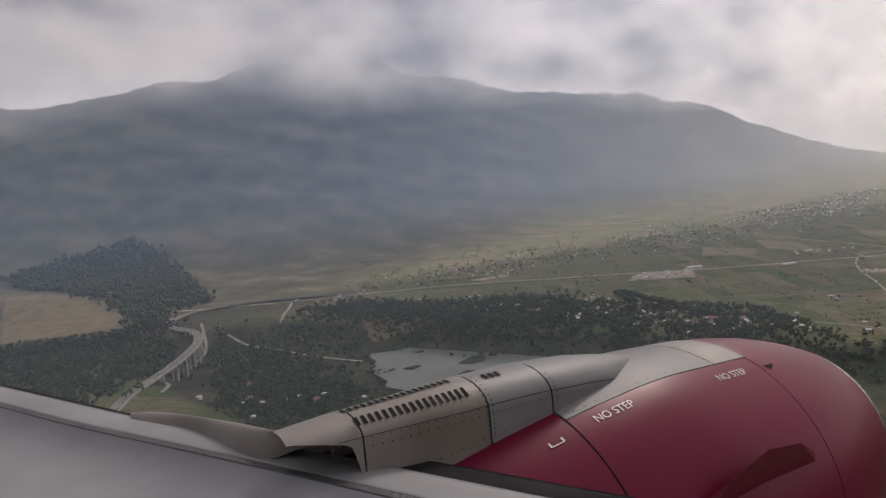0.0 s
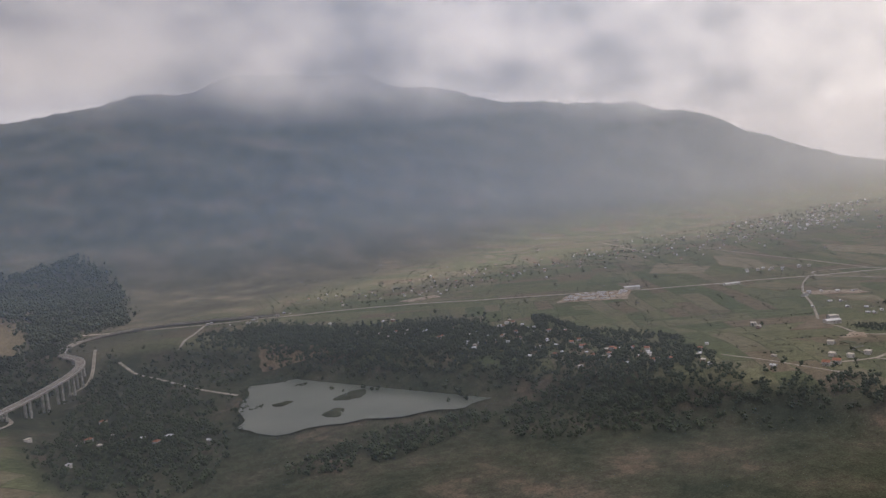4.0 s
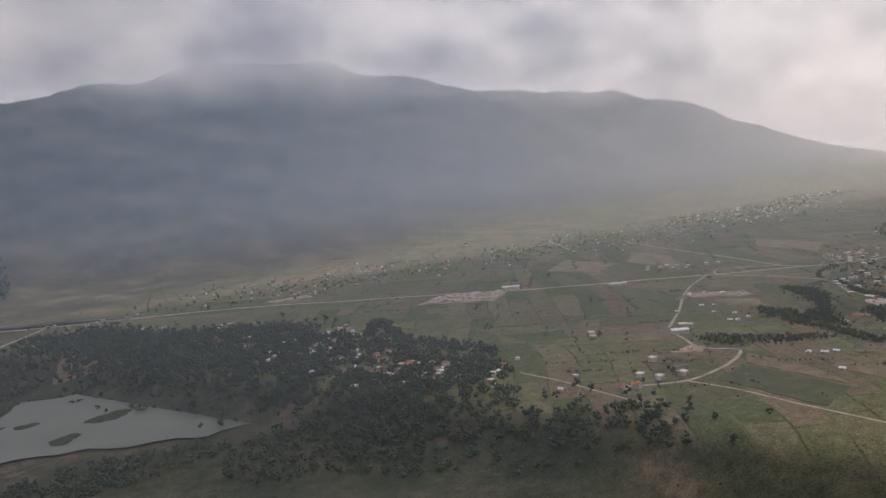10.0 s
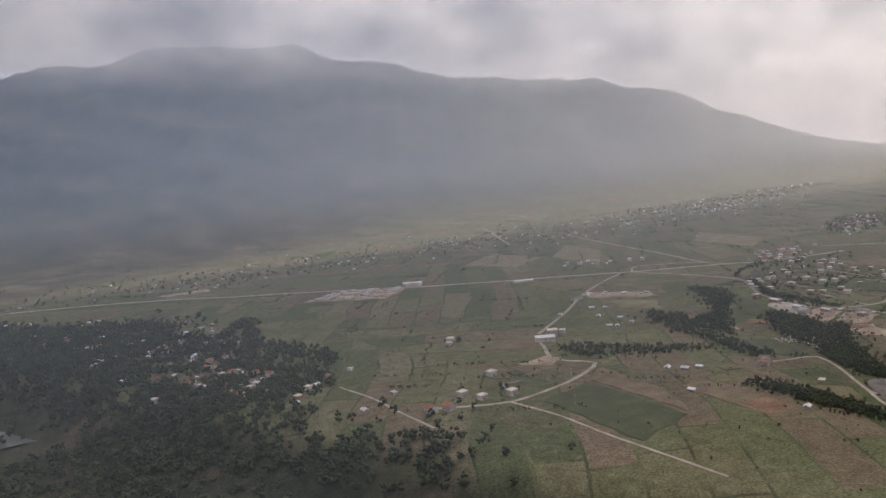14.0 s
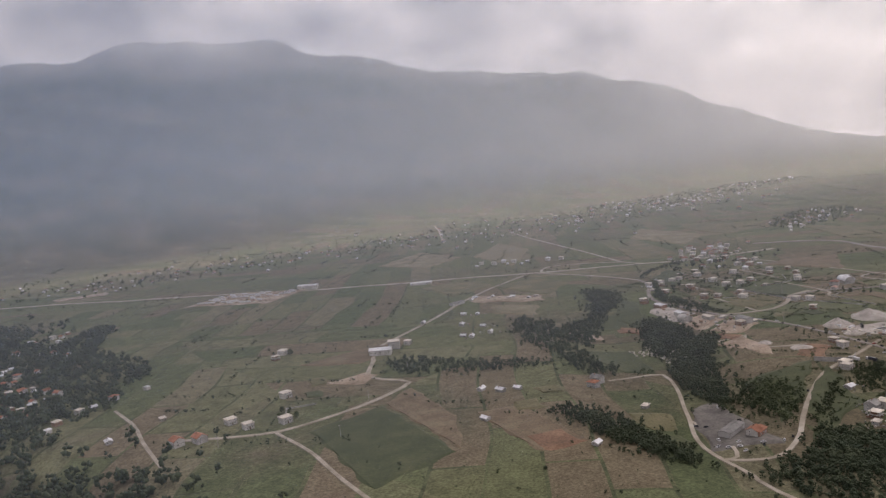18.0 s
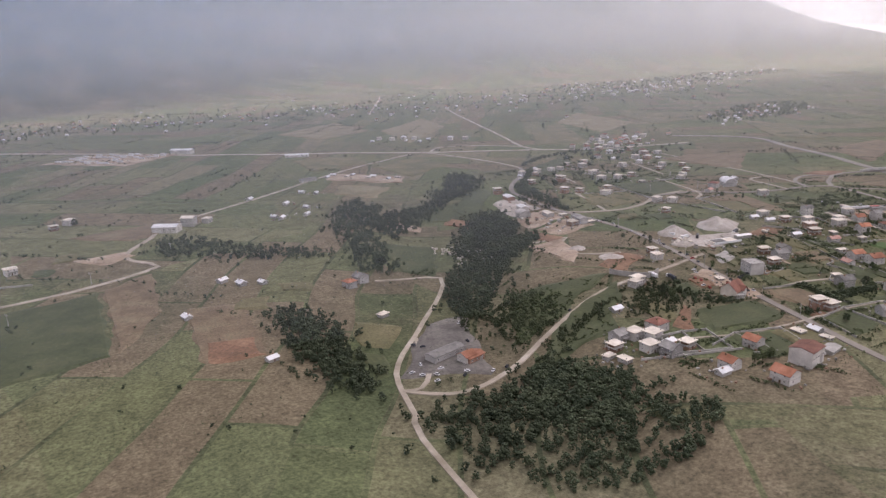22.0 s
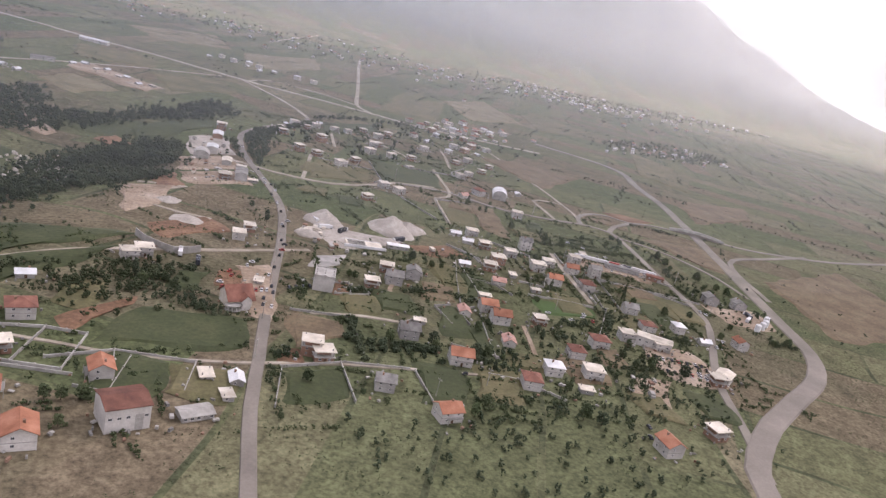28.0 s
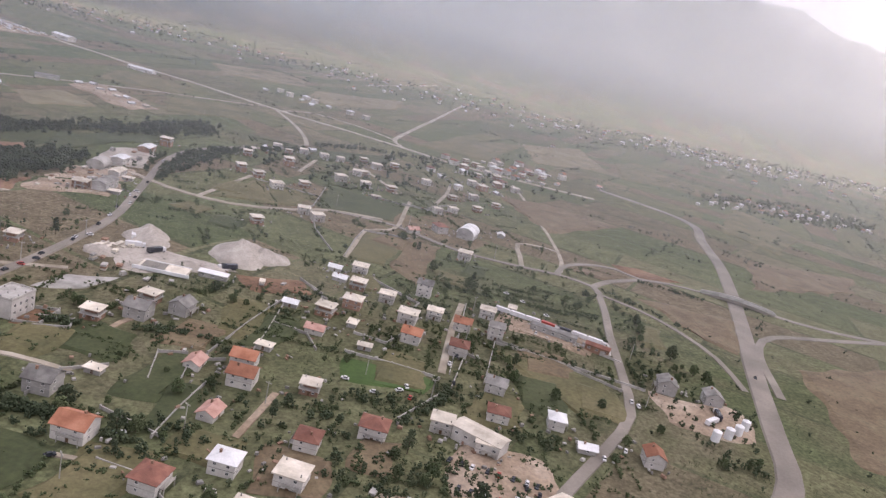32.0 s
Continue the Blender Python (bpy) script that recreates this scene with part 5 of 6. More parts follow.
for x, y in ((867, 177), (869, 174), (857, 158), (859, 155), (861, 149), (863, 153), (879, 146), (872, 150), (884, 170), (890, 186)):
    park(CARS, x, y, rnd.uniform(0, 180))
park(CARS[2], 988, 164, 60)
park(CARS[2], 988, 167, 60)
for k in range(16):
    park(CARS, 1104 + 2.4 * (k % 8) + rnd.uniform(-0.4, 0.4), 118 - 9 * (k // 8) - 0.9 * (k % 8), 62 + rnd.uniform(-6, 6))
for x, y, a in ((1010, 196, 70), (1014, 212, 70), (1017, 226, 82), (1018, 246, 92), (1019, 262, 95), (998, 158, 70), (993, 146, 70), (1002, 172, 70), (1112, 150, 70), (1100, 141, 72), (1098, 144, 20), (1086, 147, 160), (1147, 128, 60), (1160, 152, 70),
                (1215, 178, 60), (1260, 258, 70), (1092, 142, 0), (1116, 165, 70), (1045, 118, 30), (1036, 110, 30), (884, 146, 30), (866, 156, 0), (870, 148, 40), (862, 162, 70), (926, 168, 30), (1150, 215, 140), (1155, 205, 140), (1146, 221, 140)):
    park(CARS, x, y, a)
for k in range(7):
    park(TRUCKS[2] if k == 3 else TRUCKS[:2], 1140 + 4.2 * k, 203 - 2.6 * k, -32 + rnd.uniform(-4, 4))
for x, y, a in ((1036, 210, 40), (1030, 212, 10), (1056, 205, 200), (976, 178, 80), (980, 172, 80), (1180, 146, 30), (1184, 150, 70), (1028, 220, 100)):
    park(TRUCKS[:2], x, y, a)
for i in range(13):
    for j in range(7):
        if rnd.random() < 0.82:
            u, w = (i + 0.5) / 13, (j + 0.5) / 7
            q = (np.array((770, 702)) * (1 - u) + np.array((830, 652)) * u) * (1 - w) + (np.array((812, 730)) * (1 - u) + np.array((880, 690)) * u) * w
            park(CARS[:2] if rnd.random() < 0.5 else TRUCKS[:1], q[0], q[1], -40 + rnd.uniform(-6, 6))


def tank(x, y, r, h):
    n = 14
    top = thing("storage_tank", x, y, hz(x, y) + 0.2, label="upright white storage tank in a yard", category="tank", group="storage tanks")
    ring = [(r * math.cos(2 * math.pi * k / n), r * math.sin(2 * math.pi * k / n)) for k in range(n)]
    v = [(a, b, z) for z in (0, h) for a, b in ring]
    part("shell", (v, [tuple(range(n))[::-1]] + [(k, (k + 1) % n, n + (k + 1) % n, n + k) for k in range(n)]), M["white_sheet"], top)
    v = [(a * 1.03, b * 1.03, h) for a, b in ring] + [(0, 0, h + r * 0.5)]
    part("cone_roof", (v, [(k, (k + 1) % n, n) for k in range(n)]), M["white_sheet"], top)


for x, y in ((1181, 140), (1185, 142), (1176, 138), (1189, 145)):
    tank(x, y, 1.1, 2.6)

scrap = []
for _ in range(110):
    x, y = 938 + rnd.gauss(0, 5), 262 + rnd.gauss(0, 8)
    scrap.append(box((x, y, hz(x, y) + 0.35), (rnd.uniform(0.6, 1.8), rnd.uniform(0.5, 1.0), rnd.uniform(0.5, 0.9)), rnd.uniform(0, 3.1), rnd.uniform(0.6, 1.0)))
tagged(part("scrap_yard_rubble", merge(*scrap), M["slab"]), "pale scrap and rubble tipped in the ravine", "scrap", kind="stuff")

# ---- yards and clutter round the houses ----
yr = random.Random(17)
near = [(x, y) for x, y in OCCUPIED if 880 < x < 1240 and y < 470]
for name, material, share, label in (("pale_yard_clutter", "concrete", 3, "pale stacked boards, tanks and rubbish in the yards"), ("brick_yard_clutter", "brick", 2, "brick stacks and rusty sheets in the yards"), ("dark_yard_clutter", "grey_tile", 3, "grey sheets, woodpiles and sheds in the yards")):
    pieces = []
    for x, y in near:
        for _ in range(share):
            b, r = yr.uniform(0, 6.28), yr.uniform(3.8, 7.5)
            px, py = x + r * math.cos(b), y + r * math.sin(b)
            if all(away(px, py, ln)[0] > wd / 2 + 0.4 for ln, wd in ROADS):
                h = yr.uniform(0.2, 0.8)
                pieces.append(box((px, py, hz(px, py) + 0.3 + h / 2), (yr.uniform(0.3, 1.3), yr.uniform(0.3, 0.8), h * 0.8), yr.uniform(0, 3.1), yr.uniform(0.75, 1.0)))
    tagged(part(name, merge(*pieces), M[material]), label, "clutter", kind="stuff")

# ---- trees and woods ----


def clump(r, rg):
    """One small bunch of leaves."""
    p = np.array([(1, 0, 0), (-1, 0, 0), (0, 1, 0), (0, -1, 0), (0, 0, 1), (0, 0, -0.7)], float)
    p *= r * np.array([rg.uniform(0.7, 1.3) for _ in range(6)])[:, None]
    a = rg.uniform(0, 6.3)
    rot = np.array(Euler((rg.uniform(-0.5, 0.5), rg.uniform(-0.5, 0.5), a)).to_matrix())
    return p @ rot.T, [(0, 2, 4), (2, 1, 4), (1, 3, 4), (3, 0, 4), (2, 0, 5), (1, 2, 5), (3, 1, 5), (0, 3, 5)]


def crown(seed, h, r, n, size, low=0.28):
    rg = random.Random(seed)
    v, f = [], []
    for _ in range(n):
        u = rg.uniform(low, 1.0)
        reach = r * math.sqrt(max(0.05, 1 - ((u - 0.55) / 0.5) ** 2)) * rg.uniform(0.35, 1.08)
        a = rg.uniform(0, 6.3)
        cv, cf = clump(size * rg.uniform(0.6, 1.25), rg)
        cv = cv + np.array((reach * math.cos(a), reach * math.sin(a), u * h))
        f += [tuple(k + len(v) for k in q) for q in cf]
        v += cv.tolist()
    return v, f


def trunk(h, r, limbs, seed):
    rg = random.Random(seed)
    pieces = []

    def limb(a, b, r0, r1):
        a, b = Vector(a), Vector(b)
        q = (b - a).to_track_quat("Z", "Y").to_matrix()
        v = [tuple(c + q @ Vector((rr * math.cos(2 * math.pi * k / 5), rr * math.sin(2 * math.pi * k / 5), 0))) for c, rr in ((a, r0), (b, r1)) for k in range(5)]
        pieces.append((v, [(k, (k + 1) % 5, 5 + (k + 1) % 5, 5 + k) for k in range(5)]))
    limb((0, 0, -0.5), (0.05, 0, h * 0.65), r, r * 0.45)
    for k in range(limbs):
        a, z = 6.28 * k / limbs + rg.uniform(-0.4, 0.4), h * rg.uniform(0.3, 0.55)
        limb((0, 0, z), (h * 0.22 * math.cos(a), h * 0.22 * math.sin(a), z + h * 0.25), r * 0.4, r * 0.12)
    return merge(*pieces)


TREES = []
for k, (h, r, n, size, leafy, label) in enumerate(((4.2, 1.6, 95, 0.42, "leaf", "round green garden tree"), (5.6, 2.0, 120, 0.48, "leaf", "spreading broad-leaved garden tree"), (3.0, 1.2, 70, 0.36, "leaf", "small bushy fruit tree"),
                                                   (6.4, 1.1, 95, 0.40, "dark_leaf", "tall narrow dark tree"), (5.0, 1.9, 110, 0.46, "dark_leaf", "dense dark green tree"))):
    t = thing("tree", 0, 0, -900, label=label, category="tree", group="garden trees")
    part("trunk", trunk(h, 0.14, 5, k), M["bark"], t)
    part("crown", crown(40 + k, h, r, n, size), M[leafy], t)
    TREES.append(t)


def plant(k, x, y, scale):
    m = pose(x, y, hz(x, y), 0, 0, rnd.uniform(0, 360)) @ Matrix.Scale(scale * 0.8, 4)
    if TREES[k].location.z < -800:
        TREES[k].matrix_world = m
    else:
        copy_thing(TREES[k], m).matrix_basis = m


for x, y, n, sx, sy in ((1188, 178, 16, 7, 18), (1186, 202, 8, 4, 12), (1170, 215, 8, 8, 8), (1120, 255, 14, 16, 22), (1046, 118, 12, 14, 6), (1058, 135, 14, 12, 12), (1032, 126, 10, 12, 6), (1090, 160, 10, 12, 12), (1100, 112, 12, 14, 10),
                        (1075, 128, 14, 10, 10), (1130, 160, 8, 10, 8), (1150, 140, 8, 10, 10), (966, 158, 10, 10, 6), (950, 105, 10, 14, 10), (984, 96, 8, 8, 10), (1008, 222, 6, 4, 20), (1024, 175, 6, 12, 6), (1060, 184, 8, 10, 10),
                        (1140, 225, 10, 14, 10), (1090, 235, 6, 10, 8), (1065, 95, 10, 14, 10), (740, 310, 6, 14, 10), (770, 424, 10, 8, 6), (1180, 128, 10, 8, 8), (1030, 92, 8, 14, 8)):
    for _ in range((n + 1) // 2):
        px, py = x + rnd.gauss(0, sx * 0.6), y + rnd.gauss(0, sy * 0.6)
        if min((px - a) ** 2 + (py - b) ** 2 for a, b in OCCUPIED) > 30 and all(away(px, py, line)[0] > width / 2 + 1.4 for line, width in ROADS):
            plant(rnd.choice((0, 0, 1, 2, 2, 4, 3)), px, py, rnd.uniform(0.6, 1.1))


def fast_mesh(name, verts, tris):
    me = bpy.data.meshes.new(name)
    me.vertices.add(len(verts))
    me.vertices.foreach_set("co", np.ascontiguousarray(verts, np.float32).ravel())
    me.loops.add(tris.size)
    me.loops.foreach_set("vertex_index", np.ascontiguousarray(tris, np.int32).ravel())
    me.polygons.add(len(tris))
    me.polygons.foreach_set("loop_start", np.arange(0, tris.size, 3, dtype=np.int32))
    me.update(calc_edges=True)
    return me


def wood_tree(seed, n=18, size=0.70):
    v, f = crown(seed, 4.4, 1.6, n, size, 0.18)
    tv = [(0.12 * math.cos(a), 0.12 * math.sin(a), z) for z in (-0.5, 2.4) for a in (0, 2.1, 4.2)]
    b = len(v)
    f += [(b, b + 1, b + 4), (b, b + 4, b + 3), (b + 1, b + 2, b + 5), (b + 1, b + 5, b + 4), (b + 2, b, b + 3), (b + 2, b + 3, b + 5)]
    return np.array(v + tv, float), np.array(f)


KIND = [wood_tree(90 + k) for k in range(6)]
SHRUB = [wood_tree(120 + k, 5, 0.95) for k in range(4)]
FAR_TREE = [wood_tree(180 + k, 7, 1.05) for k in range(5)]
nr = np.random.RandomState(5)


OPEN_FIELDS = ((1095, 151, 13, 9), (1144, 157, 14, 13), (969, 131, 17, 10), (1003, 133, 9, 8), (997, 107, 9, 8), (1107, 306, 16, 16), (1119, 245, 7, 20), (1105, 250, 8, 18))


def off_roads(pts, gap=0.8):
    """Only the places that lie beside the roads and houses."""
    pts = np.asarray(pts, float)
    keep = np.ones(len(pts), bool)
    for line, width in ROADS:
        lo, hi = np.min(line, 0) - 12, np.max(line, 0) + 12
        near = keep & ((pts > lo) & (pts < hi)).all(1)
        if near.any():
            keep[near] = away(pts[near, 0], pts[near, 1], line)[0] > width / 2 + gap
    for x, y, rx, ry in OPEN_FIELDS:
        keep &= ((pts[:, 0] - x) / rx) ** 2 + ((pts[:, 1] - y) / ry) ** 2 > nr.uniform(0.75, 1.1, len(pts))
    for x, y in OCCUPIED:
        keep &= (np.abs(pts[:, 0] - x) > 4.2) | (np.abs(pts[:, 1] - y) > 4.2)
    return pts[keep]


def wood(name, pts, label, scale=(0.7, 1.2), kinds=KIND, leafy="dark_leaf", flat=1.0):
    """Many trees or bushes of one growth as one mesh."""
    vs, fs, base = [], [], 0
    pts = off_roads(pts)
    z = ground_z(pts[:, 0], pts[:, 1])
    for (x, y), g in zip(pts, z):
        v, f = kinds[nr.randint(len(kinds))]
        a, s = nr.uniform(0, 6.28), nr.uniform(*scale) * 0.72
        c, q = math.cos(a) * s, math.sin(a) * s
        vs.append(np.stack([x + v[:, 0] * c - v[:, 1] * q, y + v[:, 0] * q + v[:, 1] * c, g + v[:, 2] * s * flat], -1))
        fs.append(f + base)
        base += len(v)
    ob = part(name, fast_mesh(name, np.concatenate(vs), np.concatenate(fs)), M[leafy])
    return tagged(ob, label, "woodland" if "wood" in name else "bushes", kind="stuff")


def band(line, n, width):
    n = int(n * 1.7)
    p = spline(line, 3)
    k = nr.randint(0, len(p), n)
    return p[k] + nr.normal(0, width * 0.45, (n, 2))


def area(cx, cy, rx, ry, n, turn=0):
    n = int(n * 1.7)
    q = nr.uniform(-1, 1, (n * 2, 2))
    q = q[(q ** 2).sum(1) < 1][:n] * (rx, ry)
    c, s = math.cos(radians(turn)), math.sin(radians(turn))
    return np.stack([cx + q[:, 0] * c - q[:, 1] * s, cy + q[:, 0] * s + q[:, 1] * c], -1)


def inside(poly, n, ragged=2.2):
    """Places inside an outline, with a ragged edge."""
    poly = np.array(poly, float)
    p = np.stack([nr.uniform(*(poly[:, k].min(), poly[:, k].max()), n * 5) for k in (0, 1)], -1)
    keep = np.zeros(len(p), bool)
    for a, b in zip(poly, np.roll(poly, -1, 0)):
        keep ^= ((a[1] > p[:, 1]) != (b[1] > p[:, 1])) & (p[:, 0] < (b[0] - a[0]) * (p[:, 1] - a[1]) / (b[1] - a[1] + 1e-9) + a[0])
    return p[keep][:n] + nr.normal(0, ragged, (min(n, int(keep.sum())), 2)) * nr.choice((0.4, 1.0, 3.2), (min(n, int(keep.sum())), 1))


wood("ravine_wood", inside([(931, 260), (952, 291), (981, 321), (993, 318), (985, 288), (974, 273), (957, 268), (935, 250)], 800, 1.4), "dense dark green wood on the ravine slope", (0.55, 1.0))
wood("ravine_wood", inside([(927, 244), (959, 267), (982, 269), (978, 256), (958, 245), (937, 228), (923, 211), (902, 188), (890, 183), (896, 204), (908, 227)], 900, 1.6), "dark wood on the lower ravine bank", (0.5, 0.95))
wood("ravine_wood", inside([(913, 370), (934, 392), (936, 356), (912, 312), (907, 290), (903, 260), (892, 250), (884, 260), (892, 298), (897, 332)], 620, 1.6), "narrow dark wood along the little side valley", (0.5, 0.95))
wood("ravine_wood", np.concatenate([inside([(834, 224), (842, 226), (848, 204), (847, 178), (842, 152), (834, 156), (829, 188)], 520, 1.6), inside([(846, 128), (861, 134), (885, 134), (898, 139), (880, 110), (850, 100)], 420)]), "dark thicket between the fields", (0.5, 0.95))
wood("slope_bushes", inside([(895, 156), (909, 178), (924, 204), (935, 192), (926, 171), (910, 162)], 420, 1.2), "green bushes on the slope above the gravel track", (0.3, 0.6), SHRUB, "leaf")
wood("hill_wood", inside([(916, 330), (939, 348), (967, 354), (996, 387), (1026, 433), (1033, 419), (1030, 395), (998, 363), (967, 345), (941, 322), (920, 302)], 1000, 1.6), "belt of dark trees below the junction", (0.5, 0.95))
wood("field_wood", inside([(815, 360), (830, 354), (846, 325), (868, 306), (880, 284), (846, 298), (825, 312), (809, 328)], 420, 1.6), "line of dark trees under the factory", (0.4, 0.8))
wood("road_wood", np.concatenate([inside([(1044, 382), (1041, 350), (1030, 311), (1022, 288), (1017, 298), (1018, 329), (1030, 356)], 340, 1.4), band([(1042, 362), (1056, 380), (1070, 396), (1084, 412)], 110, 3.0), band([(1088, 430), (1120, 450), (1170, 462)], 50, 4)]), "dark trees beside the main street", (0.5, 0.9))
wood("slope_wood", np.concatenate([inside([(872, 110), (876, 121), (886, 139), (898, 138), (907, 121), (906, 108), (892, 101)], 700, 1.6), area(884, 92, 30, 14, 200)]), "dark thicket below the gravel track", (0.45, 0.9))
wood("slope_wood", np.concatenate([inside([(898, 185), (926, 197), (924, 169), (902, 151), (895, 152)], 340), band([(905, 150), (925, 158), (948, 166)], 30, 3), band([(890, 140), (912, 150), (935, 160)], 24, 2.5), inside([(938, 150), (958, 168), (972, 170), (966, 152), (950, 144)], 220)]), "bushy green slope above the gravel track", leafy="leaf", scale=(0.3, 0.75))
wood("bank_wood", np.concatenate([inside([(380, 960), (462, 920), (500, 830), (596, 767), (640, 700), (600, 600), (585, 520), (600, 440), (600, 361), (690, 250), (660, 240), (563, 400), (530, 520), (463, 660), (420, 760)], 3600, 7), band([(655, 600), (690, 655), (680, 600), (640, 480)], 160, 6)]), "broad dark wood on the valley edge", (1.1, 2.1), FAR_TREE)
wood("valley_wood", np.concatenate([area(235, 600, 70, 110, 260), inside([(274, 982), (286, 914), (314, 750), (329, 695), (291, 596), (248, 554), (198, 590), (195, 713), (225, 845)], 900, 6), inside([(441, 992), (500, 894), (512, 772), (496, 637), (508, 576), (479, 616), (455, 736), (407, 818)], 500, 6), area(340, 850, 70, 90, 160), area(560, 420, 90, 60, 260), area(400, 470, 90, 28, 160), area(590, 380, 60, 60, 160)]), "scattered dark trees on the valley bottom", (1.0, 2.0), FAR_TREE)
wood("reed_bushes", np.concatenate([band([(318, 600), (352, 690), (372, 728), (440, 712), (470, 735), (510, 700), (530, 620), (545, 560)], 260, 5), area(430, 612, 12, 10, 30), area(395, 575, 9, 8, 24), area(468, 690, 11, 9, 30), area(410, 690, 9, 4, 16), area(350, 650, 10, 5, 14)]), "dark reeds and scrub along the lake shore", (0.4, 1.0), SHRUB)
wood("hill_wood", inside([(57, 1657), (238, 1723), (332, 1731), (373, 1510), (324, 1165), (250, 1120), (192, 1090), (190, 1250), (120, 1480)], 2200, 3), "dark wooded hill above the viaduct", (1.6, 3.4), FAR_TREE)
wood("hill_wood", inside([(31, 1104), (167, 1041), (194, 1090), (245, 1111), (205, 929), (160, 815), (92, 698), (30, 720), (10, 900)], 1900, 5), "dark wood on the slope beside the viaduct", (1.1, 2.3), FAR_TREE)


def plot_edges(cx, cy, rx, ry, n, lean=-18):
    """Bushes along the straight edges of garden plots."""
    res = []
    for _ in range(n):
        x, y = cx + nr.uniform(-rx, rx), cy + nr.uniform(-ry, ry)
        a = radians(lean + 90 * nr.randint(2) + nr.normal(0, 4))
        length = nr.uniform(4, 16)
        k = int(length * nr.uniform(1.2, 2.6))
        u = nr.uniform(-0.5, 0.5, k) * length
        res.append(np.stack([x + u * math.cos(a) + nr.normal(0, 0.35, k), y + u * math.sin(a) + nr.normal(0, 0.35, k)], -1))
    return np.concatenate(res)


def thicket(spots, n, spread):
    """Close growth round a few spots."""
    return np.concatenate([np.array(q) + nr.normal(0, spread, (n, 2)) for q in spots])


def tufts(x0, x1, y0, y1, n):
    """Weeds and rough grass that keep together in drifts."""
    p = np.stack([nr.uniform(x0, x1, n * 4), nr.uniform(y0, y1, n * 4)], -1)
    w = waves(p[:, 0] * 14, p[:, 1] * 14) + 0.8 * waves(p[:, 1] * 37, p[:, 0] * 41) + nr.normal(0, 0.5, len(p))
    return p[np.argsort(-w)[:n]]


wood("garden_bushes", np.concatenate([plot_edges(1075, 140, 70, 55, 300), plot_edges(1125, 190, 44, 40, 140), plot_edges(960, 118, 44, 30, 90, 5), plot_edges(1110, 360, 70, 60, 160, 12), plot_edges(1150, 240, 50, 50, 90), plot_edges(950, 200, 60, 60, 60, 30), plot_edges(1060, 270, 50, 50, 70, 12)]), "bushes along the edges of the garden plots", (0.16, 0.42), SHRUB, "leaf")
wood("garden_thicket_wood", np.concatenate([thicket([(1090, 140), (1095, 138), (1101, 137), (1108, 146), (1051, 122), (1053, 118), (1049, 114), (1030, 121), (1033, 117), (1061, 125), (1056, 118), (1044, 117), (1067, 134), (1084, 138)], 7, 1.8),
                                            thicket([(1189, 212), (1179, 191), (1178, 184), (1170, 166), (1176, 172), (1110, 145), (1117, 144), (1122, 129), (1127, 127), (1191, 152), (1195, 150), (1174, 128), (1178, 124), (1181, 233), (1186, 228)], 9, 1.9),
                                            thicket([(974, 146), (976, 144), (979, 143), (982, 143), (976, 152), (973, 158), (977, 167), (968, 150), (964, 155), (970, 162)], 12, 2.0), thicket([(989, 117), (992, 119), (986, 112), (984, 108)], 12, 1.4),
                                            thicket([(1088, 100), (1096, 112), (1082, 112), (1070, 88), (1055, 92), (1110, 92), (1030, 84), (1000, 84)], 10, 3.0), band([(1011, 129), (1016, 126), (1023, 125), (1028, 124), (1033, 122)], 70, 1.6), band([(1012, 130), (1015, 136), (1017, 142)], 24, 1.0)]),
     "dark close-grown garden trees between the houses", (0.3, 0.65))
TUFT = [wood_tree(150 + k, 3) for k in range(4)]
wood("weed_bushes", np.concatenate([tufts(930, 1210, 60, 300, 9000), tufts(700, 930, 120, 330, 4500), tufts(1040, 1240, 280, 460, 2500)]), "rough grass and weeds in drifts over waste ground", (0.10, 0.30), TUFT, "leaf", 0.7)
wood("orchard_wood", np.concatenate([area(1072, 112, 40, 14, 60), area(1100, 104, 30, 12, 50), area(1178, 160, 10, 40, 50), area(1060, 80, 60, 20, 130)]), "dense small trees between the houses", (0.3, 0.6), KIND, "dark_leaf")
wood("hedge_bushes", np.concatenate([band([(1012, 122), (1034, 122), (1046, 116)], 60, 1.2), band([(1015, 141), (1012, 118)], 30, 1.0), band([(1062, 152), (1078, 190)], 40, 1.2), band([(1112, 148), (1096, 130), (1078, 130)], 60, 1.4),
                                     band([(1168, 162), (1130, 180), (1112, 205)], 50, 1.6), band([(1022, 158), (1050, 160), (1060, 154)], 60, 1.6), band([(1210, 212), (1190, 240)], 30, 2), band([(1212, 262), (1240, 250)], 30, 2)]), "dark hedges between plots", (0.35, 0.6), SHRUB, "dark_leaf")
wood("village_trees_wood", np.concatenate([area(610, 590, 170, 50, 900, 118), area(640, 430, 50, 36, 220, 118), area(1100, 375, 45, 40, 26), area(1190, 428, 70, 30, 30)]), "trees among the village houses", (0.8, 1.5), FAR_TREE)
wood("far_village_wood", np.concatenate([area(1003, 1030, 170, 130, 50, -12), area(1190, 980, 150, 140, 50, -20), area(1390, 980, 190, 190, 60), area(660, 1045, 160, 120, 70, -40), area(850, 1035, 150, 130, 50, -25), area(1520, 560, 120, 44, 200, 20),
                                         area(1750, 1030, 230, 90, 200), area(2080, 1100, 220, 80, 120)]), "trees among far village houses", (0.7, 1.3), FAR_TREE, "leaf")
hedges = []
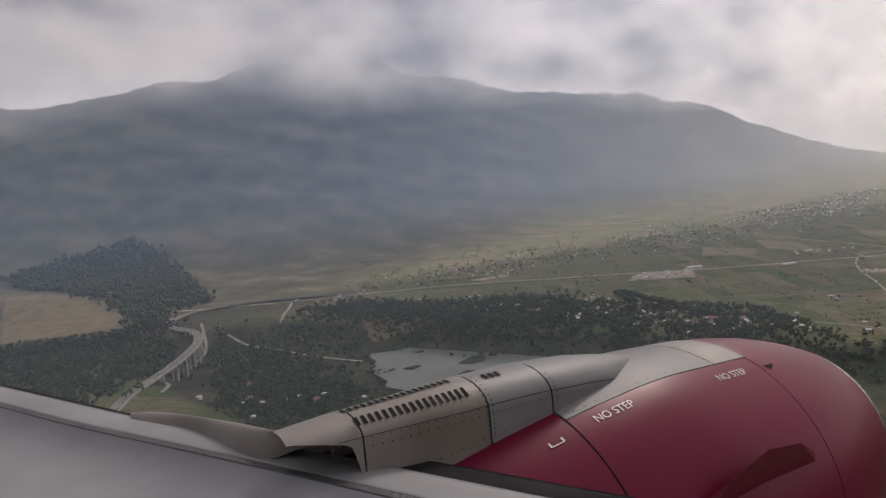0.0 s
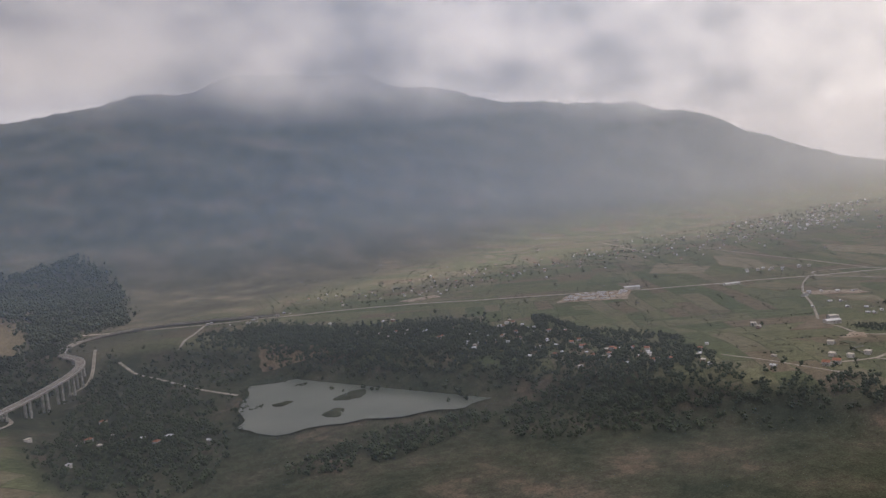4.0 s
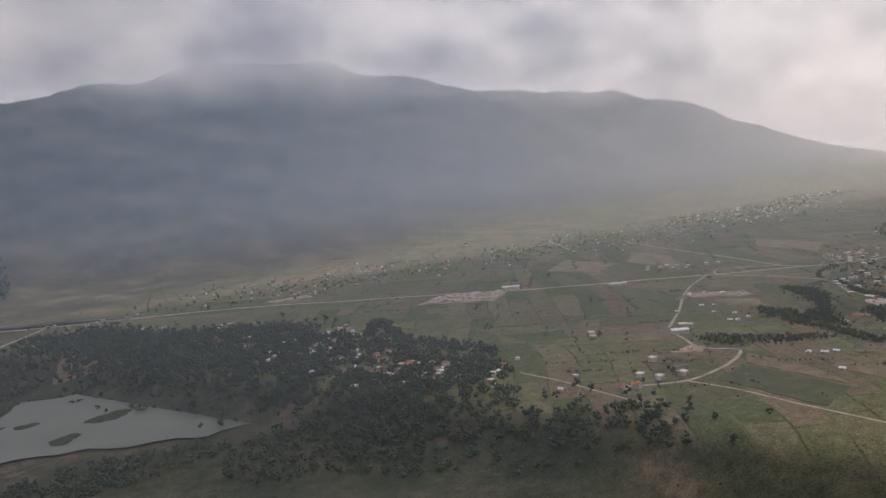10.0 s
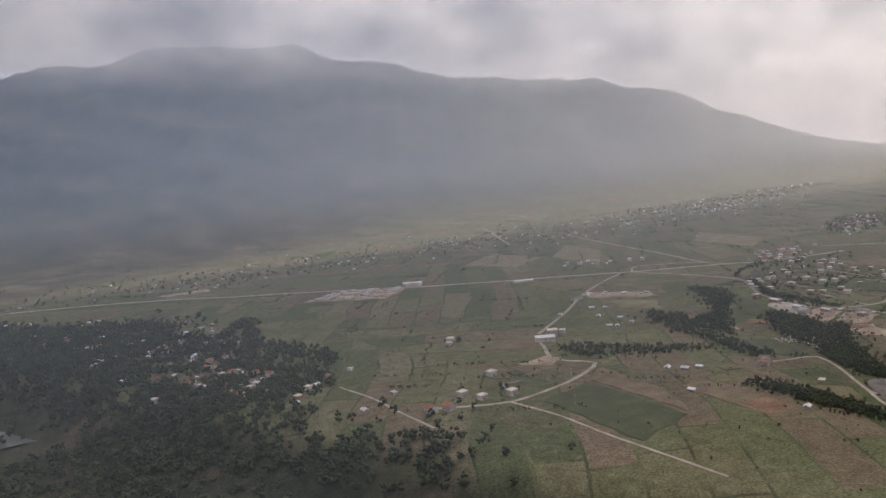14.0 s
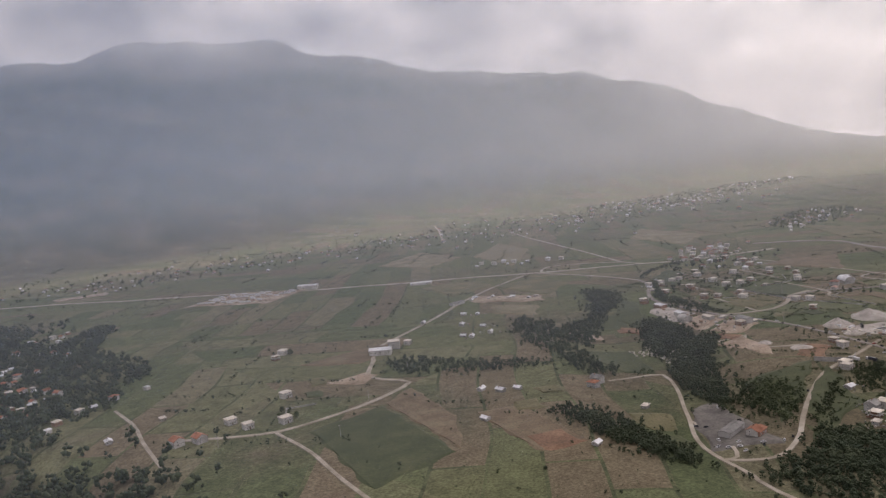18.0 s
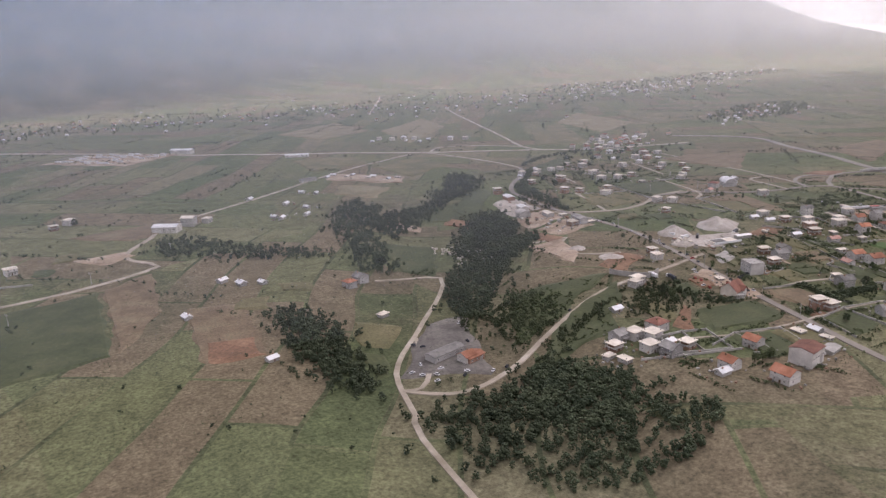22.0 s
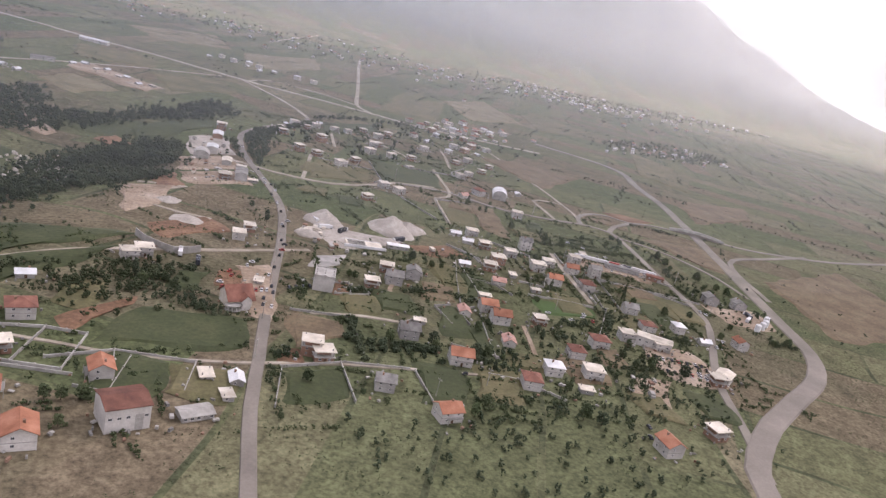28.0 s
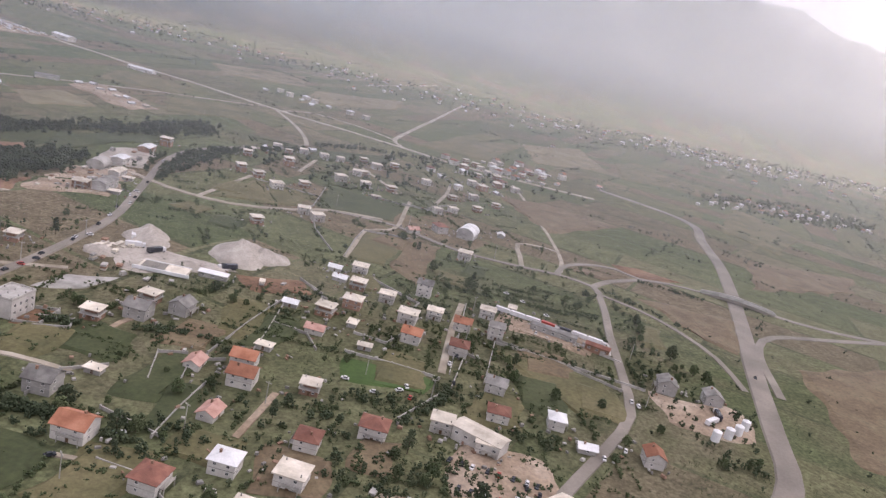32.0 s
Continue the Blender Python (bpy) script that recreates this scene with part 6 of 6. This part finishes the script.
for k in range(620):
    x, y = nr.uniform(640, 2300), nr.uniform(220, 1500)
    if x < 700 and y < 700 or (900 < x < 1260 and y < 460):
        continue
    a = radians(-41) + (nr.randint(2)) * radians(90) + nr.normal(0, 0.05)
    n, length = nr.randint(8, 26), nr.uniform(25, 100)
    u = nr.uniform(-0.5, 0.5, n) * length
    hedges.append(np.stack([x + u * math.cos(a) + nr.normal(0, 1, n), y + u * math.sin(a) + nr.normal(0, 1, n)], -1))
wood("hedgerow_bushes", np.concatenate(hedges), "broken hedgerows between valley fields", (0.28, 0.7), SHRUB)
wood("field_bushes", np.stack([nr.uniform(620, 1800, 2600), 120 + 1030 * nr.uniform(0, 1, 2600) ** 1.5], -1), "single bushes dotted over the fields", (0.18, 0.6), SHRUB)
wood("foothill_bushes", np.stack([nr.uniform(200, 2200, 900), nr.uniform(1000, 1400, 900)], -1), "dark scrub on the foothills", (0.5, 1.1), SHRUB, "leaf")

# ---- haze over the valley and cloud on the mountain ----


def standing_sheet(name, reach, base, top, material, label, category):
    """A tall sheet that stands in for haze or cloud, bent round the valley; the sheets lie one inside the other."""
    a = np.radians(np.linspace(-25, 205, 240))
    v = [(700 + (1500 + reach) * math.cos(k), reach * math.sin(k), z) for z in (base, top) for k in a]
    n = len(a)
    ob = part(name, (v, [(i, i + 1, n + i + 1, n + i) for i in range(n - 1)]), material)
    ob.data.shade_smooth()
    return tagged(ob, label, category, kind="structure")


# sheets stand in for hazy air; the pale tone paints the sunward glow
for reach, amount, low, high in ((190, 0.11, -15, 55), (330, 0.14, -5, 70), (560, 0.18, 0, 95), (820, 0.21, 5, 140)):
    standing_sheet("mist_bank", reach, -40, 1500, veil("thin_haze", (0.62, 0.75, 0.92), amount, low, high, 0.002, west=0.3, east=1.6, pale=(1.05, 1.04, 1.0)), "thin haze sheet over the valley floor, painted paler towards the sun", "mist")
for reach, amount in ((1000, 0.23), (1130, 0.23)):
    standing_sheet("mist_bank", reach, -30, 1500, veil("blue_haze", (0.20, 0.40, 0.74), amount, 10, 185, 0.002, west=0.6, east=1.6, pale=(0.85, 0.89, 0.92)), "blue-grey haze sheet before the mountain, painted paler towards the sun", "mist")


def cloud_material():
    m = bpy.data.materials.new("glowing_cloud")
    t = nodes_of(m)
    o = node(t, "ShaderNodeOutputMaterial")
    g = node(t, "ShaderNodeNewGeometry")
    pos = g.outputs["Position"]
    xyz = node(t, "ShaderNodeSeparateXYZ")
    t.links.new(pos, xyz.inputs[0])
    mp = node(t, "ShaderNodeMapping")
    mp.inputs["Scale"].default_value = (1, 1, 1.8)
    t.links.new(pos, mp.inputs["Vector"])
    n = noise_of(t, mp.outputs[0], 0.0026, 5, 0.5)
    h = node(t, "ShaderNodeMapRange")
    for k, val in (("From Min", 255.0), ("From Max", 440.0), ("To Min", -0.62), ("To Max", 0.9)):
        h.inputs[k].default_value = val
    t.links.new(xyz.outputs["Z"], h.inputs["Value"])
    add = node(t, "ShaderNodeMath", operation="ADD")
    t.links.new(h.outputs[0], add.inputs[0])
    t.links.new(n, add.inputs[1])
    # hangs lower in the east, a bright veil over the ridge
    lower = node(t, "ShaderNodeMapRange", clamp=True)
    for k, val in (("From Min", 1200.0), ("From Max", 2900.0), ("To Min", 0.0), ("To Max", 1.25)):
        lower.inputs[k].default_value = val
    t.links.new(xyz.outputs["X"], lower.inputs["Value"])
    hang = node(t, "ShaderNodeMath", operation="ADD")
    t.links.new(add.outputs[0], hang.inputs[0])
    t.links.new(lower.outputs[0], hang.inputs[1])
    alpha = ramp(t, hang.outputs[0], [(0.25, 0.0), (0.70, 0.75), (1.0, 0.98)], "B_SPLINE")
    rise = node(t, "ShaderNodeMapRange", clamp=True, interpolation_type="SMOOTHSTEP")
    for k, val in (("From Min", 25.0), ("From Max", 200.0), ("To Min", 0.0), ("To Max", 1.0)):
        rise.inputs[k].default_value = val
    t.links.new(xyz.outputs["Z"], rise.inputs["Value"])
    fade = node(t, "ShaderNodeMath", operation="MULTIPLY")
    t.links.new(alpha, fade.inputs[0])
    t.links.new(rise.outputs[0], fade.inputs[1])
    alpha = fade.outputs[0]
    # the cloud's brightness is emitted; strength grows eastwards to imitate sunlit cloud
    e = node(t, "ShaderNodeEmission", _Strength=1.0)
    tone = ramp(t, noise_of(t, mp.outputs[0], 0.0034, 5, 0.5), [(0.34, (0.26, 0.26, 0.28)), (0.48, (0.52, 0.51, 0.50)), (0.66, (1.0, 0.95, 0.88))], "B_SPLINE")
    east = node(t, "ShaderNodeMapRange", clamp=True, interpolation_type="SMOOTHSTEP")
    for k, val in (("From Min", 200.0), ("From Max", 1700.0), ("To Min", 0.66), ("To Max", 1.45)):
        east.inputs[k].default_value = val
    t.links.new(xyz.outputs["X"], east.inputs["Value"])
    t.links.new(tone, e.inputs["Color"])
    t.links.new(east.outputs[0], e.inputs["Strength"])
    clear = node(t, "ShaderNodeBsdfTransparent")
    s = node(t, "ShaderNodeMixShader")
    t.links.new(alpha, s.inputs[0])
    t.links.new(clear.outputs[0], s.inputs[1])
    t.links.new(e.outputs[0], s.inputs[2])
    t.links.new(s.outputs[0], o.inputs["Surface"])
    return m


# added sheet that glows by itself in place of sunlit cloud
standing_sheet("cloud_bank", 1240, 20, 1500, cloud_material(), "grey-white glowing cloud sheet hiding the mountain top, brighter towards the sun", "cloud")


# ---- the airliner's wing and engine, where the flight enters the valley ----
PAINT = dict(
    magenta=surface("magenta_engine_paint", ramp3((0.075, 0.0028, 0.015), (0.087, 0.0036, 0.019), (0.10, 0.0048, 0.023)), 0.5, 60.0, rough=0.32, bump=0.02, fine_amount=0.05, spec=0.12),
    grey=surface("grey_wing_paint", ramp3((0.095, 0.098, 0.103), (0.115, 0.118, 0.120), (0.135, 0.138, 0.138)), 0.7, 40.0, rough=0.5, bump=0.02, fine_amount=0.06, spec=0.15),
    warm=surface("soiled_pylon_paint", ramp3((0.105, 0.092, 0.080), (0.135, 0.124, 0.112), (0.165, 0.157, 0.146)), 1.1, 30.0, rough=0.45, bump=0.03, fine_amount=0.12, spec=0.2),
    dark=surface("dark_matt", ramp3((0.008, 0.008, 0.009), (0.012, 0.012, 0.013), (0.018, 0.018, 0.019)), 3.0, 40.0, rough=0.8, bump=0, spec=0.05),
    wing=surface("grey_wing_skin", ramp3((0.125, 0.128, 0.135), (0.15, 0.153, 0.158), (0.175, 0.178, 0.18)), 0.7, 40.0, rough=0.45, bump=0.02, fine_amount=0.06, spec=0.25),
    stripe=surface("grey_marking_paint", ramp3((0.035, 0.035, 0.038), (0.042, 0.042, 0.045), (0.05, 0.05, 0.052)), 2.0, 40.0, rough=0.5),
    pale=surface("white_lettering", ramp3((0.36, 0.33, 0.33), (0.42, 0.40, 0.40), (0.46, 0.44, 0.44)), 2.0, 40.0, rough=0.5, bump=0),
    metal=surface("polished_lip_metal", ramp3((0.55, 0.55, 0.56), (0.62, 0.62, 0.63), (0.68, 0.68, 0.68)), 1.0, 30.0, rough=0.22, metal=1.0, bump=0.0),
)
AX, AZ = 3.9, -2.80
R_AT, R_OF = (2.0, 2.6, 3.3, 4.0, 4.6, 5.0, 5.4, 5.8, 6.1, 6.35), (0.98, 1.10, 1.206, 1.262, 1.213, 1.183, 1.128, 1.037, 0.94, 0.842)
airliner = thing("airliner", *PATH[0][1], label="white airliner wing with a magenta jet engine in flight", category="aircraft")


STATION = np.linspace(2.0, 6.35, 175)
RADIUS = np.interp(STATION, R_AT, R_OF)
for _ in range(3):                                   # fair the profile
    RADIUS[1:-1] = np.convolve(np.pad(RADIUS, 6, mode="reflect", reflect_type="odd"), np.ones(13) / 13, "valid")[1:-1]


def cowl_radius(x):
    return float(np.interp(x, STATION, RADIUS))


def cowl_point(x, deg, lift=0.0):
    """A point of the engine cowling: station along the axis, angle from its top towards the cabin."""
    r = cowl_radius(x) + lift
    return (x, AX - r * math.sin(radians(deg)), AZ + r * math.cos(radians(deg)))


def cowl(name, x0, x1, a0, a1, paint, lift=0.0, parent=airliner, label="", nx=24, na=60):
    xs, an = np.linspace(x0, x1, nx), np.linspace(a0, a1, na)
    v = [cowl_point(x, a, lift) for x in xs for a in an]
    f = [(i * na + j, (i + 1) * na + j, (i + 1) * na + j + 1, i * na + j + 1) for i in range(nx - 1) for j in range(na - 1)]
    rim = [(x0, a) for a in an] + [(x, a1) for x in xs[1:]] + [(x1, a) for a in an[-2::-1]] + [(x, a0) for x in xs[-2::-1]]
    n = len(v)
    for x, a in rim:
        v += [cowl_point(x, a, lift), cowl_point(x, a, lift - 0.05)]
    f += [(n + 2 * k, n + 2 * k + 1, n + 2 * k + 3, n + 2 * k + 2) for k in range(len(rim) - 1)]
    ob = part(name, (v, f), PAINT[paint], parent, label)
    ob.data.shade_smooth()
    return ob


fan_cowl = cowl("fan_cowl", 3.115, 5.02, 19.5, 340, "magenta", label="magenta fan cowl with white lettering")
cowl("reverser_cowl", 2.0, 3.10, 12.5, 345, "magenta")
cowl("inlet_cowl", 5.03, 6.28, 0, 360, "magenta", na=64)
cowl("inlet_lip", 6.285, 6.35, 0, 360, "metal", na=64)
cowl("top_panel", 3.115, 4.62, -19.3, 19.3, "grey", 0.004, label="grey riveted top panel of the nacelle")
cowl("top_panel", 4.63, 5.02, -19.3, 19.3, "warm", 0.004)
core = [(x, AX - r * math.sin(a), AZ + r * math.cos(a)) for x, r in ((2.05, 0.92), (1.4, 0.62), (0.9, 0.42)) for a in np.linspace(0, 2 * math.pi, 24, endpoint=False)]
part("exhaust_core", (core, [(i * 24 + j, i * 24 + (j + 1) % 24, (i + 1) * 24 + (j + 1) % 24, (i + 1) * 24 + j) for i in range(2) for j in range(24)]), PAINT["dark"], airliner)


def pylon_top(x):
    return float(np.interp(x, (1.0, 1.3, 1.62, 2.6, 3.05, 3.25, 3.55, 3.85, 4.2), (-1.46, -1.38, -1.365, -1.355, -1.37, -1.39, -1.42, -1.475, -1.56)))


def pylon_half(x):
    return float(np.interp(x, (1.0, 1.65, 2.4, 3.2, 3.7, 4.05, 4.2), (0.16, 0.20, 0.255, 0.295, 0.27, 0.12, 0.02)))


def pylon_point(x, u, lift=0.0):
    """u: 0 on the ridge, 1 at the foot of the side facing the cabin."""
    w, top, foot = pylon_half(x) + lift, pylon_top(x) + lift, AZ + cowl_radius(x) * 0.93
    a = min(1.0, abs(u) / 0.45) * math.pi / 2
    y = w * math.sin(a)
    z = top - min(0.16, w * 0.6) * (1 - math.cos(a))
    if abs(u) > 0.45:
        z += (foot - z) * (abs(u) - 0.45) / 0.55
    return (x, AX - math.copysign(y, u), z)


def pylon_skin(name, x0, x1, paint, nx=14):
    """A length of the pylon's shell; towards the wing only its crown shows above the fairing."""
    xs, us = np.linspace(x0, x1, nx), np.linspace(-1, 1, 31)
    v = [pylon_point(x, u * float(np.interp(x, (1.34, 1.6, 1.70, 1.745), (0.25, 0.42, 0.5, 1.0)))) for x in xs for u in us]
    f = [(i * 31 + j, (i + 1) * 31 + j, (i + 1) * 31 + j + 1, i * 31 + j + 1) for i in range(nx - 1) for j in range(30)]
    ob = part(name, (v, f), PAINT[paint], airliner)
    ob.data.shade_smooth()
    return ob


pylon_skin("pylon_panel", 1.32, 1.745, "warm", 14)
pylon_skin("pylon_panel", 1.75, 2.595, "warm")
pylon_skin("pylon_panel", 2.60, 3.095, "grey")
pylon_skin("pylon_panel", 3.10, 4.20, "grey", 20)


def quad_on(point, x0, x1, u0, u1, lift=0.006):
    return [point(x0, u0, lift), point(x1, u0, lift), point(x1, u1, lift), point(x0, u1, lift)], [(0, 1, 2, 3)]


for k in range(17):
    x = 1.74 + 0.046 * k
    part("vent_slot", quad_on(pylon_point, x, x + 0.026, 0.15, 0.26), PAINT["dark"], airliner)
    part("vent_slot", quad_on(pylon_point, x - 0.02, x + 0.008, -0.05, 0.03), PAINT["dark"], airliner)
for k in range(3):
    part("vent_slot", quad_on(pylon_point, 2.70 + 0.05 * k, 2.732 + 0.05 * k, 0.05, 0.12), PAINT["dark"], airliner)
for x in (1.75, 2.60, 3.10):
    part("panel_seam", merge(*(quad_on(pylon_point, x - 0.003, x + 0.003, u, u + 0.1, 0.004) for u in np.arange(0, 0.95, 0.1))), PAINT["dark"], airliner)
part("panel_seam", merge(*(quad_on(pylon_point, x, x + 0.1, 0.40, 0.407, 0.004) for x in np.arange(1.6, 3.7, 0.1))), PAINT["dark"], airliner)
for x0 in (3.107, 5.025):
    part("cowl_seam", merge(*(quad_on(cowl_point, x0 - 0.009, x0 + 0.009, a, a + 4, -0.004) for a in range(16, 120, 4))), PAINT["dark"], airliner)
rv = []
for k in range(14):
    for x, u in ((1.80 + 0.06 * k, 0.42), (1.80 + 0.06 * k, 0.5), (2.62 + 0.035 * k, 0.5), (3.14 + 0.03 * k, 0.5), (2.58, 0.05 + 0.06 * k), (2.625, 0.05 + 0.06 * k), (3.13, 0.2 + 0.055 * k), (1.9 + 0.08 * k, 0.8)):
        rv.append(quad_on(pylon_point, x, x + 0.009, u, u + 0.012, 0.004))
    for x, a in ((3.2 + 0.1 * k, 17.5), (4.60, 1.3 * k), (4.66, 1.3 * k)):
        rv.append(quad_on(cowl_point, x, x + 0.01, a, a + 0.4, 0.008))
part("rivet_rows", merge(*rv), PAINT["dark"], airliner)["kind"] = "stuff"
# the dark slot and white edge between pylon and reverser cowl
part("seal_strip", merge(*(quad_on(cowl_point, x, x + 0.1, 6.0, 12.3, 0.01) for x in np.arange(2.0, 3.05, 0.1))), PAINT["stripe"], airliner)
part("edge_line", merge(*(quad_on(cowl_point, x, x + 0.1, 12.5, 13.2, 0.012) for x in np.arange(2.0, 3.0, 0.1))), PAINT["pale"], airliner)
# strake
sk = [cowl_point(3.55, 60), cowl_point(3.75, 57, 0.16), cowl_point(4.05, 54.5, 0.24), cowl_point(4.45, 56.5, 0.20), cowl_point(4.80, 61, 0.02), cowl_point(4.80, 64), cowl_point(3.55, 64)]
sv = sk + [(a, b + 0.03, c - 0.03) for a, b, c in sk]
part("strake", (sv, [tuple(range(7)), tuple(range(13, 6, -1))] + [(k, (k + 1) % 7, 7 + (k + 1) % 7, 7 + k) for k in range(7)]), PAINT["magenta"], airliner)
part("arrow_mark", (lambda p: (p, [(0, 1, 2)]))([cowl_point(5.06, 26, 0.004), cowl_point(5.22, 26, 0.004), cowl_point(5.13, 28.5, 0.004)]), PAINT["dark"], airliner)
part("hoist_mark", merge(quad_on(cowl_point, 2.88, 2.98, 26.2, 26.6), quad_on(cowl_point, 2.87, 2.885, 24.6, 26.4), quad_on(cowl_point, 2.97, 2.985, 24.6, 26.4)), PAINT["pale"], airliner)


def lettering(words, x, deg, size):
    """Painted words lying on the cowling."""
    cu = bpy.data.curves.new("lettering", "FONT")
    cu.body, cu.size = words, size
    tmp = bpy.data.objects.new("lettering", cu)
    scene.collection.objects.link(tmp)
    me = bpy.data.meshes.new_from_object(tmp.evaluated_get(bpy.context.evaluated_depsgraph_get()))
    bpy.data.objects.remove(tmp)
    for v in me.vertices:
        v.co = cowl_point(x + v.co.x, deg - math.degrees(v.co.y / 1.2), 0.006)
    return part("lettering", me, PAINT["pale"], fan_cowl, "white NO STEP lettering")


lettering("NO STEP", 3.27, 25.6, 0.088)
lettering("NO STEP", 4.47, 27.8, 0.088)

# wing
EDGE = (2.80, 1.7), (2.36, 2.71), (1.95, 3.73), (1.66, 4.45), (0.95, 6.15), (0.14, 8.37), (-1.4, 12.4)


def wing_sheet(name, x0, x1, z0, z1, paint, label="", y0=2.0, bulge=0.0, slim=1.0):
    """A strip of the wing between two lines parallel to its leading edge."""
    ys = np.linspace(y0, 12.0, 24)
    us = np.linspace(0, 1, 8)
    v, f = [], []
    for y in ys:
        e = float(np.interp(y, [q[1] for q in EDGE], [q[0] for q in EDGE]))
        for u in us:
            w = (x1 - x0) * (1 + (slim - 1) * min(1.0, max(0.0, (y - 3.5) / 2.5)))
            v.append((e + x0 + w * u, y, z0 + (z1 - z0) * u + bulge * math.sin(math.pi * u)))
    n = len(v)
    v += [(a, b, c - 0.04) for a, b, c in v]
    for i in range(23):
        for j in range(7):
            q = (i * 8 + j, i * 8 + j + 1, i * 8 + j + 9, i * 8 + j + 8)
            f += [q, tuple(k + n for k in q[::-1])]
    for i in range(23):
        for j in (0, 7):
            f.append((i * 8 + j, i * 8 + j + 8, i * 8 + j + 8 + n, i * 8 + j + n))
    ob = part(name, (v, f), PAINT[paint], airliner, label)
    ob.data.shade_smooth()
    return ob


wing_sheet("wing_skin", -5.5, -0.45, -1.75, -1.66, "wing", "light grey wing skin", bulge=0.05)
wing_sheet("wing_stripe", -0.47, -0.405, -1.652, -1.652, "stripe")
wing_sheet("slat", -0.40, -0.03, -1.665, -1.70, "wing", "light grey leading edge slat", bulge=0.015)
# near-black strip along the front of the slat, narrower outboard
wing_sheet("slat_edge", -0.03, 0.19, -1.705, -1.72, "dark", slim=0.35)
# fairing that sweeps from the pylon outboard over the wing's leading edge
crest = spline([(0.94, 6.1, -1.69), (1.09, 5.9, -1.66), (1.26, 5.4, -1.62), (1.37, 4.8, -1.55), (1.45, 4.2, -1.47), (1.57, 4.0, -1.41), (1.75, 3.88, -1.41)], 0.05)
hem = spline([(0.90, 5.96, -1.71), (1.05, 5.63, -1.71), (1.19, 5.33, -1.70), (1.29, 4.54, -1.68), (1.40, 4.29, -1.665), (1.54, 4.18, -1.61), (1.64, 4.05, -1.575), (1.71, 3.94, -1.585)], 0.05)
n, m = 40, 9
fr, ff = [], []
for k in range(n):
    a, b = (np.array([np.interp(k / (n - 1), np.linspace(0, 1, len(c)), c[:, q]) for q in range(3)]) for c in (crest, hem))
    for j in range(m):
        u = j / (m - 1)
        p = a * (1 - u) + b * u
        fr.append((p[0], p[1], p[2] + 0.045 * math.sin(math.pi * u)))
    fr.append((a[0] + 0.25, a[1] + 0.25, a[2] - 0.35))          # far side, going down behind the crest
for k in range(n - 1):
    for j in range(m - 1):
        ff.append((k * (m + 1) + j, k * (m + 1) + j + 1, (k + 1) * (m + 1) + j + 1, (k + 1) * (m + 1) + j))
    ff.append((k * (m + 1), (k + 1) * (m + 1), (k + 1) * (m + 1) + m, k * (m + 1) + m))
ob = part("wing_fairing", (fr, ff), PAINT["warm"], airliner, "smooth grey fairing over the wing edge")
ob.data.shade_smooth()
